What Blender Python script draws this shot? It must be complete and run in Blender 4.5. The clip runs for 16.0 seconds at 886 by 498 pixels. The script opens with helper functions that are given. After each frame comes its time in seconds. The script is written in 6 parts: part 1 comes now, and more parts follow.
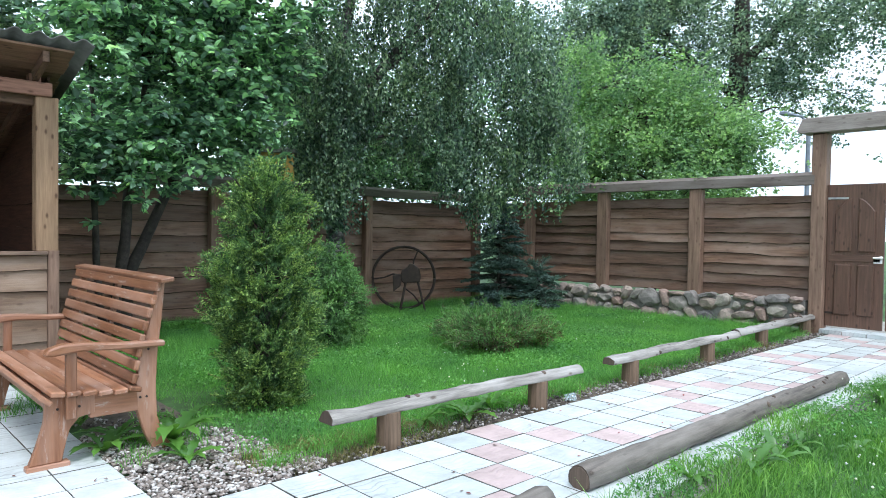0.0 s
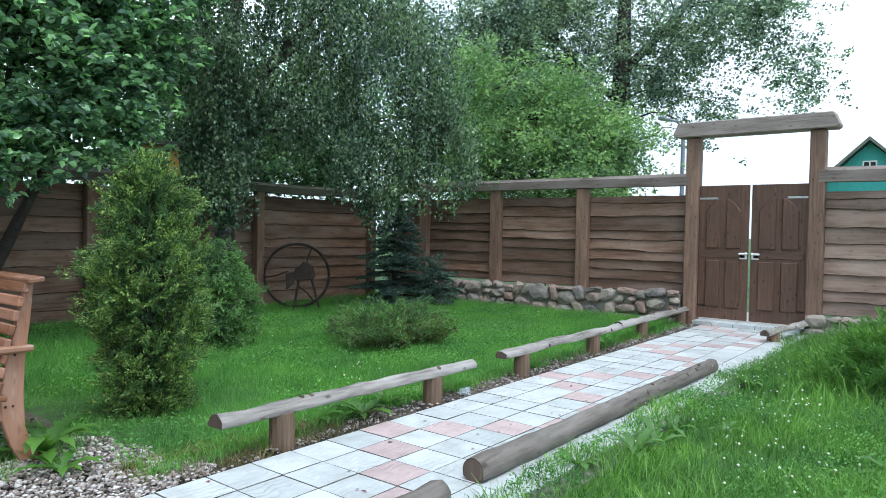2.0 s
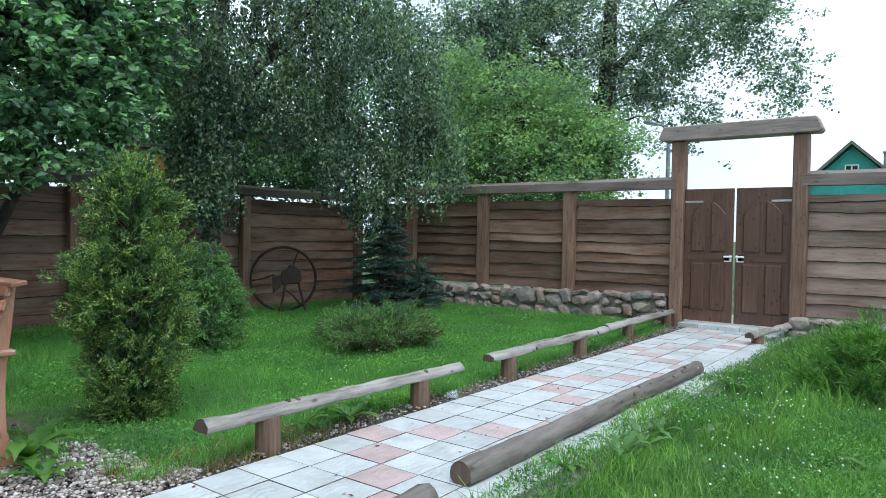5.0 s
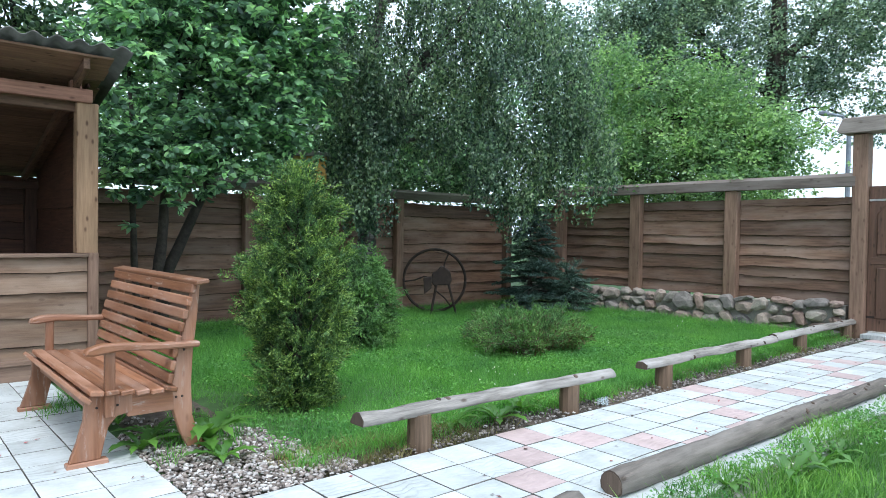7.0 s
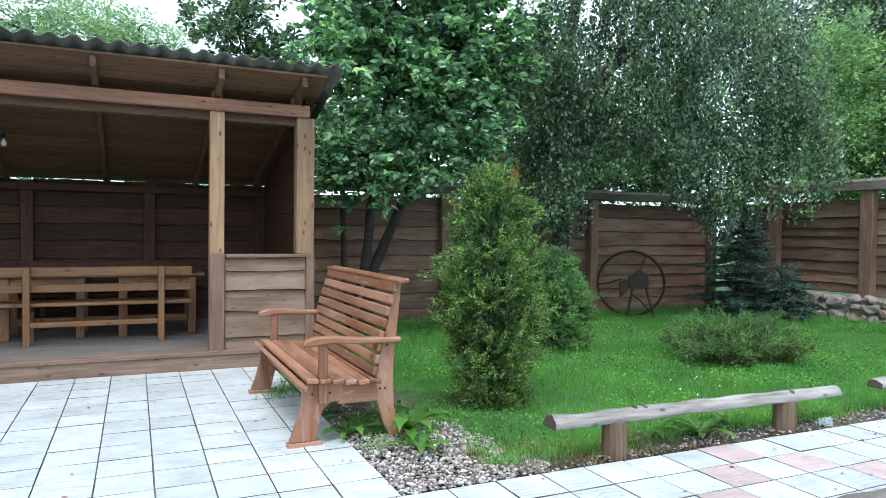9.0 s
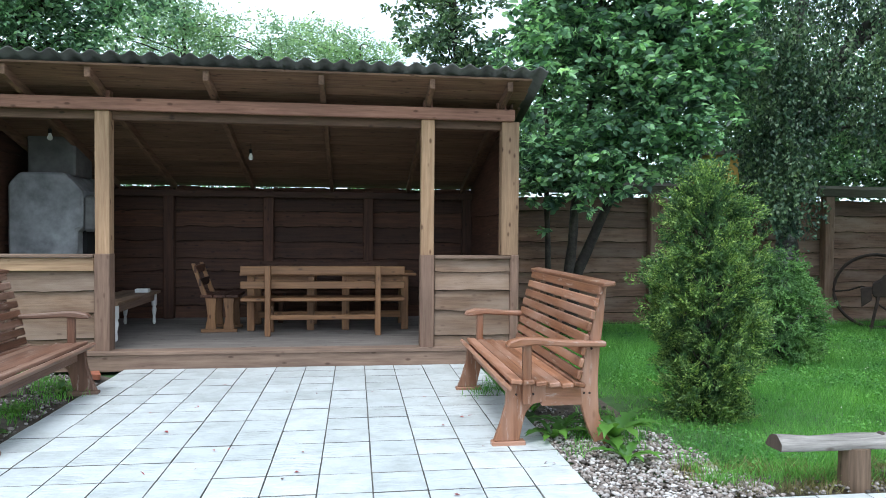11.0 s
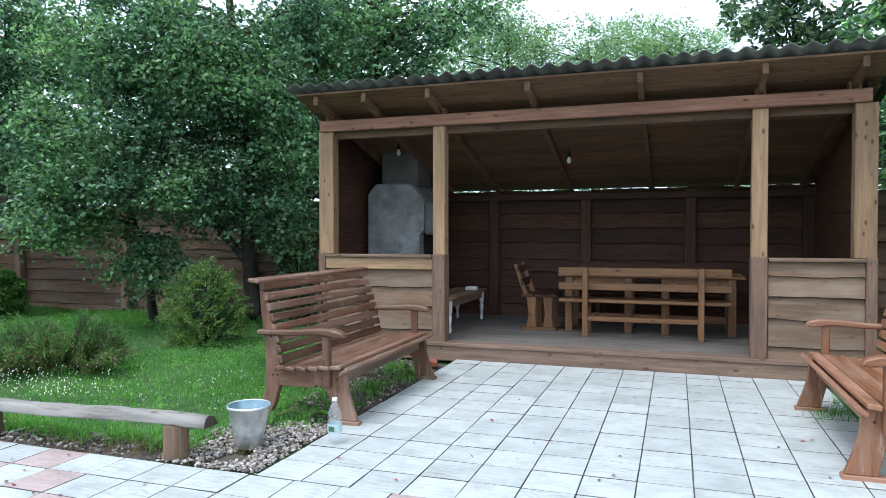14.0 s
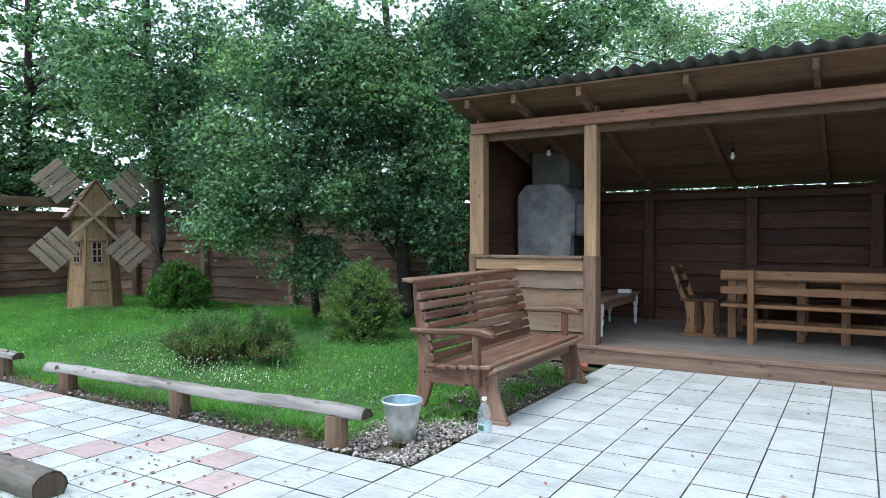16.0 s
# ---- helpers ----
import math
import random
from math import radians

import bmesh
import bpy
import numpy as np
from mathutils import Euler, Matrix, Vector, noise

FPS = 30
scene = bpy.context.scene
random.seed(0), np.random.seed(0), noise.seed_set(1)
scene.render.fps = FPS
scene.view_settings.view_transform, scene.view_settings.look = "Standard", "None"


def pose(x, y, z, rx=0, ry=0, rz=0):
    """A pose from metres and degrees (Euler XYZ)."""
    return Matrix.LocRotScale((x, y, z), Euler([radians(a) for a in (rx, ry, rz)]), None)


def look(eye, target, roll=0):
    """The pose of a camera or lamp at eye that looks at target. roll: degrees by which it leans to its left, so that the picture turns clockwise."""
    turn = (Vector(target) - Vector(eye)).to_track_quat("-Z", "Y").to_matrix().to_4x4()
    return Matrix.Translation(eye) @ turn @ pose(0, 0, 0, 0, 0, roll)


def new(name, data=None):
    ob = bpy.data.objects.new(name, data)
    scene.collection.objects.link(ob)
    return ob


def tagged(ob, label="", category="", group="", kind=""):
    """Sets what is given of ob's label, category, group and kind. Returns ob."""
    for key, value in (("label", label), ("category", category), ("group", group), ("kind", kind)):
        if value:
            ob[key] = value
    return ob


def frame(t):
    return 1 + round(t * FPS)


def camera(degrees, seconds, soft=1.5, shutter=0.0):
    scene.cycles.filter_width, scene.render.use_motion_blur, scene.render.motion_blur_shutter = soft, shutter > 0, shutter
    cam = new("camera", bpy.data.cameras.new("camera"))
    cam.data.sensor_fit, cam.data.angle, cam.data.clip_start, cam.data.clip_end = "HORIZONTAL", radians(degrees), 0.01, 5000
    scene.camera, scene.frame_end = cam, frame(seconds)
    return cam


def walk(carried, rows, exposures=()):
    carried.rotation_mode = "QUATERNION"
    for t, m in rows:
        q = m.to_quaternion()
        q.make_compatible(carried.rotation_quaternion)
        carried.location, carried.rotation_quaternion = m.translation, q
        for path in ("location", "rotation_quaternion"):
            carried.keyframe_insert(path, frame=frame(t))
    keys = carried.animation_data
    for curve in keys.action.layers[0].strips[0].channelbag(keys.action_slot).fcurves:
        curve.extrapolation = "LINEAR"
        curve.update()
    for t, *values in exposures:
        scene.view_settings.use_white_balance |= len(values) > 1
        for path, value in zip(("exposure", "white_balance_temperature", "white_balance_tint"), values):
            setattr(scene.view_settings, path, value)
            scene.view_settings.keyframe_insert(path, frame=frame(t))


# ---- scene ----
EYE = (0.0, 0.0, 1.4)
PATH = [
    (0, -43.10, -1.45, -0.90),
    (0.5, -45.27, -1.44, -0.93),
    (1, -47.91, -1.46, -0.98),
    (1.5, -49.99, -1.53, -1.01),
    (2, -51.90, -1.55, -1.03),
    (2.5, -53.84, -1.49, -1.08),
    (3, -55.20, -1.43, -1.09),
    (3.2, -55.32, -1.41, -1.09),
    (5.3, -51.63, -1.22, -0.98),
    (5.5, -50.46, -1.21, -0.98),
    (6, -47.41, -1.23, -0.99),
    (6.5, -44.15, -1.23, -0.93),
    (7, -40.51, -1.27, -0.89),
    (7.5, -36.93, -1.29, -0.83),
    (8, -32.88, -1.30, -0.89),
    (8.5, -28.99, -1.32, -0.80),
    (9, -24.37, -1.35, -0.66),
    (9.2, -22.48, -1.35, -0.63),
    (11.3, -4.82, -1.34, -0.42),
    (11.5, -3.08, -1.34, -0.40),
    (12, 1.77, -1.40, -0.19),
    (12.5, 6.55, -1.37, -0.10),
    (13, 11.62, -1.33, -0.09),
    (13.5, 15.46, -1.33, 0.00),
    (14, 18.92, -1.32, 0.07),
    (14.5, 22.08, -1.29, 0.13),
    (15, 25.33, -1.26, 0.14),
    (15.5, 28.29, -1.26, 0.11),
    (16, 31.47, -1.20, 0.18),
]
cam = camera(66.12, 16.0, soft=0.92)
walk(cam, [(t, pose(*EYE, 90 + p, r, y)) for t, y, p, r in PATH],
     exposures=[(0, 0.92), (1.5, 0.75), (2.5, 0.58), (3.2, 0.5), (5.5, 0.5), (6.5, 0.7), (7.5, 0.9), (9.2, 0.92), (11.5, 0.8), (12.5, 0.7), (16, 0.7)])

# ---- light: bright overcast sky ----
world = bpy.data.worlds.new("overcast")
scene.world = world
world.use_nodes = True
wn, wl = world.node_tree.nodes, world.node_tree.links
bg = wn["Background"]
sky = wn.new("ShaderNodeTexSky")
sky.sky_type, sky.sun_disc = "NISHITA", False
sky.sun_elevation, sky.sun_rotation = radians(66), radians(207)
sky.air_density, sky.dust_density = 1.0, 4.0
clouds = wn.new("ShaderNodeTexNoise")
clouds.inputs["Scale"].default_value, clouds.inputs["Detail"].default_value = 2.2, 5
cr = wn.new("ShaderNodeValToRGB")
cr.color_ramp.elements[0].position, cr.color_ramp.elements[1].position = 0.35, 0.68
cr.color_ramp.elements[0].color = (5.9, 7.5, 9.5, 1)
cr.color_ramp.elements[1].color = (9.3, 10.9, 12.8, 1)
wmix = wn.new("ShaderNodeMixRGB")
wmix.inputs[0].default_value = 0.8
wl.new(clouds.outputs["Fac"], cr.inputs[0])
wl.new(sky.outputs[0], wmix.inputs[1])
wl.new(cr.outputs[0], wmix.inputs[2])
wl.new(wmix.outputs[0], bg.inputs["Color"])
bg.inputs["Strength"].default_value = 0.12
sun = new("sun", bpy.data.lights.new("sun", "SUN"))
sun.data.energy, sun.data.angle, sun.data.color = 1.5, radians(30), (0.95, 1.0, 1.05)
sun.matrix_world = look((0, 0, 30), (6, 12, 0))


# ---- materials ----
def mat(name):
    m = bpy.data.materials.new(name)
    m.use_nodes = True
    return m, m.node_tree.nodes, m.node_tree.links, m.node_tree.nodes["Principled BSDF"]


def ramp(n, stops):
    r = n.new("ShaderNodeValToRGB")
    e = r.color_ramp.elements
    while len(e) < len(stops):
        e.new(0.5)
    for el, (p, c) in zip(e, stops):
        el.position, el.color = p, (*c, 1)
    return r


def coords(n, l, scale, rnd=True):
    tc = n.new("ShaderNodeTexCoord")
    mp = n.new("ShaderNodeMapping")
    mp.inputs["Scale"].default_value = scale
    l.new(tc.outputs["Object"], mp.inputs["Vector"])
    if rnd:
        oi = n.new("ShaderNodeObjectInfo")
        mu = n.new("ShaderNodeMath")
        mu.operation, mu.inputs[1].default_value = "MULTIPLY", 57.0
        l.new(oi.outputs["Random"], mu.inputs[0])
        l.new(mu.outputs[0], mp.inputs["Location"])
    return mp


def noise_tex(n, l, vec, scale, detail=6, rough=0.6):
    t = n.new("ShaderNodeTexNoise")
    t.inputs["Scale"].default_value, t.inputs["Detail"].default_value, t.inputs["Roughness"].default_value = scale, detail, rough
    l.new(vec.outputs[0], t.inputs["Vector"])
    return t


def mixc(n, l, a, b, fac, mode="MIX"):
    m = n.new("ShaderNodeMixRGB")
    m.blend_type = mode
    for i, v in ((0, fac), (1, a), (2, b)):
        if isinstance(v, (int, float)):
            m.inputs[i].default_value = v
        elif isinstance(v, tuple):
            m.inputs[i].default_value = (*v, 1)
        else:
            l.new(v, m.inputs[i])
    return m.outputs[0]


def bump(n, l, b, h, strength, dist):
    bp = n.new("ShaderNodeBump")
    bp.inputs["Strength"].default_value, bp.inputs["Distance"].default_value = strength, dist
    l.new(h, bp.inputs["Height"])
    l.new(bp.outputs[0], b.inputs["Normal"])


def wood(name, dark, light, axis, rough=0.75, grey=None, vary=0.35, knots=0.8, scuff=0.0):
    """Sawn wood with grain along one axis, knots, and a tone of its own for each piece."""
    m, n, l, b = mat(name)
    sc = [14.0, 14.0, 14.0]
    sc[axis] = 0.9
    v = coords(n, l, sc)
    grain = noise_tex(n, l, v, 2.4, 8, 0.65)
    sc2 = [3.0, 3.0, 3.0]
    sc2[axis] = 0.8
    big = noise_tex(n, l, coords(n, l, sc2), 1.3, 4, 0.6)
    sc3 = [13.0, 13.0, 13.0]
    sc3[axis] = 6.0
    knot = n.new("ShaderNodeTexVoronoi")
    knot.inputs["Scale"].default_value = 0.9
    l.new(coords(n, l, sc3).outputs[0], knot.inputs["Vector"])
    kr = ramp(n, [(0.09, (0.3, 0.22, 0.17)), (0.2, (1, 1, 1))])
    l.new(knot.outputs["Distance"], kr.inputs[0])
    r = ramp(n, [(0.3, dark), (0.72, light)])
    l.new(grain.outputs["Fac"], r.inputs[0])
    c = r.outputs[0]
    if grey:
        gr = ramp(n, [(0.42, (0, 0, 0)), (0.68, (1, 1, 1))])
        l.new(big.outputs["Fac"], gr.inputs[0])
        c = mixc(n, l, c, grey, gr.outputs[0])
    oi = n.new("ShaderNodeObjectInfo")
    tone = ramp(n, [(0.0, (1 - vary,) * 3), (1.0, (1 + vary,) * 3)])
    l.new(oi.outputs["Random"], tone.inputs[0])
    c = mixc(n, l, c, tone.outputs[0], 1.0, "MULTIPLY")
    c = mixc(n, l, c, kr.outputs[0], knots, "MULTIPLY")
    bw = ramp(n, [(0.3, (0.72,) * 3), (0.7, (1.12,) * 3)])
    l.new(big.outputs["Fac"], bw.inputs[0])
    c = mixc(n, l, c, bw.outputs[0], 1.0, "MULTIPLY")
    if scuff:
        # worn patches where the stain has rubbed off
        sc4 = [16.0, 16.0, 16.0]
        sc4[axis] = 3.0
        worn = noise_tex(n, l, coords(n, l, sc4), 1.6, 7, 0.7)
        wr = ramp(n, [(0.58, (0, 0, 0)), (0.68, (scuff,) * 3)])
        l.new(worn.outputs["Fac"], wr.inputs[0])
        c = mixc(n, l, c, (0.42, 0.33, 0.28), wr.outputs[0])
    l.new(c, b.inputs["Base Color"])
    b.inputs["Roughness"].default_value = rough
    bump(n, l, b, grain.outputs["Fac"], 0.7, 0.006)
    return m


def woods(name, *a, **k):
    return [wood(f"{name}_{'xyz'[i]}", *a, i, **k) for i in range(3)]


FENCE = woods("fence_wood", (0.085, 0.042, 0.025), (0.27, 0.15, 0.094), grey=(0.215, 0.145, 0.11), vary=0.3, knots=0.4)
PALEF = woods("weathered_fence_wood", (0.145, 0.092, 0.068), (0.32, 0.215, 0.165), grey=(0.28, 0.205, 0.165), vary=0.3, knots=0.4)
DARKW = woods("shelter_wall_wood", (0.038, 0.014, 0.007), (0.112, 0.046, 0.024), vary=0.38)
UNDERW = woods("roof_board_wood", (0.09, 0.045, 0.026), (0.22, 0.122, 0.072), vary=0.2)
POSTW = woods("pale_pine", (0.24, 0.135, 0.072), (0.45, 0.285, 0.165), vary=0.16, knots=0.95)
BEAMW = woods("reddish_pine", (0.175, 0.075, 0.046), (0.38, 0.19, 0.128), vary=0.12)
GREYW = woods("grey_brown_boards", (0.13, 0.072, 0.042), (0.295, 0.182, 0.112), grey=(0.25, 0.178, 0.13), vary=0.25, knots=0.45)
LOWP = woods("brown_post", (0.125, 0.07, 0.046), (0.28, 0.172, 0.12), vary=0.1, knots=0.45)
FLOORW = woods("worn_floor_wood", (0.13, 0.112, 0.1), (0.25, 0.222, 0.2), vary=0.1)
STEPW = woods("step_wood", (0.14, 0.084, 0.058), (0.285, 0.19, 0.135), vary=0.1)
BENCHR = woods("orange_stained_wood", (0.17, 0.062, 0.026), (0.36, 0.155, 0.075), rough=0.5, grey=(0.32, 0.18, 0.125), vary=0.25, knots=0.4, scuff=0.8)
BENCHL = woods("brown_stained_wood", (0.1, 0.042, 0.024), (0.235, 0.112, 0.068), rough=0.5, grey=(0.24, 0.15, 0.11), vary=0.25, knots=0.4, scuff=0.7)
TABLEW = woods("honey_wood", (0.165, 0.072, 0.027), (0.32, 0.16, 0.07), rough=0.55, vary=0.15)
LOGW = woods("weathered_log", (0.1, 0.089, 0.078), (0.42, 0.388, 0.352), grey=(0.33, 0.315, 0.298), vary=0.14, knots=0.85)
LOGEND = wood("sawn_log_end", (0.045, 0.03, 0.022), (0.11, 0.075, 0.055), 2)
LOGD = woods("dark_weathered_log", (0.06, 0.05, 0.042), (0.215, 0.185, 0.16), grey=(0.2, 0.18, 0.16), vary=0.1, knots=0.8, scuff=0.2)
MOSSW = woods("mossy_rail_wood", (0.045, 0.04, 0.027), (0.13, 0.115, 0.082), grey=(0.09, 0.095, 0.062), vary=0.1, knots=0.4)
SILVER = woods("silvered_timber", (0.2, 0.16, 0.14), (0.4, 0.335, 0.295), grey=(0.34, 0.295, 0.265), vary=0.1, knots=0.5)
GREYR = woods("grey_rail_wood", (0.11, 0.084, 0.07), (0.26, 0.208, 0.178), grey=(0.22, 0.187, 0.168), vary=0.12, knots=0.6)
STUMP = wood("brown_log_post", (0.1, 0.062, 0.038), (0.24, 0.155, 0.1), 2, vary=0.15)
GATEW = woods("gate_brown_paint", (0.07, 0.034, 0.021), (0.15, 0.077, 0.05), rough=0.5, vary=0.06)
MILLW = woods("mill_wood", (0.2, 0.115, 0.058), (0.38, 0.245, 0.135), vary=0.15)
SAILW = woods("mill_sail_wood", (0.22, 0.155, 0.115), (0.42, 0.325, 0.255), vary=0.15)


def plain(name, color, rough=0.6, metal=0.0, speck=0.25, scale=9.0, bmp=0.15, dist=0.004):
    m, n, l, b = mat(name)
    v = coords(n, l, (1, 1, 1))
    a, c2 = noise_tex(n, l, v, scale, 8), noise_tex(n, l, v, scale * 0.13, 3)
    r = ramp(n, [(0.3, tuple(x * (1 - speck) for x in color)), (0.7, tuple(min(1, x * (1 + speck)) for x in color))])
    l.new(a.outputs["Fac"], r.inputs[0])
    r2 = ramp(n, [(0.35, (1 - speck,) * 3), (0.65, (1 + speck * 0.4,) * 3)])
    l.new(c2.outputs["Fac"], r2.inputs[0])
    l.new(mixc(n, l, r.outputs[0], r2.outputs[0], 1.0, "MULTIPLY"), b.inputs["Base Color"])
    b.inputs["Roughness"].default_value, b.inputs["Metallic"].default_value = rough, metal
    if bmp:
        bump(n, l, b, a.outputs["Fac"], bmp, dist)
    return m


def tile_mat(name, c1, c2):
    """Cast concrete tile with a wavy face, dirt in patches and a tone for each tile."""
    m, n, l, b = mat(name)
    v = coords(n, l, (1, 1, 1))
    wv = n.new("ShaderNodeTexWave")
    wv.bands_direction = "Y"
    wv.inputs["Scale"].default_value, wv.inputs["Distortion"].default_value = 6.0, 9.0
    wv.inputs["Detail"].default_value, wv.inputs["Detail Scale"].default_value = 3.0, 1.2
    l.new(v.outputs[0], wv.inputs["Vector"])
    dirt = noise_tex(n, l, v, 5.0, 8, 0.7)
    dr = ramp(n, [(0.42, (1, 1, 1)), (0.72, (0.66, 0.655, 0.63))])
    l.new(dirt.outputs["Fac"], dr.inputs[0])
    wr = ramp(n, [(0.02, c2), (0.26, c1), (1.0, c1)])
    l.new(wv.outputs["Fac"], wr.inputs[0])
    mk = noise_tex(n, l, v, 1.7, 4)
    mr = ramp(n, [(0.5, (0, 0, 0)), (0.66, (1, 1, 1))])
    l.new(mk.outputs["Fac"], mr.inputs[0])
    c = mixc(n, l, mixc(n, l, c1, wr.outputs[0], mr.outputs[0]), dr.outputs[0], 0.9, "MULTIPLY")
    oi = n.new("ShaderNodeObjectInfo")
    tone = ramp(n, [(0.0, (0.86, 0.87, 0.87)), (1.0, (1.05, 1.05, 1.05))])
    l.new(oi.outputs["Random"], tone.inputs[0])
    c = mixc(n, l, c, tone.outputs[0], 1.0, "MULTIPLY")
    l.new(c, b.inputs["Base Color"])
    b.inputs["Roughness"].default_value = 0.55
    bump(n, l, b, wv.outputs["Fac"], 0.3, 0.005)
    return m


TILEW = tile_mat("pale_tile", (0.51, 0.54, 0.54), (0.36, 0.385, 0.385))
TILER = tile_mat("pink_tile", (0.50, 0.385, 0.375), (0.38, 0.29, 0.29))


def leaf_mat(name, dark, mid, light, trans=0.35, rough=0.3, patch=0.9, gloss=0.58, deep=(0.62, 0.68, 0.74), pale=(1.3, 1.22, 1.02), through_tint=(1.25, 1.35, 0.7)):
    """Leaves: each one has its own green; light passes through in part."""
    m, n, l, b = mat(name)
    g = n.new("ShaderNodeNewGeometry")
    r = ramp(n, [(0.0, dark), (0.55, mid), (1.0, light)])
    l.new(g.outputs["Random Per Island"], r.inputs[0])
    tc = n.new("ShaderNodeTexCoord")
    nz = noise_tex(n, l, tc, patch, 3)
    l.new(tc.outputs["Object"], nz.inputs["Vector"])
    r2 = ramp(n, [(0.36, deep), (0.64, pale)])
    l.new(nz.outputs["Fac"], r2.inputs[0])
    c = mixc(n, l, r.outputs[0], r2.outputs[0], 1.0, "MULTIPLY")
    l.new(c, b.inputs["Base Color"])
    b.inputs["Roughness"].default_value = rough
    b.inputs["Specular IOR Level"].default_value = gloss
    tr = n.new("ShaderNodeBsdfTranslucent")
    l.new(mixc(n, l, c, through_tint, 1.0, "MULTIPLY"), tr.inputs["Color"])
    mx = n.new("ShaderNodeMixShader")
    mx.inputs[0].default_value = trans
    l.new(b.outputs[0], mx.inputs[1])
    l.new(tr.outputs[0], mx.inputs[2])
    l.new(mx.outputs[0], n["Material Output"].inputs["Surface"])
    return m


L_CHERRY = leaf_mat("cherry_leaf", (0.034, 0.072, 0.051), (0.135, 0.271, 0.171), (0.455, 0.723, 0.436), 0.45, 0.34, 1.9, deep=(0.75, 0.8, 0.85), pale=(1.75, 1.65, 1.45), through_tint=(1.22, 1.3, 0.82))
L_BIRCH = leaf_mat("birch_leaf", (0.029, 0.058, 0.045), (0.098, 0.184, 0.123), (0.276, 0.398, 0.258), 0.42, through_tint=(1.22, 1.3, 0.82))
L_APPLE = leaf_mat("apple_leaf", (0.036, 0.075, 0.052), (0.129, 0.272, 0.164), (0.346, 0.584, 0.358), 0.42, through_tint=(1.22, 1.3, 0.82))
L_POPLAR = leaf_mat("poplar_leaf", (0.053, 0.092, 0.080), (0.165, 0.260, 0.224), (0.433, 0.561, 0.501), 0.5, 0.32, through_tint=(1.22, 1.3, 0.82))
L_BRIGHT = leaf_mat("bright_leaf", (0.108, 0.210, 0.110), (0.199, 0.357, 0.178), (0.355, 0.525, 0.283), 0.52, 0.36, through_tint=(1.22, 1.3, 0.82))
L_LILAC = leaf_mat("lilac_leaf", (0.139, 0.242, 0.168), (0.245, 0.389, 0.269), (0.372, 0.525, 0.398), 0.5, 0.38, through_tint=(1.22, 1.3, 0.82))
# the thuja's low patch tone puts shaded hollows into the spray colour
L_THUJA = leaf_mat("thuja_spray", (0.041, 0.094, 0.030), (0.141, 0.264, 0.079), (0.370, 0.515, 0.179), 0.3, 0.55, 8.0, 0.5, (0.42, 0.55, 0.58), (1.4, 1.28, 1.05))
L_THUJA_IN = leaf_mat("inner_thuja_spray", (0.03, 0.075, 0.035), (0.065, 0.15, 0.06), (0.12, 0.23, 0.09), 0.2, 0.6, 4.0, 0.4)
L_SHRUB = leaf_mat("shrub_leaf", (0.05, 0.14, 0.035), (0.1, 0.25, 0.06), (0.2, 0.4, 0.11), 0.3, 0.5, 5.0)
L_SPRUCE = leaf_mat("spruce_needle", (0.03, 0.07, 0.055), (0.06, 0.13, 0.1), (0.13, 0.22, 0.18), 0.1, 0.6)
L_JUNI = leaf_mat("juniper_needle", (0.055, 0.145, 0.045), (0.105, 0.25, 0.075), (0.19, 0.36, 0.12), 0.3, 0.75, 3.0)
L_DRY = leaf_mat("dry_twig", (0.05, 0.035, 0.02), (0.11, 0.075, 0.04), (0.17, 0.115, 0.06), 0.1, 0.8)
L_ROUGH = leaf_mat("rough_grass_blade", (0.07, 0.18, 0.05), (0.13, 0.3, 0.08), (0.24, 0.44, 0.14), 0.45, 0.65, 1.6, 0.3)
L_GRASS = leaf_mat("grass_blade", (0.078, 0.22, 0.052), (0.138, 0.37, 0.09), (0.23, 0.5, 0.145), 0.5, 0.55, 1.3, 0.5, (0.78, 0.84, 0.86), (1.2, 1.15, 1.0))
L_CLOVER = leaf_mat("clover_leaf", (0.07, 0.21, 0.06), (0.12, 0.32, 0.09), (0.21, 0.44, 0.15), 0.4, 0.7, 1.3, 0.25)
L_WEED = leaf_mat("weed_leaf", (0.07, 0.18, 0.04), (0.12, 0.28, 0.06), (0.2, 0.38, 0.1), 0.4)
L_STRAW = leaf_mat("dry_grass_blade", (0.12, 0.11, 0.05), (0.22, 0.2, 0.1), (0.34, 0.3, 0.17), 0.3, 0.7, 2.0, 0.2)
PETAL = leaf_mat("clover_bloom", (0.62, 0.66, 0.62), (0.75, 0.78, 0.76), (0.85, 0.86, 0.85), 0.2)
FALLEN = leaf_mat("fallen_petal", (0.07, 0.03, 0.025), (0.22, 0.045, 0.045), (0.42, 0.05, 0.06), 0.1)
BARK = plain("dark_bark", (0.05, 0.04, 0.033), 0.9, speck=0.5, scale=14, bmp=0.8, dist=0.02)
SOIL = plain("lawn_soil", (0.05, 0.12, 0.03), 0.95, speck=0.5, scale=5, bmp=0.6, dist=0.03)
EARTH = plain("bare_earth", (0.105, 0.084, 0.066), 0.95, speck=0.45, scale=14, bmp=0.7, dist=0.02)
PLASTER = plain("grey_plaster", (0.26, 0.263, 0.262), 0.9, speck=0.42, scale=5, bmp=0.6, dist=0.015)
# smoke-darkened chimney plaster; the hood cheek borrows it as painted shade
CHIMNEY = plain("smoked_shaded_plaster", (0.12, 0.115, 0.11), 0.9, speck=0.35, scale=5, bmp=0.5, dist=0.012)
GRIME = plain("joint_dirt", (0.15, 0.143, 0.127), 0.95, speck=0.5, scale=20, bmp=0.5)
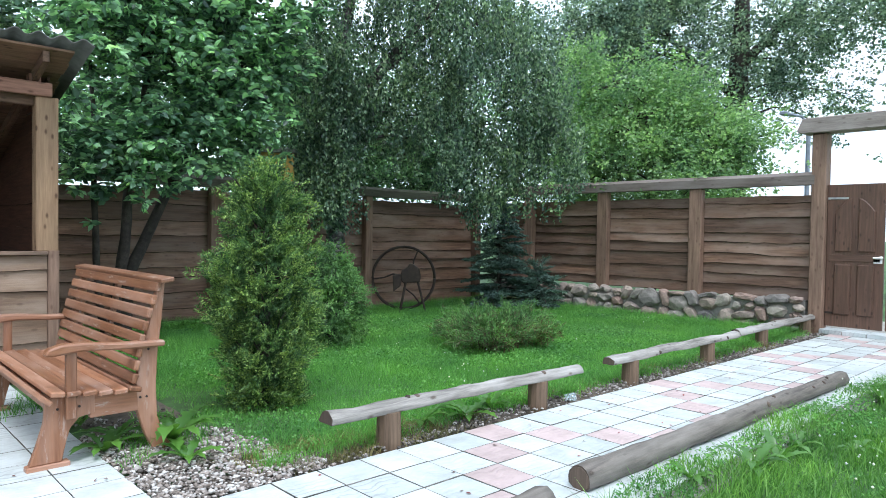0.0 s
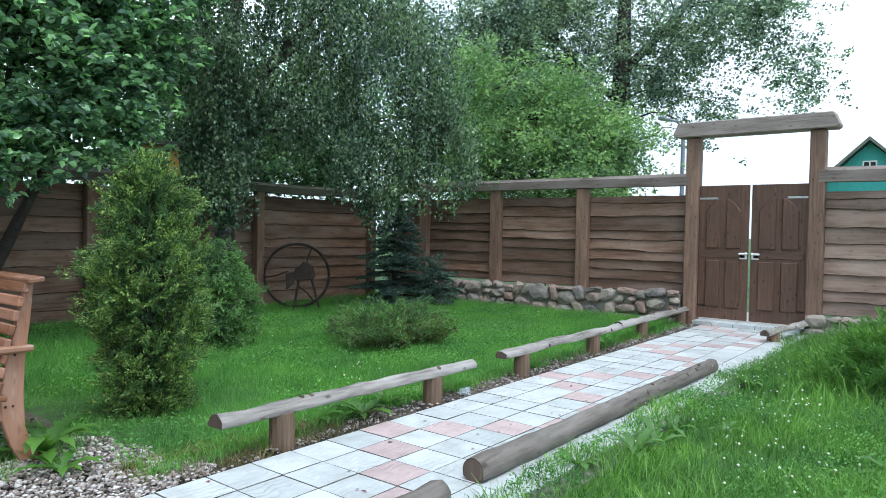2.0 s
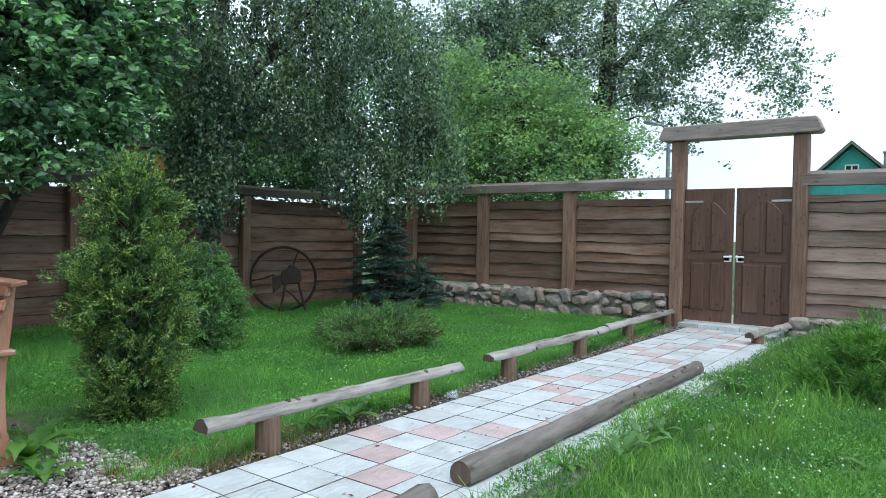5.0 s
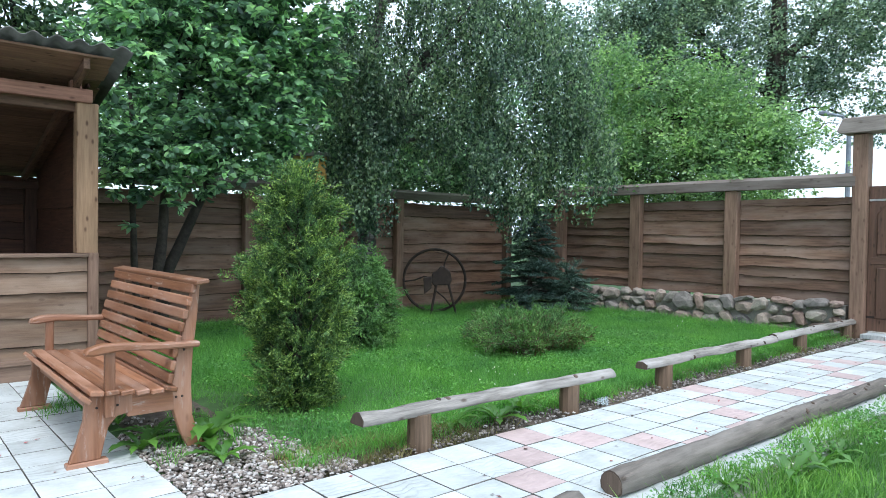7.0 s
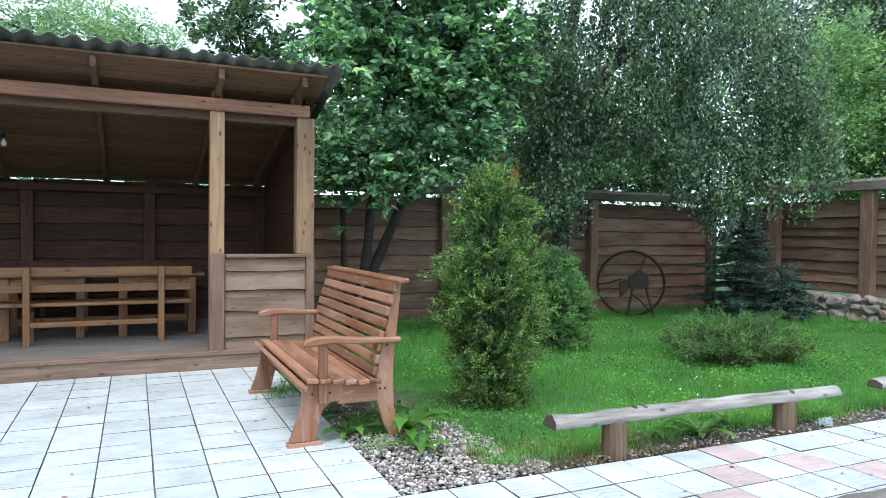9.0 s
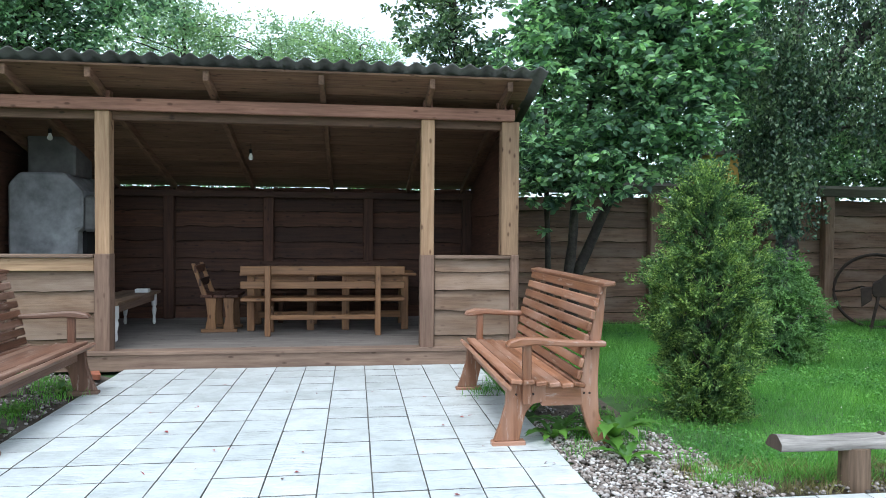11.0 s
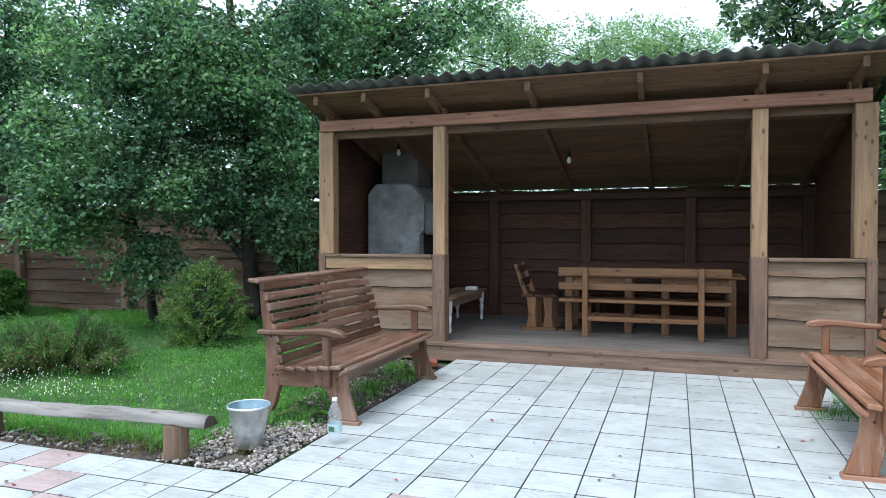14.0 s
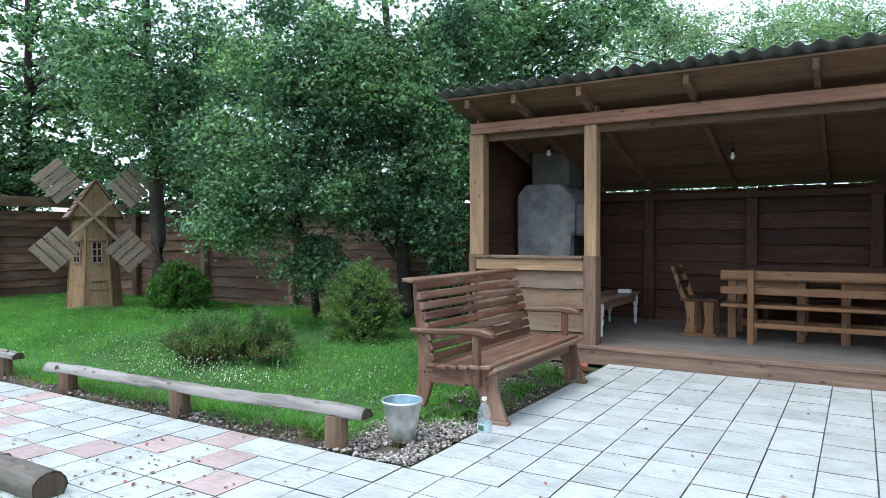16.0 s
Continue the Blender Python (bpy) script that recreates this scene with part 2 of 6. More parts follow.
# dark colour painted on lower board edges as the shadow between boards
GAPSHADE = plain("dark_gap_shade", (0.065, 0.04, 0.028), 0.95, speck=0.5, scale=20)
SOOT = plain("soot_black", (0.008, 0.008, 0.008), 0.95)
IRON = plain("rusty_iron", (0.05, 0.033, 0.026), 0.75, 0.3, speck=0.4)
ZINC = plain("galvanised_zinc", (0.72, 0.77, 0.79), 0.42, 0.7, speck=0.35, scale=13, bmp=0.25)
STEEL = plain("pale_metal", (0.6, 0.6, 0.58), 0.35, 0.9)
SLATE = plain("fibre_cement_sheet", (0.105, 0.103, 0.096), 0.85, speck=0.4, scale=7, bmp=0.3)
MORTAR = plain("old_mortar", (0.24, 0.225, 0.2), 0.95, speck=0.3)
TEAL = plain("teal_boards", (0.035, 0.33, 0.29), 0.6, speck=0.12)
ROOFG = plain("mossy_roof", (0.12, 0.14, 0.11), 0.85)
YELLOW = plain("ochre_render", (0.55, 0.33, 0.09), 0.8, speck=0.1)
WHITE = plain("white_paint", (0.75, 0.75, 0.73), 0.5, speck=0.06)
GREYP = plain("painted_pole", (0.22, 0.25, 0.3), 0.5)
BRICKC = plain("red_brick", (0.33, 0.11, 0.06), 0.85)
GLASSD = plain("dark_pane", (0.02, 0.02, 0.025), 0.1, speck=0.1, bmp=0)


def island_mat(name, stops, rough=0.8, bmp=0.4):
    m, n, l, b = mat(name)
    g = n.new("ShaderNodeNewGeometry")
    r = ramp(n, stops)
    l.new(g.outputs["Random Per Island"], r.inputs[0])
    tc = n.new("ShaderNodeTexCoord")
    nz = noise_tex(n, l, tc, 22, 6)
    l.new(tc.outputs["Object"], nz.inputs["Vector"])
    r2 = ramp(n, [(0.3, (0.7, 0.7, 0.7)), (0.7, (1.2, 1.2, 1.2))])
    l.new(nz.outputs["Fac"], r2.inputs[0])
    l.new(mixc(n, l, r.outputs[0], r2.outputs[0], 1.0, "MULTIPLY"), b.inputs["Base Color"])
    b.inputs["Roughness"].default_value = rough
    bump(n, l, b, nz.outputs["Fac"], bmp, 0.006)
    return m


PEBBLE = island_mat("pebbles", [(0.0, (0.07, 0.058, 0.05)), (0.3, (0.21, 0.17, 0.145)), (0.55, (0.33, 0.28, 0.25)), (0.8, (0.4, 0.37, 0.35)), (1.0, (0.6, 0.57, 0.54))])

DULL = island_mat("dull_pebbles", [(0.0, (0.06, 0.05, 0.043)), (0.4, (0.165, 0.143, 0.125)), (0.75, (0.29, 0.255, 0.232)), (1.0, (0.46, 0.43, 0.41))])


def stone_mat():
    m, n, l, b = mat("fieldstone")
    oi = n.new("ShaderNodeObjectInfo")
    r = ramp(n, [(0.0, (0.12, 0.11, 0.105)), (0.3, (0.3, 0.265, 0.235)), (0.55, (0.24, 0.16, 0.13)), (0.8, (0.36, 0.31, 0.26)), (1.0, (0.18, 0.165, 0.15))])
    l.new(oi.outputs["Random"], r.inputs[0])
    nz = noise_tex(n, l, coords(n, l, (1, 1, 1)), 16, 8, 0.7)
    r2 = ramp(n, [(0.3, (0.6, 0.6, 0.6)), (0.7, (1.3, 1.3, 1.3))])
    l.new(nz.outputs["Fac"], r2.inputs[0])
    l.new(mixc(n, l, r.outputs[0], r2.outputs[0], 1.0, "MULTIPLY"), b.inputs["Base Color"])
    b.inputs["Roughness"].default_value = 0.85
    bump(n, l, b, nz.outputs["Fac"], 0.5, 0.01)
    return m


STONE = stone_mat()


def birch_bark():
    m, n, l, b = mat("birch_bark")
    v = coords(n, l, (3, 3, 9))
    nz = noise_tex(n, l, v, 1.6, 6)
    r = ramp(n, [(0.5, (0.04, 0.036, 0.033)), (0.66, (0.26, 0.25, 0.235))])
    l.new(nz.outputs["Fac"], r.inputs[0])
    l.new(r.outputs[0], b.inputs["Base Color"])
    b.inputs["Roughness"].default_value = 0.8
    bump(n, l, b, nz.outputs["Fac"], 0.5, 0.01)
    return m


BIRCHB = birch_bark()


def clear_plastic():
    m, n, l, b = mat("clear_plastic")
    b.inputs["Base Color"].default_value = (0.6, 0.72, 0.74, 1)
    b.inputs["Roughness"].default_value = 0.08
    b.inputs["Alpha"].default_value = 0.17
    return m


CLEAR = clear_plastic()
# darker bluish zinc for the bucket's inside: the skylight there is painted in
SKYZINC = plain("skylight_tinted_zinc", (0.3, 0.43, 0.5), 0.4, 0.6, speck=0.2, scale=16, bmp=0.1)
WATER = plain("bucket_water", (0.12, 0.24, 0.34), 0.1, 0.0, speck=0.05, bmp=0)


# ---- building helpers ----
def part(name, bm, material, parent=None, label="", smooth=False):
    """Links a bmesh as one mesh object, under a thing or a part if one is given."""
    me = bpy.data.meshes.new(name)
    bm.to_mesh(me)
    bm.free()
    me.materials.append(material)
    if smooth:
        for p in me.polygons:
            p.use_smooth = True
    ob = new(name, me)
    if parent:
        ob.parent = parent
    return tagged(ob, label)


def board(name, bm, material, parent, label=""):
    """A waney board: sawn face and a dark strip on its lower edge that paints the shadow gap."""
    ob = part(name, bm, material, parent, label)
    ob.data.materials.append(GAPSHADE)
    return ob


def thing(name, m, label, category, group="", kind=""):
    ob = new(name)
    ob.matrix_world = m
    return tagged(ob, label, category, group, kind)


def cuboid(x0, y0, z0, x1, y1, z1, bev=0.004, into=None):
    bm = into or bmesh.new()
    g = bmesh.ops.create_cube(bm, size=1.0)["verts"]
    for v in g:
        v.co = ((x0 + x1) / 2 + v.co.x * (x1 - x0), (y0 + y1) / 2 + v.co.y * (y1 - y0), (z0 + z1) / 2 + v.co.z * (z1 - z0))
    if bev:
        es = {e for v in g for e in v.link_edges}
        bmesh.ops.bevel(bm, geom=list(es), offset=bev, segments=1, affect="EDGES")
    return bm


def prism(outline, axis, a, b, bev=0.004):
    """Pushes a flat outline along an axis: 0 gives (y, z) outlines, 1 (x, z), 2 (x, y)."""
    bm = bmesh.new()

    def at(p, d):
        q = list(p)
        q.insert(axis, d)
        return q
    lo = [bm.verts.new(at(p, a)) for p in outline]
    hi = [bm.verts.new(at(p, b)) for p in outline]
    k = len(outline)
    bm.faces.new(lo), bm.faces.new(hi[::-1])
    for i in range(k):
        bm.faces.new((lo[i], lo[(i + 1) % k], hi[(i + 1) % k], hi[i]))
    bmesh.ops.recalc_face_normals(bm, faces=bm.faces)
    if bev:
        bmesh.ops.bevel(bm, geom=[e for e in bm.edges], offset=bev, segments=1, affect="EDGES")
    return bm


def waney(x0, x1, z0, z1, y, thick, rng, amp=0.018, along="x", lap=0.0, bark=0.009):
    """A board with wavy natural edges, long in x (or y), standing upright."""
    bm = bmesh.new()
    k = max(6, int((x1 - x0) / 0.09))
    s1, s2 = rng.uniform(0, 90), rng.uniform(0, 90)
    t1, t2 = rng.uniform(-0.5, 0.5) * amp, rng.uniform(-0.5, 0.5) * amp
    ring = []
    for i in range(k + 1):
        u = x0 + (x1 - x0) * i / k
        lo = z0 + amp * noise.noise((u * 1.9, s1, 0)) + t1 * (2 * i / k - 1) + 0.45 * amp * noise.noise((u * 7, s1, 3)) + 0.2 * amp * noise.noise((u * 17, s1, 5))
        hi = z1 + amp * noise.noise((u * 1.9, s2, 0)) + t2 * (2 * i / k - 1) + 0.45 * amp * noise.noise((u * 7, s2, 3))
        dy = 0.006 * noise.noise((u * 0.8, s1, 9))
        # bark sets the height of the dark strip that stands for the shadow gap
        cut = max(0.004, bark * (0.8 + 1.1 * noise.noise((u * 3.1, s1, 6))))
        q = [(y + dy - lap - thick / 2 + 0.012, lo), (y + dy - lap + thick / 2, lo + 0.004), (y + dy + thick / 2, hi - 0.004), (y + dy - thick / 2, hi), (y + dy - lap - thick / 2, lo + cut)]
        ring.append([bm.verts.new((u, a, b) if along == "x" else (a, u, b)) for a, b in q])
    for i in range(k):
        for j in range(5):
            f = bm.faces.new((ring[i][j], ring[i][(j + 1) % 5], ring[i + 1][(j + 1) % 5], ring[i + 1][j]))
            f.material_index = 1 if j in (0, 4) else 0
    bm.faces.new(ring[0]), bm.faces.new(ring[-1][::-1])
    bmesh.ops.recalc_face_normals(bm, faces=bm.faces)
    return bm


def tube(points, radii, sides=8, into=None, flat=False, wob=0.0, seed=0):
    """A tapered round bar along points; flat cuts its lower half away (a split log)."""
    bm = into or bmesh.new()
    pts = [Vector(p) for p in points]
    rings = []
    for i, p in enumerate(pts):
        d = (pts[min(i + 1, len(pts) - 1)] - pts[max(i - 1, 0)]).normalized()
        side = d.cross(Vector((0, 0, 1)))
        side = side.normalized() if side.length > 0.05 else Vector((1, 0, 0))
        up = side.cross(d)
        ring = []
        for j in range(sides):
            a = 2 * math.pi * j / sides
            r = radii[i] * (1 + wob * noise.noise((p.x * 3 + seed, p.y * 3 + math.cos(a) * 1.5, p.z * 3 + math.sin(a) * 1.5)))
            h = math.sin(a) * r
            ring.append(bm.verts.new(p + side * math.cos(a) * r + up * (max(h, -0.12 * r) if flat else h)))
        rings.append(ring)
    for a, b in zip(rings, rings[1:]):
        for j in range(sides):
            bm.faces.new((a[j], a[(j + 1) % sides], b[(j + 1) % sides], b[j]))
    bm.faces.new(rings[0][::-1]), bm.faces.new(rings[-1])
    return bm


def lathe(profile, sides=24):
    bm = bmesh.new()
    rings = [[bm.verts.new((r * math.cos(2 * math.pi * j / sides), r * math.sin(2 * math.pi * j / sides), z)) for j in range(sides)] for r, z in profile]
    for a, b in zip(rings, rings[1:]):
        for j in range(sides):
            bm.faces.new((a[j], a[(j + 1) % sides], b[(j + 1) % sides], b[j]))
    return bm


def from_arrays(name, verts, faces, material, parent=None, label=""):
    """A large mesh from numpy arrays: verts (n, 3), faces (m, 3) or (m, 4)."""
    me = bpy.data.meshes.new(name)
    m, k = faces.shape
    me.vertices.add(len(verts))
    me.vertices.foreach_set("co", np.ascontiguousarray(verts, dtype=np.float32).ravel())
    me.loops.add(m * k)
    me.loops.foreach_set("vertex_index", np.ascontiguousarray(faces, dtype=np.int32).ravel())
    me.polygons.add(m)
    me.polygons.foreach_set("loop_start", np.arange(0, m * k, k, dtype=np.int32))
    me.update(calc_edges=True)
    me.materials.append(material)
    ob = new(name, me)
    if parent:
        ob.parent = parent
    return tagged(ob, label)


def leaves(name, c, axis, length, width, material, rng, parent=None, label="", fold=0.25, up=0.0, broad=False):
    """One pointed, slightly folded leaf at each centre, along its own axis."""
    n = len(c)
    ax = axis / np.maximum(np.linalg.norm(axis, axis=1, keepdims=True), 1e-6)
    rnd = rng.normal(size=(n, 3))
    rnd[:, 2] += up
    sd = np.cross(ax, rnd)
    sd /= np.maximum(np.linalg.norm(sd, axis=1, keepdims=True), 1e-6)
    nr = np.cross(sd, ax)
    ln = length * rng.uniform(0.65, 1.25, (n, 1))
    wd = width * rng.uniform(0.7, 1.2, (n, 1))
    shape = [(-0.5, 0, 0), (-0.3, 0.36, 1), (0.08, 0.5, 1), (0.5, 0, -0.4), (0.08, -0.5, 1), (-0.3, -0.36, 1)] if broad else [(-0.5, 0, 0), (-0.06, 0.5, 1), (0.5, 0, -0.4), (-0.06, -0.5, 1)]
    k = len(shape)
    v = np.empty((n, k, 3))
    for i, (p, q, r) in enumerate(shape):
        v[:, i] = c + ax * ln * p + sd * wd * q + nr * wd * fold * r
    i = np.arange(n)[:, None] * k
    f = np.concatenate([i + [0, 1, 2], i + [0, 2, 3], i + [0, 3, 4], i + [0, 4, 5]] if broad else [i + [0, 1, 2], i + [0, 2, 3]])
    return from_arrays(name, v.reshape(-1, 3), f, material, parent, label)


# ---- ground ----
def ground_height(x, y):
    return -0.045 + 0.05 * noise.noise((x * 0.25, y * 0.25, 4)) * (1 if y > 4.2 else 0) - (0.10 * min(1, max(0, (-x - 8) / 5)) if x < -8 else 0)


def build_ground():
    bm = bmesh.new()
    xs = [-400, -120, -50, -30] + [i * 0.5 for i in range(-44, 34)] + [30, 50, 120, 400]
    ys = [-400, -120, -40, -15] + [i * 0.5 for i in range(-12, 27)] + [25, 50, 120, 400]
    grid = [[bm.verts.new((x, y, ground_height(x, y) if abs(x) < 25 and -7 < y < 14 else -0.1)) for y in ys] for x in xs]
    for i in range(len(xs) - 1):
        for j in range(len(ys) - 1):
            bm.faces.new((grid[i][j], grid[i + 1][j], grid[i + 1][j + 1], grid[i][j + 1]))
    tagged(part("ground", bm, SOIL, smooth=True), "green lawn ground with dark soil under the grass", "ground", kind="structure")


build_ground()


def lane():
    """The pale sandy lane outside the gate, a little lower at its edges."""
    bm = bmesh.new()
    rows = [[bm.verts.new((11.3 + 2.6 * i / 6 + 0.12 * noise.noise((j * 0.6, i, 3)) * (i == 6), -6 + 14 * j / 20, -0.02 - (0.09 if i in (0, 6) or j in (0, 20) else 0.02 * noise.noise((i, j, 5))))) for j in range(21)] for i in range(7)]
    for a, b in zip(rows, rows[1:]):
        for j in range(20):
            bm.faces.new((a[j], b[j], b[j + 1], a[j + 1]))
    tagged(part("road", bm, plain("pale_sand", (0.4, 0.37, 0.33), 0.95, speck=0.3, scale=18, bmp=0.4), smooth=True), "pale sandy lane outside the gate", "road", kind="structure")


lane()


def bare_strip(name, x0, x1, y0, y1, z=-0.012):
    bm = bmesh.new()
    nx, ny = max(2, int((x1 - x0) / 0.12)), max(2, int((y1 - y0) / 0.12))
    g = [[None] * (ny + 1) for _ in range(nx + 1)]
    for i in range(nx + 1):
        for j in range(ny + 1):
            u, w = i / nx, j / ny
            e = 0.05 * noise.noise((i * 0.4, j * 0.4, x0)) if 0 < j else 0
            drop = -0.07 if i in (0, nx) or j in (0, ny) else 0.012 * noise.noise((i * 0.9, j * 0.9, 2))
            g[i][j] = bm.verts.new((x0 + (x1 - x0) * u, y0 + (y1 - y0) * w + e, z + drop))
    for i in range(nx):
        for j in range(ny):
            bm.faces.new((g[i][j], g[i + 1][j], g[i + 1][j + 1], g[i][j + 1]))
    tagged(part(name, bm, EARTH, smooth=True), "dark bare earth border beside the paving", "soil", kind="structure")


bare_strip("soil_border_1", 1.32, 10.9, 3.37, 3.82)
bare_strip("soil_border_2", 1.32, 2.2, 3.85, 6.9, -0.014)
bare_strip("soil_border_3", -12.0, -2.32, 3.37, 3.82)
bare_strip("soil_border_4", -3.1, -2.32, 3.85, 7.1, -0.014)


# ---- timber fences ----
def fence(name, length, posts, boards, rail, m, label, post_w=0.16, base=0.0, seed=1, ends=(), wood_set=None, post_set=None, rail_set=None):
    """A run of waney boards between posts, along local x from 0, with a log rail on top; local -y is the yard side."""
    rng = random.Random(seed)
    root = thing(name, m, label, "fence", kind="structure")
    for x in posts:
        part("post", cuboid(x - post_w / 2, -0.09, base - 0.08, x + post_w / 2, 0.05, rail[0] - 0.003, 0.012), (post_set or FENCE)[2], root)
    lo, hi = boards
    edges = sorted(list(posts) + list(ends))
    for a, b in zip(edges, edges[1:]):
        z, row = lo, 0
        while z < hi - 0.06:
            h = min(rng.uniform(0.15, 0.26), hi - z)
            if hi - z - h < 0.08:
                h = hi - z
            board("board", waney(a + 0.02, b - 0.02, z - 0.02, z + h + 0.012, 0.1 + rng.uniform(-0.004, 0.004), 0.022, rng, 0.021, lap=rng.uniform(0.03, 0.045)), (wood_set or FENCE)[0], root)
            z += h
            row += 1
    k = max(2, int(length / 0.5))
    top = bmesh.new()
    rings = []
    for i in range(k + 1):
        x = -0.1 + (length + 0.2) * i / k
        dz, w = 0.012 * noise.noise((x * 0.7, seed, 1)), 0.1 + 0.008 * noise.noise((x * 1.3, seed, 5))
        o = [(-w, rail[0]), (w, rail[0]), (w, rail[1] - 0.05), (w * 0.55, rail[1]), (-w * 0.55, rail[1]), (-w, rail[1] - 0.05)]
        rings.append([top.verts.new((x, -0.02 + p, q + dz)) for p, q in o])
    for a, b in zip(rings, rings[1:]):
        for j in range(6):
            top.faces.new((a[j], a[(j + 1) % 6], b[(j + 1) % 6], b[j]))
    top.faces.new(rings[0]), top.faces.new(rings[-1][::-1])
    bmesh.ops.recalc_face_normals(top, faces=top.faces)
    part("top_rail", top, (rail_set or GREYW)[0], root)
    return root


# back fence along y = 10.1, in three runs beside and behind the shelter
fence("fence_back_east", 9.2, [0.1, 2.7, 5.63, 8.5], (0.02, 1.955), (2.03, 2.2), pose(1.9, 10.1, 0), "dark brown waney-edged board fence with a heavy mossy log rail", seed=3, rail_set=MOSSW)
fence("fence_back_west", 13.2, [0.1, 2.5, 4.94, 7.6, 10.3, 13.1], (-0.1, 1.92), (1.99, 2.18), pose(-17.3, 10.1, 0), "dark brown waney-edged board fence with a heavy log rail", base=-0.1, seed=5, rail_set=MOSSW)
# east fence along x = 11.05, either side of the gate
fence("fence_east_north", 6.4, [1.86, 3.7, 5.5], (0.46, 2.03), (2.19, 2.38), pose(11.05, 3.64, 0, 0, 0, 90) @ Matrix.Diagonal((1, -1, 1, 1)), "brown waney-edged board fence on a fieldstone plinth", post_w=0.22, base=0.45, seed=8, ends=(0.01, 6.4), post_set=LOWP, rail_set=GREYR)
fence("fence_east_south", 7.0, [2.6, 4.8, 6.9], (0.3, 2.05), (2.19, 2.4), pose(11.05, 1.7, 0, 0, 0, -90), "weathered pinkish-grey waney-edged board fence on a fieldstone plinth", post_w=0.2, base=0.2, seed=9, ends=(-0.06,), wood_set=PALEF, post_set=LOWP, rail_set=GREYR)
# side fence at the far west
fence("fence_west", 9.0, [0.1, 2.4, 4.7, 7.0, 8.9], (-0.1, 2.0), (2.12, 2.36), pose(-17.3, 1.1, 0, 0, 0, 90), "brown waney-edged board fence with a log rail", base=-0.1, seed=12)


def plinth(name, y0, y1, top0, top1, seed, base=-0.05):
    rng = random.Random(seed)
    root = thing(name, pose(11.0, y0, 0), "low plinth of rounded grey fieldstones in mortar", "stone wall", kind="structure")
    n = y1 - y0
    part("mortar_core", prism([(0, base - 0.1), (n, base - 0.1), (n, top1 - 0.06), (0, top0 - 0.06)], 0, -0.08, 0.13, 0), MORTAR, root)
    y = 0.0
    while y < n:
        w = rng.uniform(0.14, 0.38)
        top = top0 + (top1 - top0) * min(1, y / n)
        z = base
        while z < top - 0.03:
            h = min(rng.uniform(0.1, 0.3), top + rng.uniform(-0.02, 0.03) - z)
            if top - z - h < 0.07:
                h = top + rng.uniform(-0.02, 0.03) - z
            split = rng.random() < 0.3 and w > 0.26
            for c0, c1 in (((0, 0.52), (0.5, 1)) if split else ((0, 1),)):
                bm = bmesh.new()
                bmesh.ops.create_icosphere(bm, subdivisions=2, radius=1)
                s = rng.uniform(0, 90)
                yc, hw = y + w * (c0 + c1) / 2 + rng.uniform(-0.03, 0.03), w * (c1 - c0) / 2 * rng.uniform(0.95, 1.2)
                tilt, lim = rng.uniform(-0.75, 0.75), rng.uniform(0.74, 0.98)
                for v in bm.verts:
                    q = v.co * (1 + 0.42 * noise.noise(v.co * 1.3 + Vector((s, 0, 0))) + 0.2 * noise.noise(v.co * 3.2 + Vector((s, 4, 0))))
                    q = Vector([max(-lim, min(lim, e)) / lim for e in q])
                    dy, dz = q.y * hw * 0.94, q.z * h * 0.5
                    v.co = (-0.09 + q.x * rng.uniform(0.095, 0.1), yc + dy * math.cos(tilt) - dz * math.sin(tilt), z + h / 2 + dz * math.cos(tilt) + dy * math.sin(tilt) * 0.4)
                part("stone", bm, STONE, root)
            z += h
        y += w


plinth("stone_plinth_north", 3.72, 9.95, 0.5, 0.40, 4)
plinth("stone_plinth_south", -3.0, 1.68, 0.34, 0.30, 6)


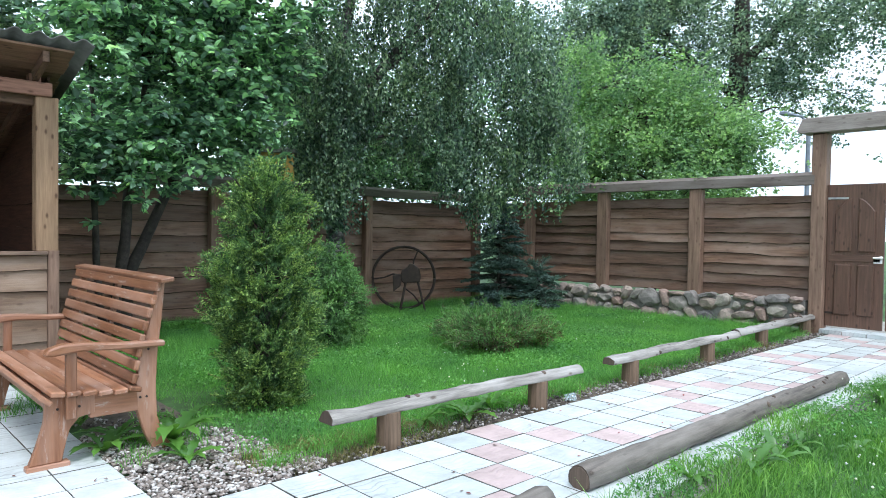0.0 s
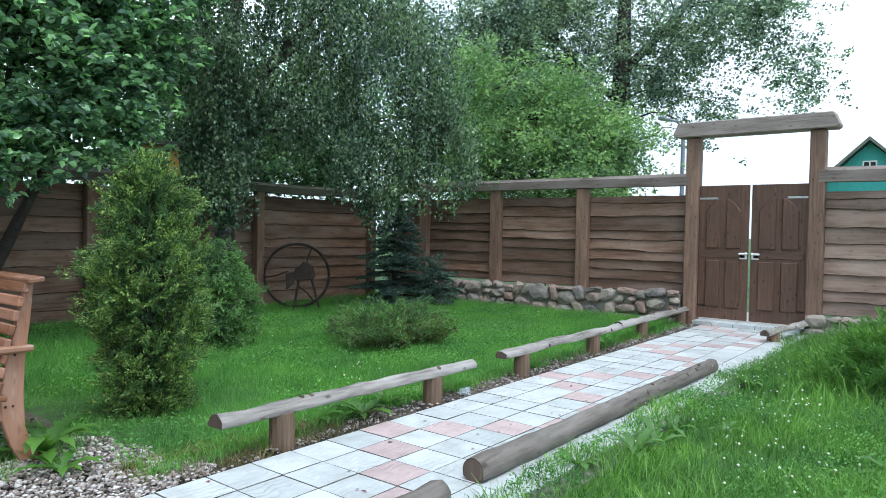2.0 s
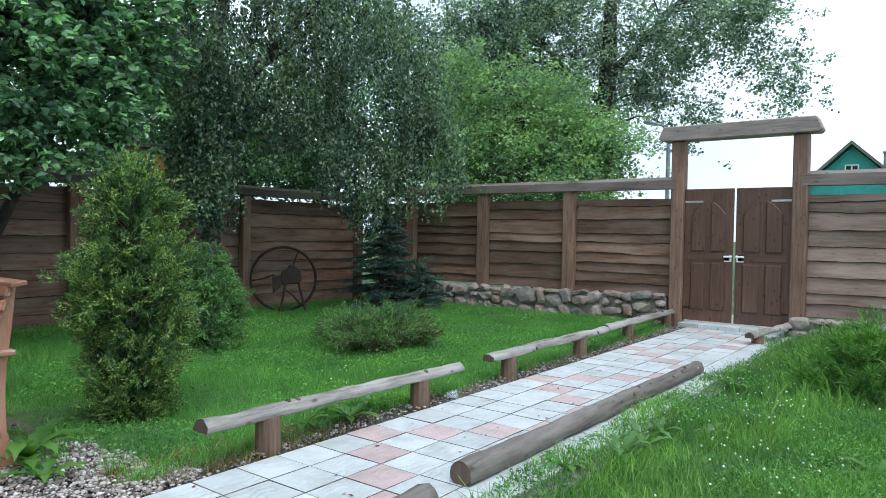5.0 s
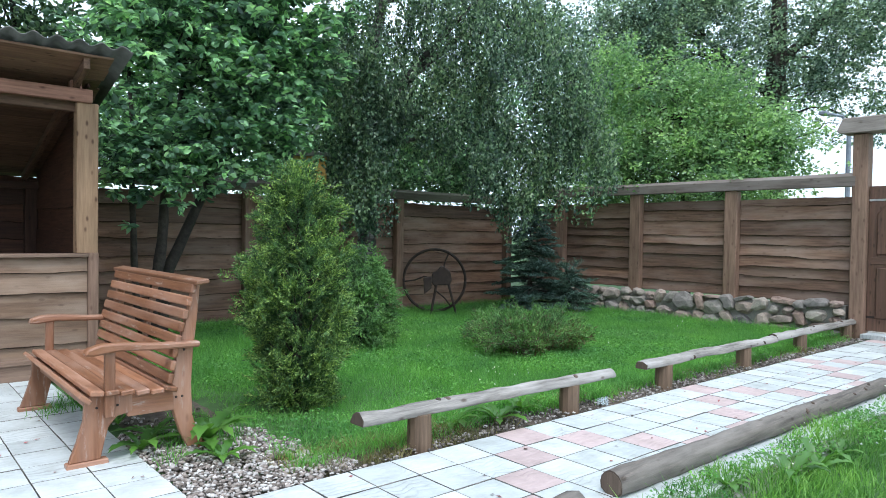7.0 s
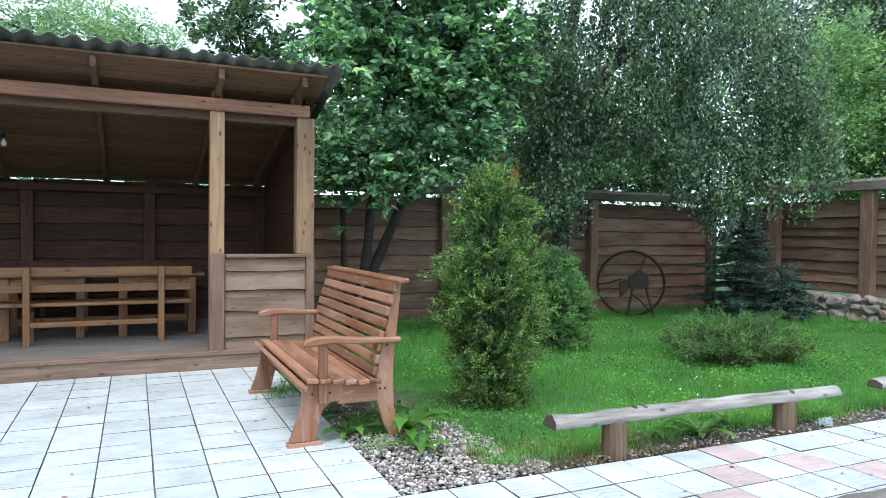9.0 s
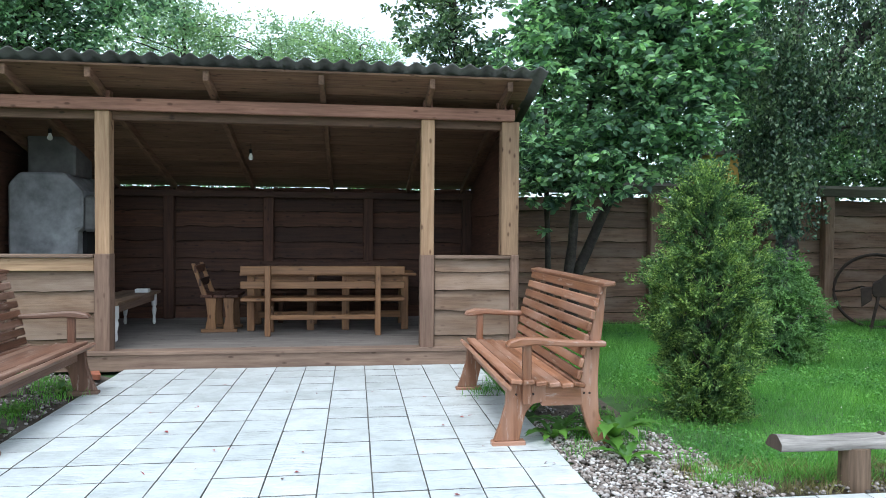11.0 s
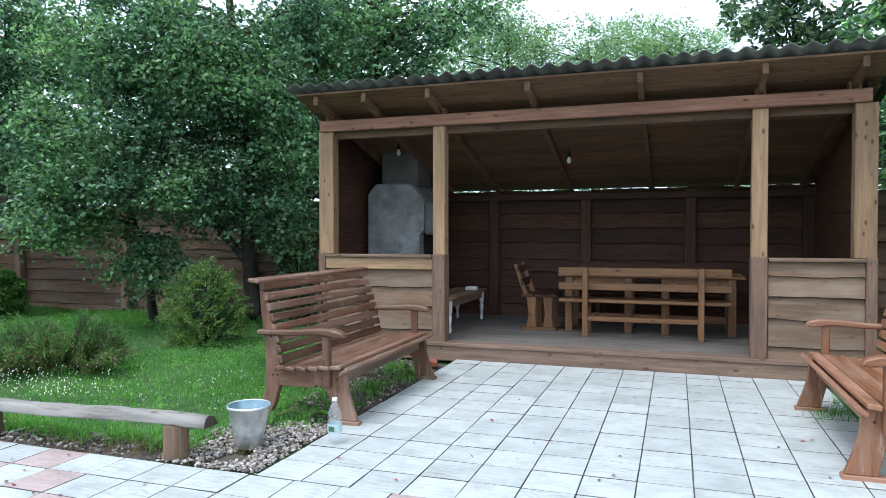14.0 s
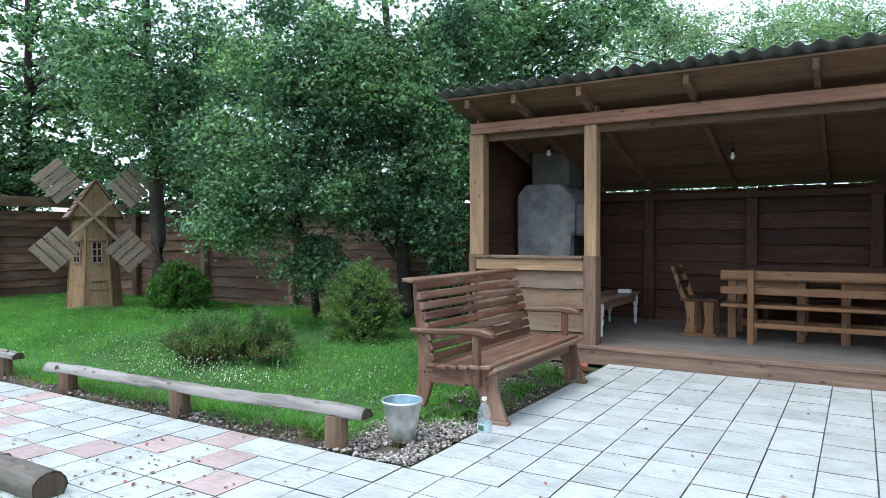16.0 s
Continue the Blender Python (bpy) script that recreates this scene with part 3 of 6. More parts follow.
# ---- gate ----
def gate():
    root = thing("garden_gate", pose(11.05, 0, 0), "brown double-leaf wooden gate under a heavy timber lintel", "gate")
    for y in (3.58, 1.82):
        part("gate_post", cuboid(-0.12, y - 0.1, -0.08, 0.1, y + 0.1, 2.94, 0.015), LOWP[2], root)
    o = [(1.58, 2.945), (3.82, 2.945), (3.88, 2.985), (3.8, 3.17), (1.62, 3.17), (1.54, 2.985)]
    part("lintel", prism(o, 0, -0.19, 0.14, 0.012), SILVER[1], root)
    for y0, y1, hinge in ((1.928, 2.7, 1.928), (2.735, 3.474, 3.474)):
        leaf = part("gate_leaf", cuboid(-0.02, y0, 0.10, 0.02, y1, 2.18, 0.004), GATEW[2], root)
        yc, hw = (y0 + y1) / 2, (y1 - y0) / 2
        # raised mouldings: arched upper panels and plain lower ones
        for s in (-1, 1):
            ya, yb = yc + s * 0.04, yc + s * (hw - 0.11)
            arch = [(ya, 1.2), (yb, 1.2), (yb, 1.78)]
            for i in range(5):
                u = (i + 1) / 5
                arch.append((yb + (ya - yb) * u, 1.78 + 0.2 * math.sin(u * math.pi / 2)))
            part("panel", prism(arch if s > 0 else arch[::-1], 0, -0.046, -0.018, 0.016), GATEW[2], leaf)
            part("panel", cuboid(-0.046, min(ya, yb), 0.28, -0.018, max(ya, yb), 1.02, 0.016), GATEW[2], leaf)
        part("mid_rail", cuboid(-0.03, y0 + 0.04, 1.06, -0.018, y1 - 0.04, 1.16, 0.004), GATEW[1], leaf)
        yh = y1 - 0.07 if hinge == y0 else y0 + 0.07
        h = part("handle", tube([(-0.026, yh - 0.05, 1.125), (-0.07, yh - 0.045, 1.125), (-0.07, yh + 0.045, 1.125), (-0.026, yh + 0.05, 1.125)], [0.016] * 4, 8), WHITE, leaf, "white metal handle")
        part("handle_plate", cuboid(-0.03, yh - 0.055, 1.045, -0.021, yh + 0.055, 1.15, 0.003), WHITE, h)
        for z in (0.3, 1.98):
            s = 1 if hinge == y0 else -1
            part("hinge", cuboid(-0.026, min(hinge, hinge + s * 0.28), z - 0.015, -0.021, max(hinge, hinge + s * 0.28), z + 0.015, 0.001), STEEL if z > 1 else IRON, leaf)
    return root


gate()
sill = thing("threshold", pose(10.86, 1.95, 0), "low pale tiled step under the gate", "step", kind="structure")
part("step_core", cuboid(0, 0, -0.06, 0.3, 1.55, 0.045, 0.006), MORTAR, sill)
for i in range(5):
    part("tile", cuboid(-0.012, 0.005 + i * 0.31, 0.0, 0.29, 0.3 + i * 0.31, 0.062, 0.004), TILEW, sill)


# ---- log rails along the path ----
def log_rail(p0, p1, r, posts, seed, label, flat=True, mats=LOGW):
    """A split log lying on short round posts."""
    v0, v1 = Vector(p0), Vector(p1)
    root = thing("log_rail", Matrix.Translation(v0), label, "log rail", "log rails beside the path")
    d = v1 - v0
    k = max(6, int(d.length / 0.07))
    pts, rad = [], []
    for i in range(k + 1):
        u = i / k
        w = Vector((0, noise.noise((u * 4, seed, 0)), 0.6 * noise.noise((u * 4, seed, 7)))) * 0.022
        pts.append(d * u + w)
        knot = max(0, noise.noise((u * d.length * 4.5, seed, 5)) - 0.25)
        rad.append(r * (1 + 0.07 * noise.noise((u * 9, seed, 3)) + 0.3 * knot + 0.04 * noise.noise((u * d.length * 9, seed, 8)) - 0.08 * u))
    bm = tube(pts, rad, 14, flat=flat, wob=0.22, seed=seed)
    ob = part("log", bm, mats[0], root, smooth=False)
    ob.data.materials.append(LOGEND)
    for p in ob.data.polygons:
        if len(p.vertices) > 4:
            p.material_index = 1
        else:
            p.use_smooth = True
    step = d.normalized()
    for p, sg, rr in ((pts[0], -1, rad[0]), (pts[-1], 1, rad[-1])):
        if not flat:
            part("sawn_end", tube([p - step * sg * 0.02, p + step * sg * 0.004], [rr * 0.9, rr * 0.88], 14, wob=0.1, seed=seed), LOGEND, root, "dark cracked sawn end")
    rng = random.Random(seed)
    for k in range(int(d.length * 1.6)):
        # stubs of cut branches: low dark bosses on the upper side
        i = rng.randrange(2, len(pts) - 2)
        a, kr = rng.uniform(-1.1, 1.3), rng.uniform(0.012, 0.024)
        side = Vector((0, -1, 0)) * math.sin(a) + Vector((0, 0, 1)) * math.cos(a)
        c = pts[i] + side * rad[i] * 0.93
        part("knot", tube([c - side * 0.02, c + side * 0.007, c + side * rng.uniform(0.01, 0.016)], [kr * 1.5, kr, kr * 0.6], 7, wob=0.3, seed=seed + k), LOGEND, root)
    for u in posts:
        q = d * u
        zt = q.z - (0.1 * r if flat else r * 0.8)
        part("post", tube([(q.x, q.y, -v0.z - 0.1), (q.x, q.y, (zt - v0.z - 0.1) / 2), (q.x, q.y, zt)], [0.083, 0.08, 0.078], 12, wob=0.1, seed=seed + u), STUMP, root, smooth=False)
    return root


LR = "weathered grey split log resting on short round posts"
log_rail((2.3, 3.47, 0.23), (4.87, 3.47, 0.21), 0.067, (0.19, 0.79), 1, LR)
log_rail((5.38, 3.5, 0.21), (8.12, 3.52, 0.21), 0.067, (0.14, 0.73), 2, LR)
log_rail((8.2, 3.56, 0.21), (10.95, 3.62, 0.20), 0.067, (0.3, 0.9), 3, LR)
log_rail((-6.42, 3.47, 0.16), (-2.7, 3.47, 0.22), 0.067, (0.08, 0.5, 0.93), 4, LR)
log_rail((-10.6, 3.5, 0.2), (-7.02, 3.5, 0.2), 0.067, (0.1, 0.5, 0.92), 5, LR)
LG = "thick round weathered log lying along the path edge"
log_rail((3.08, 2.17, 0.06), (7.2, 2.11, 0.06), 0.074, (), 6, LG, flat=False, mats=LOGD)
log_rail((9.62, 2.15, 0.10), (10.93, 1.9, 0.14), 0.067, (0.2,), 7, LR)
log_rail((-3.68, 1.98, 0.05), (-7.4, 2.0, 0.05), 0.095, (), 9, LG, flat=False, mats=LOGD)
log_rail((2.76, 2.16, 0.02), (0.6, 2.1, 0.0), 0.09, (), 10, LG, flat=False, mats=LOGD)


# ---- shelter ----
FX0, FX1, FY0, FY1, FLZ = -4.05, 1.75, 7.2, 9.98, 0.18


def roof_z(y):
    return 2.955 - 0.277 * (y - 6.8)


def shelter():
    rng = random.Random(21)
    root = thing("garden_shelter", pose(0, 0, 0), "open-fronted brown timber shelter with a corrugated lean-to roof", "shelter")
    board("front_step", waney(FX0, FX1, -0.02, FLZ - 0.035, FY0 - 0.01, 0.05, rng, 0.004), STEPW[0], root, "worn wooden step board")
    part("step_edge", cuboid(FX0, FY0 - 0.05, FLZ - 0.04, FX1, FY0 + 0.12, FLZ + 0.004, 0.008), STEPW[0], root)
    y = FY0 + 0.125
    while y < FY1:
        part("floor_board", cuboid(FX0 + 0.03, y, FLZ - 0.04, FX1 - 0.03, min(y + 0.136, FY1), FLZ, 0.003), FLOORW[0], root)
        y += 0.139
    # front posts, lower halves cased by the parapet frames
    for x0, x1 in ((-4.03, -3.84), (-2.59, -2.45), (0.69, 0.83), (1.56, 1.75)):
        part("post", cuboid(x0, FY0 + 0.005, 1.16, x1, FY0 + 0.145, 2.6, 0.006), POSTW[2], root, "pale yellow pine post")
        l0, l1 = (max(x0, 1.665) if x0 > 1.5 else x0), (min(x1, -3.945) if x1 < -3.8 else x1)
        part("lower_post", cuboid(l0 - 0.004, FY0 - 0.012, -0.03, l1 + 0.004, FY0 + 0.15, 1.165, 0.006), LOWP[2], root)
    part("front_beam", cuboid(-4.0, FY0 - 0.03, 2.6, 1.69, FY0 + 0.03, 2.725, 0.006), BEAMW[0], root, "reddish planed beam")
    part("inner_beam", cuboid(-4.0, FY0 + 0.09, 2.52, 1.69, FY0 + 0.15, 2.66, 0.006), UNDERW[0], root)
    for x in (-3.9, -2.5, 0.76, 1.56):
        part("stub_post", cuboid(x - 0.05, FY0 + 0.035, 2.66, x + 0.05, FY0 + 0.13, roof_z(FY0 + 0.1) - 0.01, 0.004), BEAMW[2], root)
    # parapets
    for a, b in ((-3.94, -2.6), (0.84, 1.66)):
        part("parapet_cap", cuboid(a + 0.002, FY0 - 0.03, 1.125, b - 0.002, FY0 + 0.16, 1.158, 0.005), STEPW[0], root)
        z = 0.10
        part("base_rail", cuboid(a, FY0 - 0.025, 0.02, b, FY0 + 0.1, 0.1, 0.006), STEPW[0], root)
        for i, h in enumerate((0.2, 0.26, 0.22, 0.2, 0.14)):
            if i == 4 and a < -2:
                part("board", cuboid(a, FY0, 0.99, b, FY0 + 0.03, 1.12, 0.004), POSTW[0], root)
            else:
                board("board", waney(a + 0.002, b - 0.002, z, min(z + h + 0.012, 1.122), FY0 + 0.055, 0.026, rng, 0.015, lap=0.03), GREYW[0], root)
            z += h
    # side walls, back wall with posts
    for x, name in ((FX0 + 0.05, "side_board"), (FX1 - 0.05, "side_board")):
        z = 0.0
        while z < 2.8:
            h = rng.uniform(0.18, 0.27)
            y1 = min(FY1, 6.8 + (2.955 - 0.03 - z) / 0.277)
            bm = waney(FY0 + 0.15, y1, z - 0.014, z + h + 0.008, x + rng.choice((-0.012, 0.012)), 0.024, rng, 0.015, along="y")
            for v in bm.verts:
                v.co.z = min(v.co.z, roof_z(v.co.y) - 0.004)
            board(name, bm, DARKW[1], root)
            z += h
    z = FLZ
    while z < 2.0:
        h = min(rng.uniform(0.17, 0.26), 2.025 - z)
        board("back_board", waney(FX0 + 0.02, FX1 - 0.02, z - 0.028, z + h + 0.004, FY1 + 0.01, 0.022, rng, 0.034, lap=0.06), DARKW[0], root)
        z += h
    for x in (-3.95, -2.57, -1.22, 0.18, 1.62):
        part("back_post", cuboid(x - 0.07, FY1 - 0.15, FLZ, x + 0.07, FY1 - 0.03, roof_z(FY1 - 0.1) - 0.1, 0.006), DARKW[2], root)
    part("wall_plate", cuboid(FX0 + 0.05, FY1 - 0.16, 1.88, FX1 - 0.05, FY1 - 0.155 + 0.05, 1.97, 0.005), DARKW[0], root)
    # roof: rafters, boards, corrugated sheets
    sl = math.atan(0.277)
    for x in (-3.86, -3.27, -2.52, -1.44, -0.34, 0.76, 1.56):
        o = [(6.83, roof_z(6.83) - 0.1), (FY1, roof_z(FY1) - 0.1), (FY1, roof_z(FY1) - 0.002), (6.83, roof_z(6.83) - 0.002)]
        part("rafter", prism(o, 0, x - 0.028, x + 0.028, 0.004), UNDERW[1], root)
    y = 6.8
    i = 0
    while y < 10.0:
        w = rng.uniform(0.17, 0.24)
        e = min(y + w, 10.08)
        o = [(y, roof_z(y)), (e, roof_z(e)), (e, roof_z(e) + 0.022), (y, roof_z(y) + 0.022)]
        part("roof_board", prism(o, 0, -4.12 + rng.uniform(-0.02, 0.02), 1.8 + rng.uniform(-0.02, 0.02), 0.003), UNDERW[0], root)
        y += w + 0.006
        i += 1
    waves = 0.178
    xs = np.arange(-4.22, 1.935, waves / 8)
    for j, (ya, yb) in enumerate(((6.70, 8.5), (8.35, 10.15))):
        top = 0.023 * np.cos(2 * np.pi * (xs + 4.22) / waves)
        rows = []
        for th in (0.0, 0.009):
            for yy in (ya, yb):
                rows.append(np.stack([xs, np.full_like(xs, yy), roof_z(yy) + 0.062 - 0.014 * j + top + th], 1))
        v = np.concatenate(rows)
        n = len(xs)
        q = np.arange(n - 1)
        f = np.concatenate([np.stack(c, 1) for c in (
            (q, q + 1, q + 1 + n, q + n), (q + 2 * n, q + 3 * n, q + 3 * n + 1, q + 2 * n + 1),
            (q, q + 2 * n, q + 2 * n + 1, q + 1), (q + n, q + n + 1, q + 3 * n + 1, q + 3 * n))])
        from_arrays("corrugated_sheet", v, f, SLATE, root, "weathered grey corrugated fibre-cement sheet")
    return root


shelter()


def stove():
    root = thing("brick_stove", pose(-3.52, 8.78, FLZ), "grey plastered outdoor stove with a tapering hood and chimney", "stove")
    part("body", prism([(-0.4, 0), (0.34, 0), (0.34, 1.22), (0.4, 1.24), (0.4, 1.66), (0.2, 1.88), (-0.28, 1.88), (-0.4, 1.74)], 1, -0.48, 0.45, 0.025), PLASTER, root)
    part("chimney", cuboid(-0.27, -0.3, 1.85, 0.26, 0.22, 2.36, 0.02), CHIMNEY, root)
    part("fire_opening", cuboid(0.33, -0.3, 0.72, 0.395, 0.3, 1.22, 0.01), SOOT, root, "sooty black fire opening")
    part("hearth_ledge", cuboid(0.34, -0.46, 0.6, 0.5, 0.2, 0.7, 0.015), PLASTER, root)
    # the cheek's darker plaster puts its shade into the colour
    part("hood_cheek", cuboid(0.395, -0.44, 1.2, 0.52, 0.1, 1.62, 0.03), CHIMNEY, root)


stove()


def bulb(x, y, z, cord):
    root = thing("hanging_bulb", pose(x, y, z), "bare white light bulb on a short cord", "lamp", "bare bulbs")
    part("cord", tube([(0, 0, 0.06), (0.004, 0, cord / 2), (0, 0, cord)], [0.004] * 3, 6), SOOT, root)
    part("socket", lathe([(0.0, 0.1), (0.018, 0.1), (0.02, 0.05), (0.0, 0.05)], 10), SOOT, root)
    part("globe", lathe([(0.012, 0.055), (0.016, 0.035), (0.027, 0.01), (0.029, -0.008), (0.021, -0.026), (0.0, -0.034)], 14), WHITE, root, smooth=True)


bulb(-3.42, 8.2, 2.44, roof_z(8.2) - 2.44)
bulb(-1.27, 8.55, 2.30, roof_z(8.55) - 2.30)


# ---- furniture in the shelter ----
def plank_bench(m, length, label, back=True, mats=TABLEW):
    """A plain bench: seat plank, two uprights that carry two back rails, stretcher; the sitter looks along local +y."""
    root = thing("plank_bench", m, label, "bench", "benches at the table")
    h = length / 2
    for x in (-0.64, 0.64):
        part("leg", cuboid(x - 0.032, -0.07, 0, x + 0.032, 0.0, 0.82 if back else 0.4, 0.005), mats[2], root)
        part("leg", cuboid(x - 0.032, 0.26, 0, x + 0.032, 0.33, 0.4, 0.005), mats[2], root)
        part("seat_bearer", cuboid(x - 0.03, 0.0, 0.33, x + 0.03, 0.32, 0.395, 0.004), mats[1], root)
    part("seat", cuboid(-h, 0.005, 0.4, h, 0.36, 0.44, 0.008), mats[0], root)
    part("stretcher", cuboid(-0.61, -0.05, 0.19, 0.61, -0.02, 0.245, 0.004), mats[0], root)
    if back:
        part("back_rail", cuboid(-h, 0.0, 0.72, h, 0.035, 0.815, 0.006), mats[0], root)
        part("back_rail", cuboid(-h, 0.0, 0.55, h, 0.035, 0.635, 0.006), mats[0], root)
    return root


plank_bench(pose(-0.37, 8.14, FLZ), 1.92, "honey-coloured wooden bench with two back rails before the table")
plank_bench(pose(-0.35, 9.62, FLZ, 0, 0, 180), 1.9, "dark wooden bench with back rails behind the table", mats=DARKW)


def dining_table():
    root = thing("dining_table", pose(-0.32, 8.88, FLZ), "long honey-coloured wooden table with shaped aprons", "table")
    for i in range(4):
        part("top_plank", cuboid(-1.08, -0.36 + i * 0.18, 0.68, 1.08, -0.185 + i * 0.18, 0.715, 0.005), TABLEW[0], root)
    for x in (-0.95, -0.02 - 0.21, 0.2, 0.94):
        for y in (-0.29, 0.29):
            part("leg", cuboid(x - 0.045, y - 0.035, 0, x + 0.045, y + 0.035, 0.68, 0.005), TABLEW[2], root)
    for a, b in ((-0.905, -0.275), (0.245, 0.895)):
        o = [(a, 0.56), (a, 0.675), (b, 0.675), (b, 0.56)] + [(b + (a - b) * i / 8, 0.56 + 0.05 * math.sin(math.pi * i / 8)) for i in range(1, 8)]
        part("apron", prism(o, 1, -0.30, -0.275, 0), TABLEW[0], root)
    part("stretcher", cuboid(-0.9, -0.02, 0.12, 0.9, 0.02, 0.2, 0.004), TABLEW[0], root)


dining_table()


def carved_chair():
    root = thing("carved_chair", pose(-1.62, 8.68, FLZ, 0, 0, -90), "rustic wooden armchair with plank legs beside the table", "chair")
    for x in (-0.24, 0.2):
        o = [(x - 0.02, 0)]
        for ya, yb in ((-0.17, -0.04), (0.04, 0.17)):
            k = [(ya, 0.04), (yb, 0.04), (yb - 0.015, 0.2), (yb, 0.42), (ya, 0.42), (ya + 0.03, 0.2)]
            part("leg", prism(k, 0, x - 0.02, x + 0.02, 0.004), TABLEW[2], root)
        part("foot", cuboid(x - 0.03, -0.22, 0, x + 0.03, 0.2, 0.04, 0.004), TABLEW[1], root)
    for i in range(3):
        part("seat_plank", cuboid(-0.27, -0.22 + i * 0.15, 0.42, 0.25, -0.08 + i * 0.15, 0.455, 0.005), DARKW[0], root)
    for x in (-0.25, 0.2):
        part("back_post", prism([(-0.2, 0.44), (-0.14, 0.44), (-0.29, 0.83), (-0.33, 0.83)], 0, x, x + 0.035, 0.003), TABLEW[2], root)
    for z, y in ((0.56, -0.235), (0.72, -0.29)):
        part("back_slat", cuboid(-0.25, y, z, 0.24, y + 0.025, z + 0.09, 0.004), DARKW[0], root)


carved_chair()


def side_table():
    root = thing("low_side_table", pose(-2.79, 8.58, FLZ), "low pale wooden table with white turned legs by the wall", "table")
    for i in range(3):
        part("top_plank", cuboid(-0.24 + i * 0.16, -0.82, 0.40, -0.085 + i * 0.16, 0.82, 0.435, 0.005), GREYW[1], root)
    for x in (-0.18, 0.18):
        part("apron", cuboid(x - 0.012, -0.74, 0.31, x + 0.012, 0.74, 0.4, 0.003), STEPW[1], root)
        for y in (-0.72, 0.72):
            leg = lathe([(0.014, 0.0), (0.024, 0.03), (0.016, 0.1), (0.028, 0.16), (0.03, 0.2), (0.018, 0.235), (0.034, 0.25), (0.034, 0.4)], 12)
            bmesh.ops.translate(leg, verts=leg.verts, vec=(x, y, 0))
            part("turned_leg", leg, WHITE, root, smooth=True)


side_table()
box = thing("ash_box", pose(-2.68, 9.05, FLZ + 0.436), "small white box on the side table", "box")
part("base", cuboid(-0.08, -0.05, 0, 0.08, 0.05, 0.012, 0.002), WHITE, box)
for a in ((-0.08, -0.05, 0.08, -0.044), (-0.08, 0.044, 0.08, 0.05), (-0.08, -0.044, -0.074, 0.044), (0.074, -0.044, 0.08, 0.044)):
    part("side", cuboid(a[0], a[1], 0.0125, a[2], a[3], 0.045, 0.001), WHITE, box)


# ---- garden benches ----
def garden_bench(m, mats, label):
    """A slatted park bench: local x along its length, the sitter looks along -y; the front feet stand at y = 0."""
    root = thing("garden_bench", m, label, "bench", "slatted benches facing each other")
    W, Z = mats, 0.0
    for s in (-1, 1):
        x = s * 0.80
        a, b = x - 0.024, x + 0.024
        part("foot", cuboid(x - 0.035, -0.045, -0.012, x + 0.035, 0.19, 0.028, 0.006), W[1], root)
        front = [(-0.03, 0.028), (0.145, 0.028), (0.165, 0.12), (0.19, 0.21), (0.24, 0.265), (0.33, 0.28), (0.33, 0.385), (0.09, 0.40), (0.055, 0.37), (0.05, 0.26), (0.01, 0.13)]
        part("front_leg", prism(front, 0, a, b, 0.005), W[2], root)
        part("side_rail", cuboid(a - s * 0.002, 0.30, 0.25, b - s * 0.002, 0.60, 0.385, 0.005), W[1], root)
        rear = [(0.82, -0.02), (0.69, -0.02), (0.63, 0.1), (0.585, 0.24), (0.572, 0.40), (0.605, 0.6), (0.66, 0.8), (0.715, 1.03), (0.755, 1.03), (0.735, 0.8), (0.71, 0.6), (0.7, 0.4), (0.71, 0.2), (0.75, 0.08)]
        part("rear_leg", prism(rear, 0, a, b, 0.005), W[2], root)
        ax = x + s * 0.052
        part("arm_post", cuboid(ax - 0.02, 0.155, 0.27, ax + 0.02, 0.215, 0.655, 0.006), W[2], root)
        arm = [(y + 0.035, z + 0.04) for y, z in [(0.0, 0.605), (0.02, 0.64), (0.1, 0.662), (0.22, 0.66), (0.42, 0.642), (0.7, 0.635), (0.7, 0.598), (0.42, 0.602), (0.2, 0.615), (0.05, 0.598)]]
        part("armrest", prism(arm, 0, ax - 0.04, ax + 0.04, 0.01), W[1], root)
        for by, bz in ((0.12, 0.33), (0.24, 0.33), (0.6, 0.33), (0.64, 0.33), (0.65, 0.62)):
            part("bolt", tube([(x + s * 0.02, by, bz), (x + s * 0.029, by, bz)], [0.009, 0.007], 8), IRON, root, "dark bolt head")
    # seat slats follow a shallow dip
    seat = [(0.012, 0.386, 38), (0.078, 0.412, 6), (0.165, 0.405, -2), (0.255, 0.396, -5), (0.345, 0.387, -5), (0.435, 0.381, -3), (0.52, 0.384, 12)]
    for y, z, tilt in seat:
        bm = cuboid(-0.89, -0.04, -0.015, 0.89, 0.04, 0.015, 0.006)
        ob = part("seat_slat", bm, W[0], root)
        ob.matrix_local = pose(0, y + 0.03, z + 0.012, -tilt)
    for i in range(8):
        u = i / 7
        z = 0.455 + u * 0.545
        y = 0.556 + 0.145 * u - 0.018 * math.sin(u * 3.14) - 0.004
        bm = cuboid(-0.875, -0.017, -0.031, 0.875, 0.017, 0.031, 0.008)
        ob = part("back_slat", bm, W[0], root)
        ob.matrix_local = pose(0, y, z, -(12 + 5 * (1 - u)))
    ob = part("top_slat", cuboid(-0.93, -0.045, -0.014, 0.93, 0.045, 0.014, 0.006), W[0], root)
    ob.matrix_local = pose(0, 0.732, 1.045, 8)
    part("centre_rib", prism([(0.60, 0.40), (0.635, 0.40), (0.765, 1.02), (0.73, 1.02)], 0, -0.025, 0.025, 0.003), W[2], root)
    part("front_apron", cuboid(-0.75, 0.10, 0.29, 0.75, 0.13, 0.37, 0.004), W[0], root)
    return root


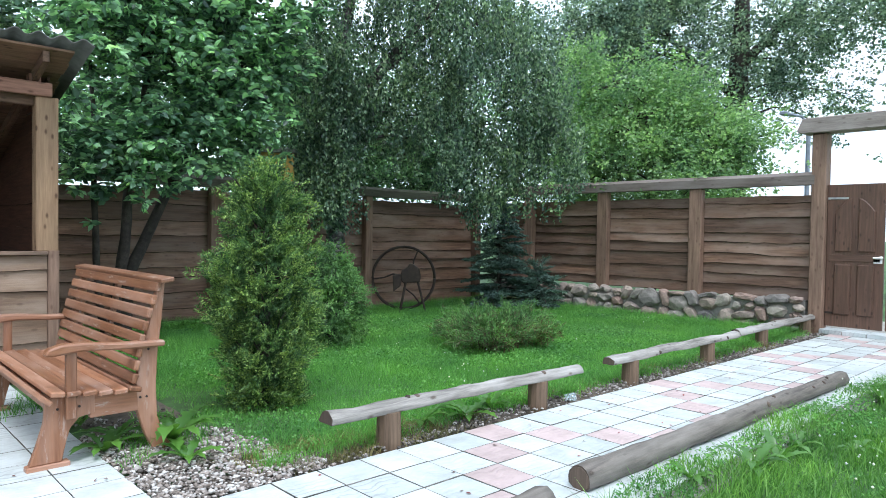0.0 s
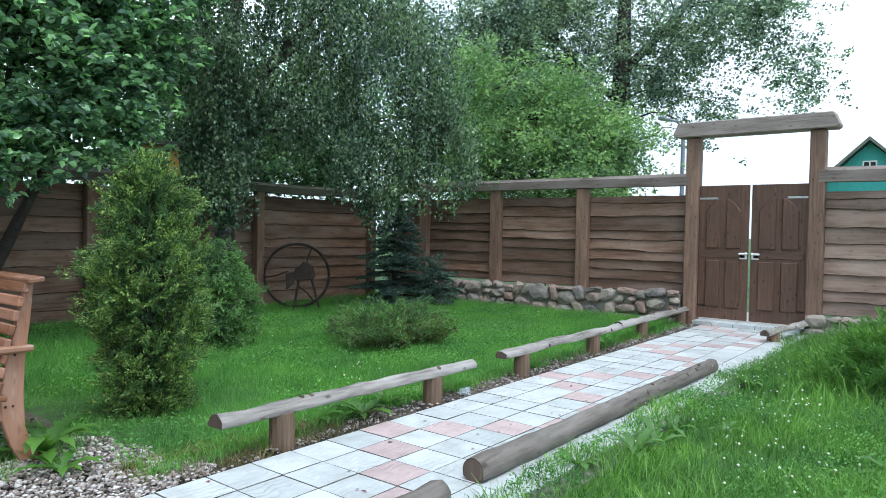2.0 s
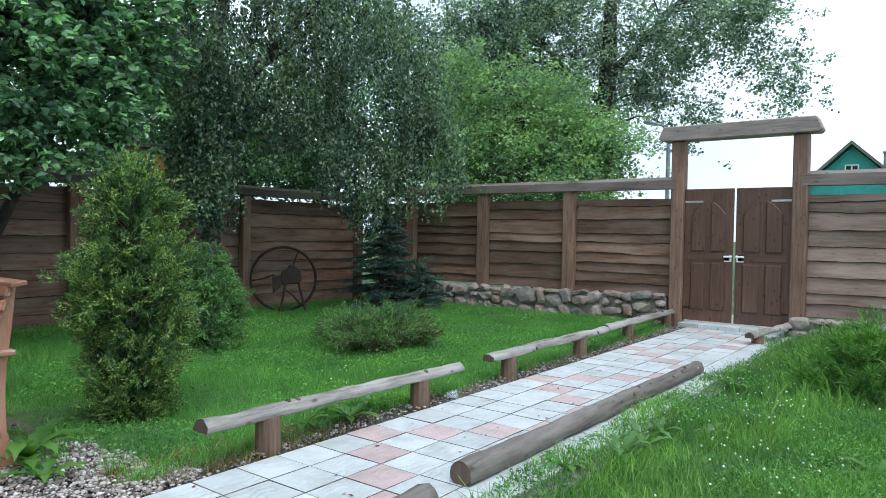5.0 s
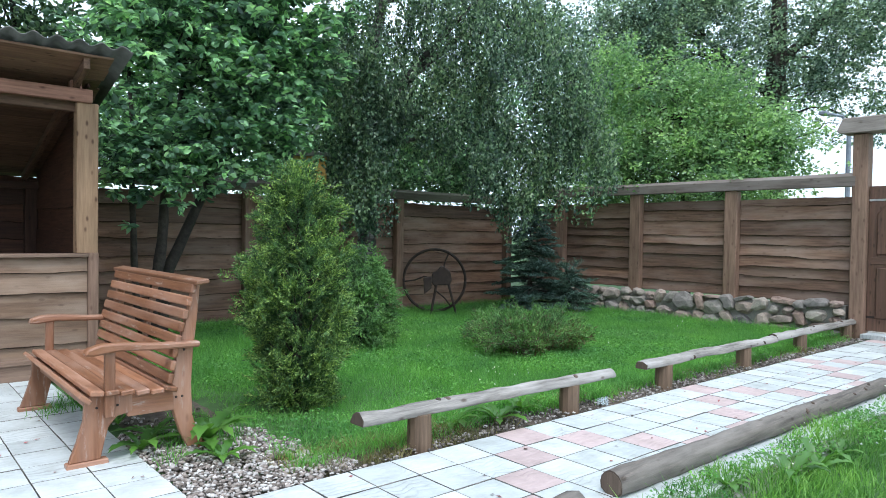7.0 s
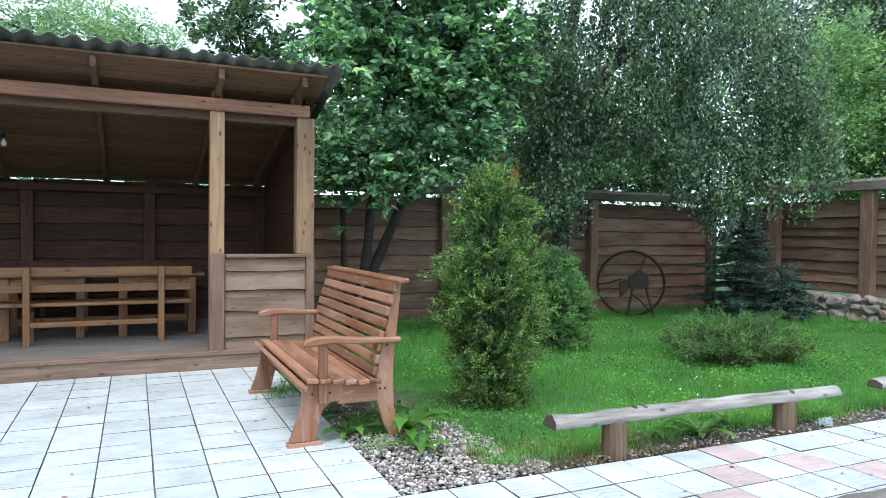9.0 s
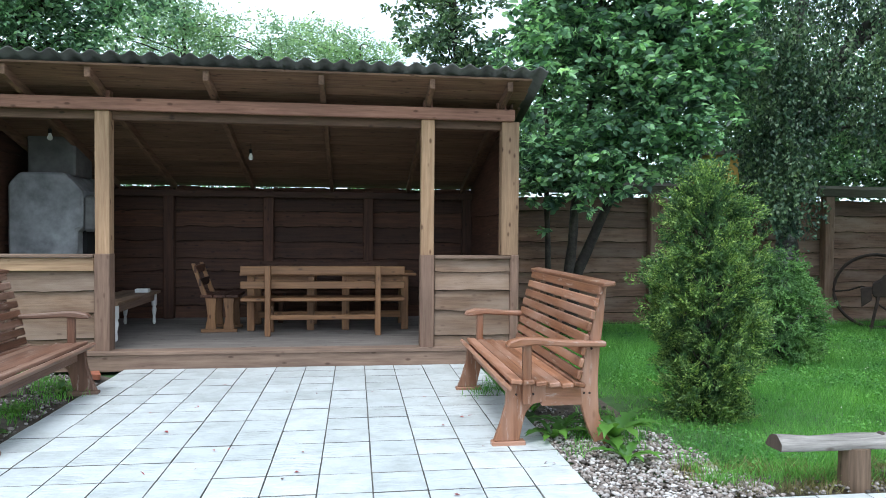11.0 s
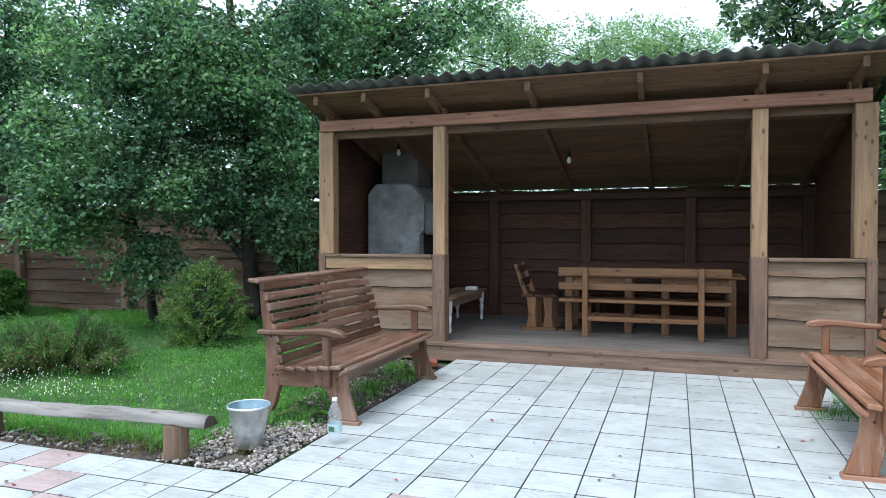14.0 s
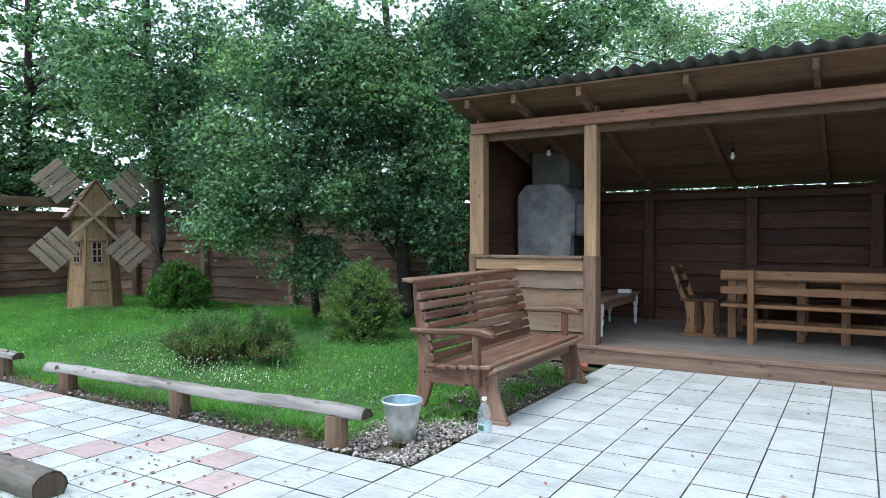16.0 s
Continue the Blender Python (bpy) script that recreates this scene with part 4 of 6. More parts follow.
garden_bench(pose(0.94, 5.19, 0, 0, 0, -90) @ Matrix.Diagonal((1, 0.965, 1.025, 1)), BENCHR, "orange-brown slatted wooden garden bench with curved arms on the paving")
garden_bench(pose(-2.22, 5.3, 0, 0, 0, 90) @ Matrix.Diagonal((1.035, 1.05, 1, 1)), BENCHL, "dark brown slatted wooden garden bench with curved arms by the shelter")


# ---- bucket, bottle, brick ----
def bucket():
    root = thing("metal_bucket", pose(-2.655, 3.80, 0.0), "galvanised metal bucket standing on pebbles", "bucket")
    part("pail", lathe([(0.0, 0.012), (0.078, 0.012), (0.08, 0.0), (0.085, 0.0), (0.098, 0.085), (0.1, 0.088), (0.101, 0.095), (0.134, 0.258), (0.142, 0.262), (0.143, 0.272), (0.139, 0.279), (0.134, 0.274)], 32), ZINC, root, smooth=True)
    part("inner_wall", lathe([(0.1335, 0.2735), (0.083, 0.02), (0.0, 0.02)], 32), SKYZINC, root, "inner wall with bluish skylight put into its colour", smooth=True)
    part("water", lathe([(0.0, 0.11), (0.098, 0.11)], 32), WATER, root)
    pts = [(0.142 * math.cos(a), 0.142 * math.sin(a), 0.262 - 0.03 * math.sin(a)) for a in [math.pi * i / 12 for i in range(13)]]
    part("bail_handle", tube(pts, [0.004] * 13, 6), ZINC, root)


bucket()


def bottle():
    root = thing("plastic_bottle", pose(-2.15, 4.04, 0.002) @ Matrix.Diagonal((1.1, 1.1, 0.92, 1)), "clear plastic water bottle with a pale label", "bottle")
    part("body", lathe([(0.0, 0.004), (0.035, 0.0), (0.043, 0.02), (0.041, 0.06), (0.043, 0.075), (0.043, 0.15), (0.04, 0.16), (0.044, 0.18), (0.04, 0.23), (0.024, 0.275), (0.014, 0.29), (0.014, 0.31)], 24), CLEAR, root, smooth=True)
    part("cap", lathe([(0.0, 0.328), (0.016, 0.328), (0.017, 0.308), (0.0, 0.308)], 16), WHITE, root)
    part("label", lathe([(0.0445, 0.082), (0.0445, 0.146)], 24), plain("pale_blue_label", (0.42, 0.56, 0.58), 0.4, speck=0.15, scale=40), root, "pale blue paper label")
    part("label_mark", cuboid(-0.018, -0.0475, 0.095, 0.018, -0.044, 0.132, 0.001), plain("green_print", (0.05, 0.14, 0.06), 0.5), root)


bottle()
cup = thing("plastic_cup", pose(4.63, 3.42, 0.03, 80, 0, 35), "clear plastic cup lying at the path edge", "cup")
part("cup_wall", lathe([(0.0, 0.0), (0.026, 0.0), (0.037, 0.09), (0.039, 0.09), (0.028, -0.002), (0.0, -0.002)], 16), CLEAR, cup, smooth=True)
br = thing("loose_brick", pose(-2.5, 6.75, 0.03, 8, 4, 25), "broken red brick lying on the soil", "brick")
part("brick_body", cuboid(-0.11, -0.055, -0.032, 0.11, 0.055, 0.032, 0.008), BRICKC, br)


# ---- iron wheel ----
def iron_wheel():
    root = thing("iron_wheel", pose(7.98, 9.56, 0.55, 0, 0, -39.8), "old rusty iron machine with a large spoked flywheel by the fence", "machine")
    r = 0.565
    ring = [(r * math.cos(a), 0, r * math.sin(a)) for a in [2 * math.pi * i / 40 for i in range(41)]]
    part("rim", tube(ring, [0.025] * 41, 8), IRON, root, smooth=True)
    for i in range(3):
        a = 2 * math.pi * i / 3 + 0.6
        pts = [(0.08 * math.cos(a), 0, 0.08 * math.sin(a)), (0.2 * math.cos(a + 0.1), -0.02, 0.2 * math.sin(a + 0.1)), (0.36 * math.cos(a + 0.45), -0.02, 0.36 * math.sin(a + 0.45)), (r * math.cos(a + 0.5), 0, r * math.sin(a + 0.5))]
        part("spoke", tube(pts, [0.015] * 4, 6), IRON, root)
    hub = lathe([(0.0, -0.1), (0.045, -0.1), (0.05, 0.1), (0.0, 0.1)], 14)
    bmesh.ops.rotate(hub, verts=hub.verts, matrix=Matrix.Rotation(math.pi / 2, 3, "X"))
    part("hub", hub, IRON, root)
    part("gear_case", prism([(-0.06, 0.0), (-0.04, 0.14), (0.06, 0.2), (0.1, 0.27), (0.17, 0.26), (0.28, 0.18), (0.31, 0.03), (0.28, -0.06), (-0.02, -0.07)], 1, -0.34, -0.12, 0.015), IRON, root)
    part("chute", prism([(-0.2, 0.06), (-0.05, 0.08), (-0.05, -0.12), (-0.18, -0.23)], 1, -0.36, -0.16, 0.01), IRON, root)
    for x0, x1 in ((0.04, -0.06), (0.25, 0.4)):
        for y0, y1 in ((-0.32, -0.4), (-0.14, -0.06)):
            part("leg", tube([(x0, y0, -0.04), (x1, y1, -0.6)], [0.022, 0.018], 6), IRON, root)


iron_wheel()


# ---- ornamental windmill ----
def windmill():
    root = thing("garden_windmill", pose(-13.24, 8.08, -0.06, 0, 0, 66), "ornamental wooden garden windmill with four slatted sails", "windmill")
    n = 6
    def ringp(r, z, k):
        a = math.pi / n + 2 * math.pi * k / n - math.pi / 2 - math.pi / n * 2
        return (r * math.cos(a), r * math.sin(a), z)
    for k in range(n):
        bm = bmesh.new()
        b0, b1, t1, t0 = ringp(0.52, 0, k), ringp(0.52, 0, k + 1), ringp(0.36, 1.84, k + 1), ringp(0.36, 1.84, k)
        inner = [Vector(p) * 0.93 for p in (b0, b1, t1, t0)]
        inner[0].z, inner[1].z, inner[2].z, inner[3].z = 0, 0, 1.84, 1.84
        vs = [bm.verts.new(p) for p in (b0, b1, t1, t0)] + [bm.verts.new(p) for p in inner]
        for f in ((0, 1, 2, 3), (7, 6, 5, 4), (0, 4, 5, 1), (1, 5, 6, 2), (2, 6, 7, 3), (3, 7, 4, 0)):
            bm.faces.new([vs[i] for i in f])
        part("tower_side", bm, MILLW[2], root)
    # the front face looks along -y; the door, window and sails stand on it
    yb, yt = -0.45, -0.312
    def fy(z):
        return yb + (yt - yb) * z / 1.84
    def plate(name, x0, x1, z0, z1, d, m, parent=root):
        o = [(fy(z0) - d, z0), (fy(z1) - d, z1), (fy(z1) + 0.01, z1), (fy(z0) + 0.01, z0)]
        return part(name, prism(o, 0, x0, x1, 0.003), m, parent)
    door = plate("door", -0.17, 0.17, 0.05, 0.44, 0.02, MILLW[2])
    for z in (0.08, 0.4):
        plate("ledge", -0.15, 0.15, z - 0.014, z + 0.014, 0.034, MILLW[0], door)
    plate("balcony", -0.12, 0.12, 0.56, 0.6, 0.07, MILLW[0])
    for turn in (0, -60, 60):
        m = Matrix.Rotation(radians(turn), 4, "Z")
        win = plate("window", -0.085, 0.085, 0.93, 1.33, 0.012, SOOT)
        win.matrix_local = m
        for x in (-0.085, 0.0, 0.085):
            plate("glazing_bar", x - 0.014, x + 0.014, 0.92, 1.34, 0.024, SAILW[2], win)
        for z in (0.93, 1.06, 1.2, 1.33):
            plate("glazing_bar", -0.095, 0.095, z - 0.012, z + 0.012, 0.026, SAILW[0], win)
        sillboard = plate("window_hood", -0.15, 0.15, 1.36, 1.4, 0.06, MILLW[0])
        sillboard.matrix_local = m
    for k in range(n):
        strip = part("corner_strip", prism([(fy(0) - 0.012, 0.0), (fy(1.82) - 0.012, 1.82), (fy(1.82) + 0.02, 1.82), (fy(0) + 0.02, 0.0)], 0, -0.02, 0.02, 0.002), MILLW[2], root)
        strip.matrix_local = Matrix.Rotation(math.pi / n + 2 * math.pi * k / n, 4, "Z") @ Matrix.Diagonal((1, 1.154, 1, 1))
    # gabled roof with lower eaves and shingled slopes
    g = [(-0.46, 1.84), (0.46, 1.84), (0.3, 2.08), (0.0, 2.52), (-0.3, 2.08)]
    part("gable", prism(g, 1, -0.36, 0.42, 0.004), MILLW[2], root)
    for s in (-1, 1):
        for k in range(5):
            u0, u1 = k / 5, (k + 1) / 5 + 0.03
            p0 = (s * (0.50 - 0.48 * u0), 1.80 + 0.73 * u0)
            p1 = (s * (0.50 - 0.48 * u1), 1.80 + 0.73 * u1)
            part("roof_board", prism([p0, p1, (p1[0] + s * 0.012, p1[1] + 0.012), (p0[0] + s * 0.035, p0[1] + 0.03)], 1, -0.4, 0.46, 0), GREYW[1], root)
    hub = (-0.06, -0.5, 1.83)
    for k in range(4):
        a = math.pi / 4 + k * math.pi / 2 + 0.04
        sail = part("sail_arm", cuboid(-0.03, -0.02, 0.0, 0.03, 0.02, 1.22, 0.004), SAILW[2], root)
        sail.matrix_local = Matrix.Translation(hub) @ Matrix.Rotation(a, 4, "Y")
        for i in range(4):
            part("slat", cuboid(-0.31, -0.045, 0.6 + i * 0.165, 0.31, -0.022, 0.745 + i * 0.165, 0.004), SAILW[0], sail)
    part("axle", tube([(-0.06, -0.54, 1.83), (-0.06, -0.3, 1.83)], [0.05, 0.05], 10), MILLW[1], root)


windmill()


# ---- beyond the fences ----
def far_house():
    root = thing("village_house", pose(36.0, 3.45, 0, 0, 0, 90), "teal boarded village house with a grey gabled roof", "house")
    part("wall", cuboid(-3.2, -4.0, -0.1, 3.2, 4.0, 3.3, 0.0), TEAL, root)
    part("gable", prism([(-2.0, 3.301), (2.0, 3.301), (0, 5.25)], 1, 3.6, 4.0, 0), TEAL, root)
    for i in range(24):
        x = -1.9 + i * 0.165
        part("gable_batten", cuboid(x, 4.0, 3.31, x + 0.03, 4.02, 5.2 - abs(x) * 0.98, 0), TEAL, root)
    for s in (-1, 1):
        o = [(s * 0.0, 5.45), (s * 2.6, 2.95), (s * 2.6, 2.82), (s * 0.0, 5.3)]
        part("roof", prism(o, 1, -4.3, 4.35, 0), ROOFG, root)
    w = part("window", cuboid(-0.25, 4.0, 3.85, 0.25, 4.03, 4.5, 0), WHITE, root)
    for a, b in ((-0.2, -0.025), (0.025, 0.2)):
        for c, d in ((3.9, 4.15), (4.2, 4.45)):
            part("pane", cuboid(a, 4.031, c, b, 4.036, d, 0), GLASSD, w)
    part("chimney", lathe([(0.0, 3.9), (0.13, 3.9), (0.13, 5.25), (0.17, 5.26), (0.17, 5.34), (0.0, 5.36)], 14), GREYP, root, "slim grey metal chimney pipe").location = (-0.95, 0.6, 0)


far_house()


def ochre_shed():
    root = thing("ochre_shed", pose(6.1, 11.05, 0, 0, 0, -30), "small ochre shed glimpsed between the trees", "shed")
    part("wall", cuboid(-0.35, -0.3, -0.1, 0.4, 2.0, 2.74, 0.01), YELLOW, root)
    part("roof", prism([(-0.45, 2.74), (0.5, 2.74), (0.5, 2.8), (-0.45, 2.86)], 1, -0.35, 2.1, 0.005), ROOFG, root)


ochre_shed()


def lamp_post():
    root = thing("street_lamp", pose(16.1, 5.5, 0), "slim grey street lamp post behind the gate", "street lamp")
    part("pole", tube([(0, 0, -0.1), (0, 0, 2), (0, 0, 3.9)], [0.055, 0.05, 0.045], 10), GREYP, root)
    part("arm", tube([(0, 0, 3.88), (-0.15, 0.1, 4.05), (-0.45, 0.3, 4.1)], [0.03] * 3, 8), GREYP, root)
    part("head", cuboid(-0.62, 0.24, 4.05, -0.35, 0.4, 4.13, 0.02), GREYP, root)


lamp_post()


# ---- trees: crowns as (x, y, z, half width, half height, clumps) ----
# unseen topmost blobs close the canopies; the cherry's pair is thickened to add shade
CHERRY = [(3.3, 8.4, 3.7, 1.3, 1.05, 110), (2.6, 8.4, 2.6, 0.5, 0.5, 40), (3.7, 8.2, 2.75, 0.65, 0.5, 40), (4.3, 8.3, 4.0, 0.85, 0.9, 60), (2.45, 8.4, 2.05, 0.2, 0.2, 9), (3.0, 8.3, 2.3, 0.4, 0.2, 15), (3.3, 8.5, 5.5, 1.9, 1.14, 100), (3.4, 7.6, 5.6, 1.5, 0.8, 60), (2.5, 9.1, 4.1, 0.49, 0.9, 30)]
BIRCH = [(5.8, 9.1, 4.0, 0.85, 1.88, 80), (5.9, 8.9, 2.3, 0.42, 0.9, 44), (6.1, 8.9, 3.4, 0.5, 0.8, 30), (7.3, 8.8, 4.4, 1.49, 1.69, 110), (7.9, 7.5, 3.8, 1.33, 1.62, 95), (7.9, 7.5, 2.4, 0.76, 0.76, 34), (8.6, 6.9, 2.8, 0.67, 1.05, 36), (7.6, 8.3, 2.9, 0.88, 0.59, 26), (7.3, 8.5, 6.4, 3.31, 1.30, 90)]
BACK = [(9.2, 11.6, 2.9, 1.5, 0.5, 40), (7.6, 12.4, 2.8, 1.0, 0.5, 26), (9.8, 12.0, 3.7, 2.30, 0.95, 40), (11.0, 10.2, 3.9, 2.09, 1.18, 36), (7.0, 12.7, 4.0, 1.64, 1.14, 36), (4.5, 12.7, 3.5, 1.29, 1.29, 30), (8.0, 13.3, 4.3, 2.70, 1.76, 50), (4.5, 12.4, 2.7, 1.3, 0.6, 44), (3.3, 12.0, 2.9, 1.0, 0.7, 34), (6.2, 12.4, 2.55, 1.0, 0.5, 30), (8.3, 11.7, 2.5, 1.2, 0.35, 26), (10.2, 11.5, 2.6, 0.9, 0.5, 24)]
# the wide blob at z 9.9 is unseen, left in for its shade
POPLAR = [(15.0, 10.6, 4.4, 1.3, 1.0, 36), (14.3, 12.2, 6.6, 1.8, 1.6, 50), (16.2, 9.6, 4.2, 1.4, 0.9, 34), (17.2, 9.4, 5.4, 1.6, 1.2, 46), (16.6, 10.6, 7.6, 1.8, 1.3, 50), (17.8, 9.2, 8.2, 1.6, 1.2, 40), (18.6, 7.2, 6.0, 1.3, 0.9, 26), (19.4, 4.8, 7.9, 1.2, 0.9, 24), (18.4, 7.8, 7.3, 2.27, 1.74, 75), (17.3, 10.1, 7.1, 2.09, 1.57, 70), (19.2, 5.5, 7.1, 1.92, 1.22, 50), (19.6, 4.1, 6.6, 0.96, 1.22, 22), (19.6, 3.9, 5.2, 0.7, 0.44, 7), (19.0, 6.3, 5.8, 1.92, 0.87, 32), (19.1, 6.0, 4.6, 1.05, 0.44, 10), (15.9, 10.3, 6.1, 1.33, 1.49, 42), (18.2, 8.2, 5.1, 1.22, 0.87, 22), (18.6, 7.4, 9.9, 6.1, 2.09, 20), (17.9, 8.9, 6.3, 1.39, 1.05, 32), (16.4, 11.3, 6.2, 1.5, 1.2, 46), (15.8, 11.6, 4.9, 1.4, 1.0, 40)]
MAPLE = [(12.3, 8.3, 2.25, 1.6, 0.45, 50), (12.4, 6.2, 2.3, 0.7, 0.35, 24), (13.0, 7.6, 3.7, 1.7, 0.9, 46), (13.1, 6.2, 3.1, 1.0, 0.6, 34), (12.4, 8.6, 4.4, 0.6, 1.0, 22), (13.4, 5.75, 3.25, 0.4, 0.25, 9), (12.6, 8.1, 2.9, 1.8, 0.5, 44), (12.8, 6.9, 4.2, 0.5, 0.4, 9), (12.7, 9.3, 3.4, 0.8, 0.8, 22), (13.0, 7.8, 4.8, 0.4, 0.35, 7), (13.2, 6.6, 3.9, 0.4, 0.3, 6)]
APPLE = [(-5.7, 10.3, 3.0, 0.5, 0.9, 26), (-6.2, 9.7, 2.2, 0.45, 0.5, 18), (-7.3, 8.2, 4.0, 1.63, 1.34, 110), (-7.9, 7.3, 2.4, 0.94, 1.04, 60), (-6.2, 9.1, 3.2, 0.96, 1.34, 80), (-5.8, 9.1, 1.5, 0.42, 0.47, 16), (-6.8, 8.6, 2.0, 1.05, 0.67, 44), (-7.4, 8.2, 1.0, 0.53, 0.58, 20), (-5.7, 10.1, 4.7, 0.91, 0.91, 45), (-7.0, 8.9, 6.4, 2.56, 1.28, 40), (-8.1, 7.2, 1.6, 0.66, 0.38, 18), (-6.7, 8.7, 3.4, 1.15, 1.44, 60)]
PLUM = [(-11.8, 8.4, 4.6, 1.77, 1.90, 80), (-10.9, 8.8, 2.6, 0.7, 0.8, 26), (-12.1, 8.0, 7.0, 2.28, 1.26, 40), (-11.4, 9.5, 4.8, 1.03, 1.55, 34)]
WOODS_WEST = [(-15.4, 11.6, 2.9, 1.6, 0.8, 40), (-12.6, 11.8, 3.0, 1.5, 0.8, 40), (-18.8, 8.2, 2.7, 1.4, 0.9, 36), (-13.2, 11.9, 4.6, 1.5, 1.2, 30), (-19.0, 9.0, 2.9, 1.8, 0.7, 40), (-19.4, 6.4, 3.0, 1.6, 0.9, 34), (-18.5, 7.6, 4.4, 1.8, 1.5, 46), (-18.0, 10.5, 5.4, 1.8, 1.8, 46), (-15.6, 10.8, 5.0, 1.4, 1.6, 36), (-16.8, 8.8, 5.0, 1.99, 2.32, 60), (-17.6, 9.6, 3.0, 1.92, 0.78, 56), (-14.2, 11.1, 2.9, 1.88, 0.94, 64), (-16.9, 8.7, 7.8, 2.48, 1.66, 34), (-9.9, 13.9, 3.0, 2.96, 0.89, 44), (-8.8, 13.6, 4.6, 2.4, 1.4, 60), (-6.9, 13.0, 3.3, 1.5, 1.1, 36)]
WOODS_NORTH = [(-4.2, 17.5, 6.4, 1.33, 0.71, 46), (-2.3, 17.9, 5.9, 2.20, 0.44, 44), (-0.9, 18.0, 6.2, 0.78, 0.55, 20), (0.2, 18.0, 5.8, 0.86, 0.44, 18), (-5.0, 16.3, 5.4, 1.78, 0.59, 30)]
ASH = [(-5.1, 12.5, 5.3, 1.53, 0.94, 60), (-5.9, 11.4, 4.9, 1.34, 1.12, 50), (-5.7, 11.7, 6.7, 2.83, 1.13, 26), (-4.2, 13.9, 6.0, 0.88, 0.57, 16)]
ELDER = [(1.5, 11.9, 4.9, 0.94, 0.73, 40), (2.4, 11.3, 4.1, 0.56, 0.71, 30), (1.8, 11.9, 6.3, 1.67, 0.94, 34), (0.8, 12.2, 5.2, 0.65, 0.6, 26), (1.7, 11.8, 4.5, 0.9, 0.8, 40)]

def clump_centres(blobs, rng, thr):
    out = []
    for x, y, z, rh, rv, n in blobs:
        k = 0
        while k < n:
            d = rng.normal(size=3)
            d /= np.linalg.norm(d)
            q = d * rng.uniform(0.05, 1.0) ** 0.42
            p = np.array((x + q[0] * rh, y + q[1] * rh * 0.85, z + q[2] * rv))
            k += 1
            if noise.noise(Vector(p) * 0.95) > thr:
                out.append(p)
    return np.array(out)


def crown(name, centres, per, spread, size, material, rng, parent, up=1.2, droop=0.4, hang=0.0, rosette=False):
    """Clumps of single leaves; hang lets each clump trail down as a strand."""
    n = len(centres) * per
    if not hang:
        # twig ends: each clump breaks up into small tufts
        sub = max(2, per // 13)
        per //= sub
        wide = rng.normal(size=(len(centres) * sub, 3)) * spread
        wide[:, 2] *= 0.75
        centres = np.repeat(centres, sub, 0) + wide
        spread = size[0] * (0.75 if size[0] > 0.105 else 1.2)
        n = len(centres) * per
    c = np.repeat(centres, per, 0)
    sc = np.repeat(rng.uniform(0.6, 1.25, (len(centres), 1)), per, 0)
    off = rng.normal(size=(n, 3)) * spread * sc
    off[:, 2] *= 0.6
    if hang:
        u = rng.uniform(0, 1, n)
        side = np.repeat(rng.normal(size=(len(centres), 3)) * 0.5, per, 0)
        strand = rng.integers(0, 5, n)
        ang = strand * 1.256 + np.repeat(rng.uniform(0, 6, len(centres)), per)
        off = rng.normal(size=(n, 3)) * 0.035
        off[:, 0] += np.cos(ang) * 0.2 * sc[:, 0] + side[:, 0] * 0.1 * u
        off[:, 1] += np.sin(ang) * 0.2 * sc[:, 0] + side[:, 1] * 0.1 * u
        off[:, 2] += hang * sc[:, 0] * (0.5 - u) * (0.75 + 0.1 * strand)
    ax = rng.normal(size=(n, 3))
    ax[:, 2] = ax[:, 2] * 0.4 - droop - (1.2 if hang else 0)
    if rosette:
        # leaves spread from each twig end like the spokes of a half-open umbrella
        ax[:, 2] = rng.uniform(-0.75, 0.3, n)
        ax /= np.linalg.norm(ax, axis=1, keepdims=True)
        off = off * 0.35 + ax * size[0] * 0.62
    return leaves(name, c + off, ax, size[0], size[1], material, rng, parent, up=up, broad=size[0] > 0.105)


def limb(bm, a, b, r0, r1, rng, sag=0.12, k=6, sides=7):
    a, b = Vector(a), Vector(b)
    ln = (b - a).length
    w = Vector(rng.normal(size=3)) * ln * 0.06
    pts = [a.lerp(b, i / k) + Vector((0, 0, sag * ln * math.sin(math.pi * i / k))) + w * math.sin(math.pi * i / k * 1.6) for i in range(k + 1)]
    tube(pts, [r0 + (r1 - r0) * i / k for i in range(k + 1)], sides, into=bm, wob=0.15)


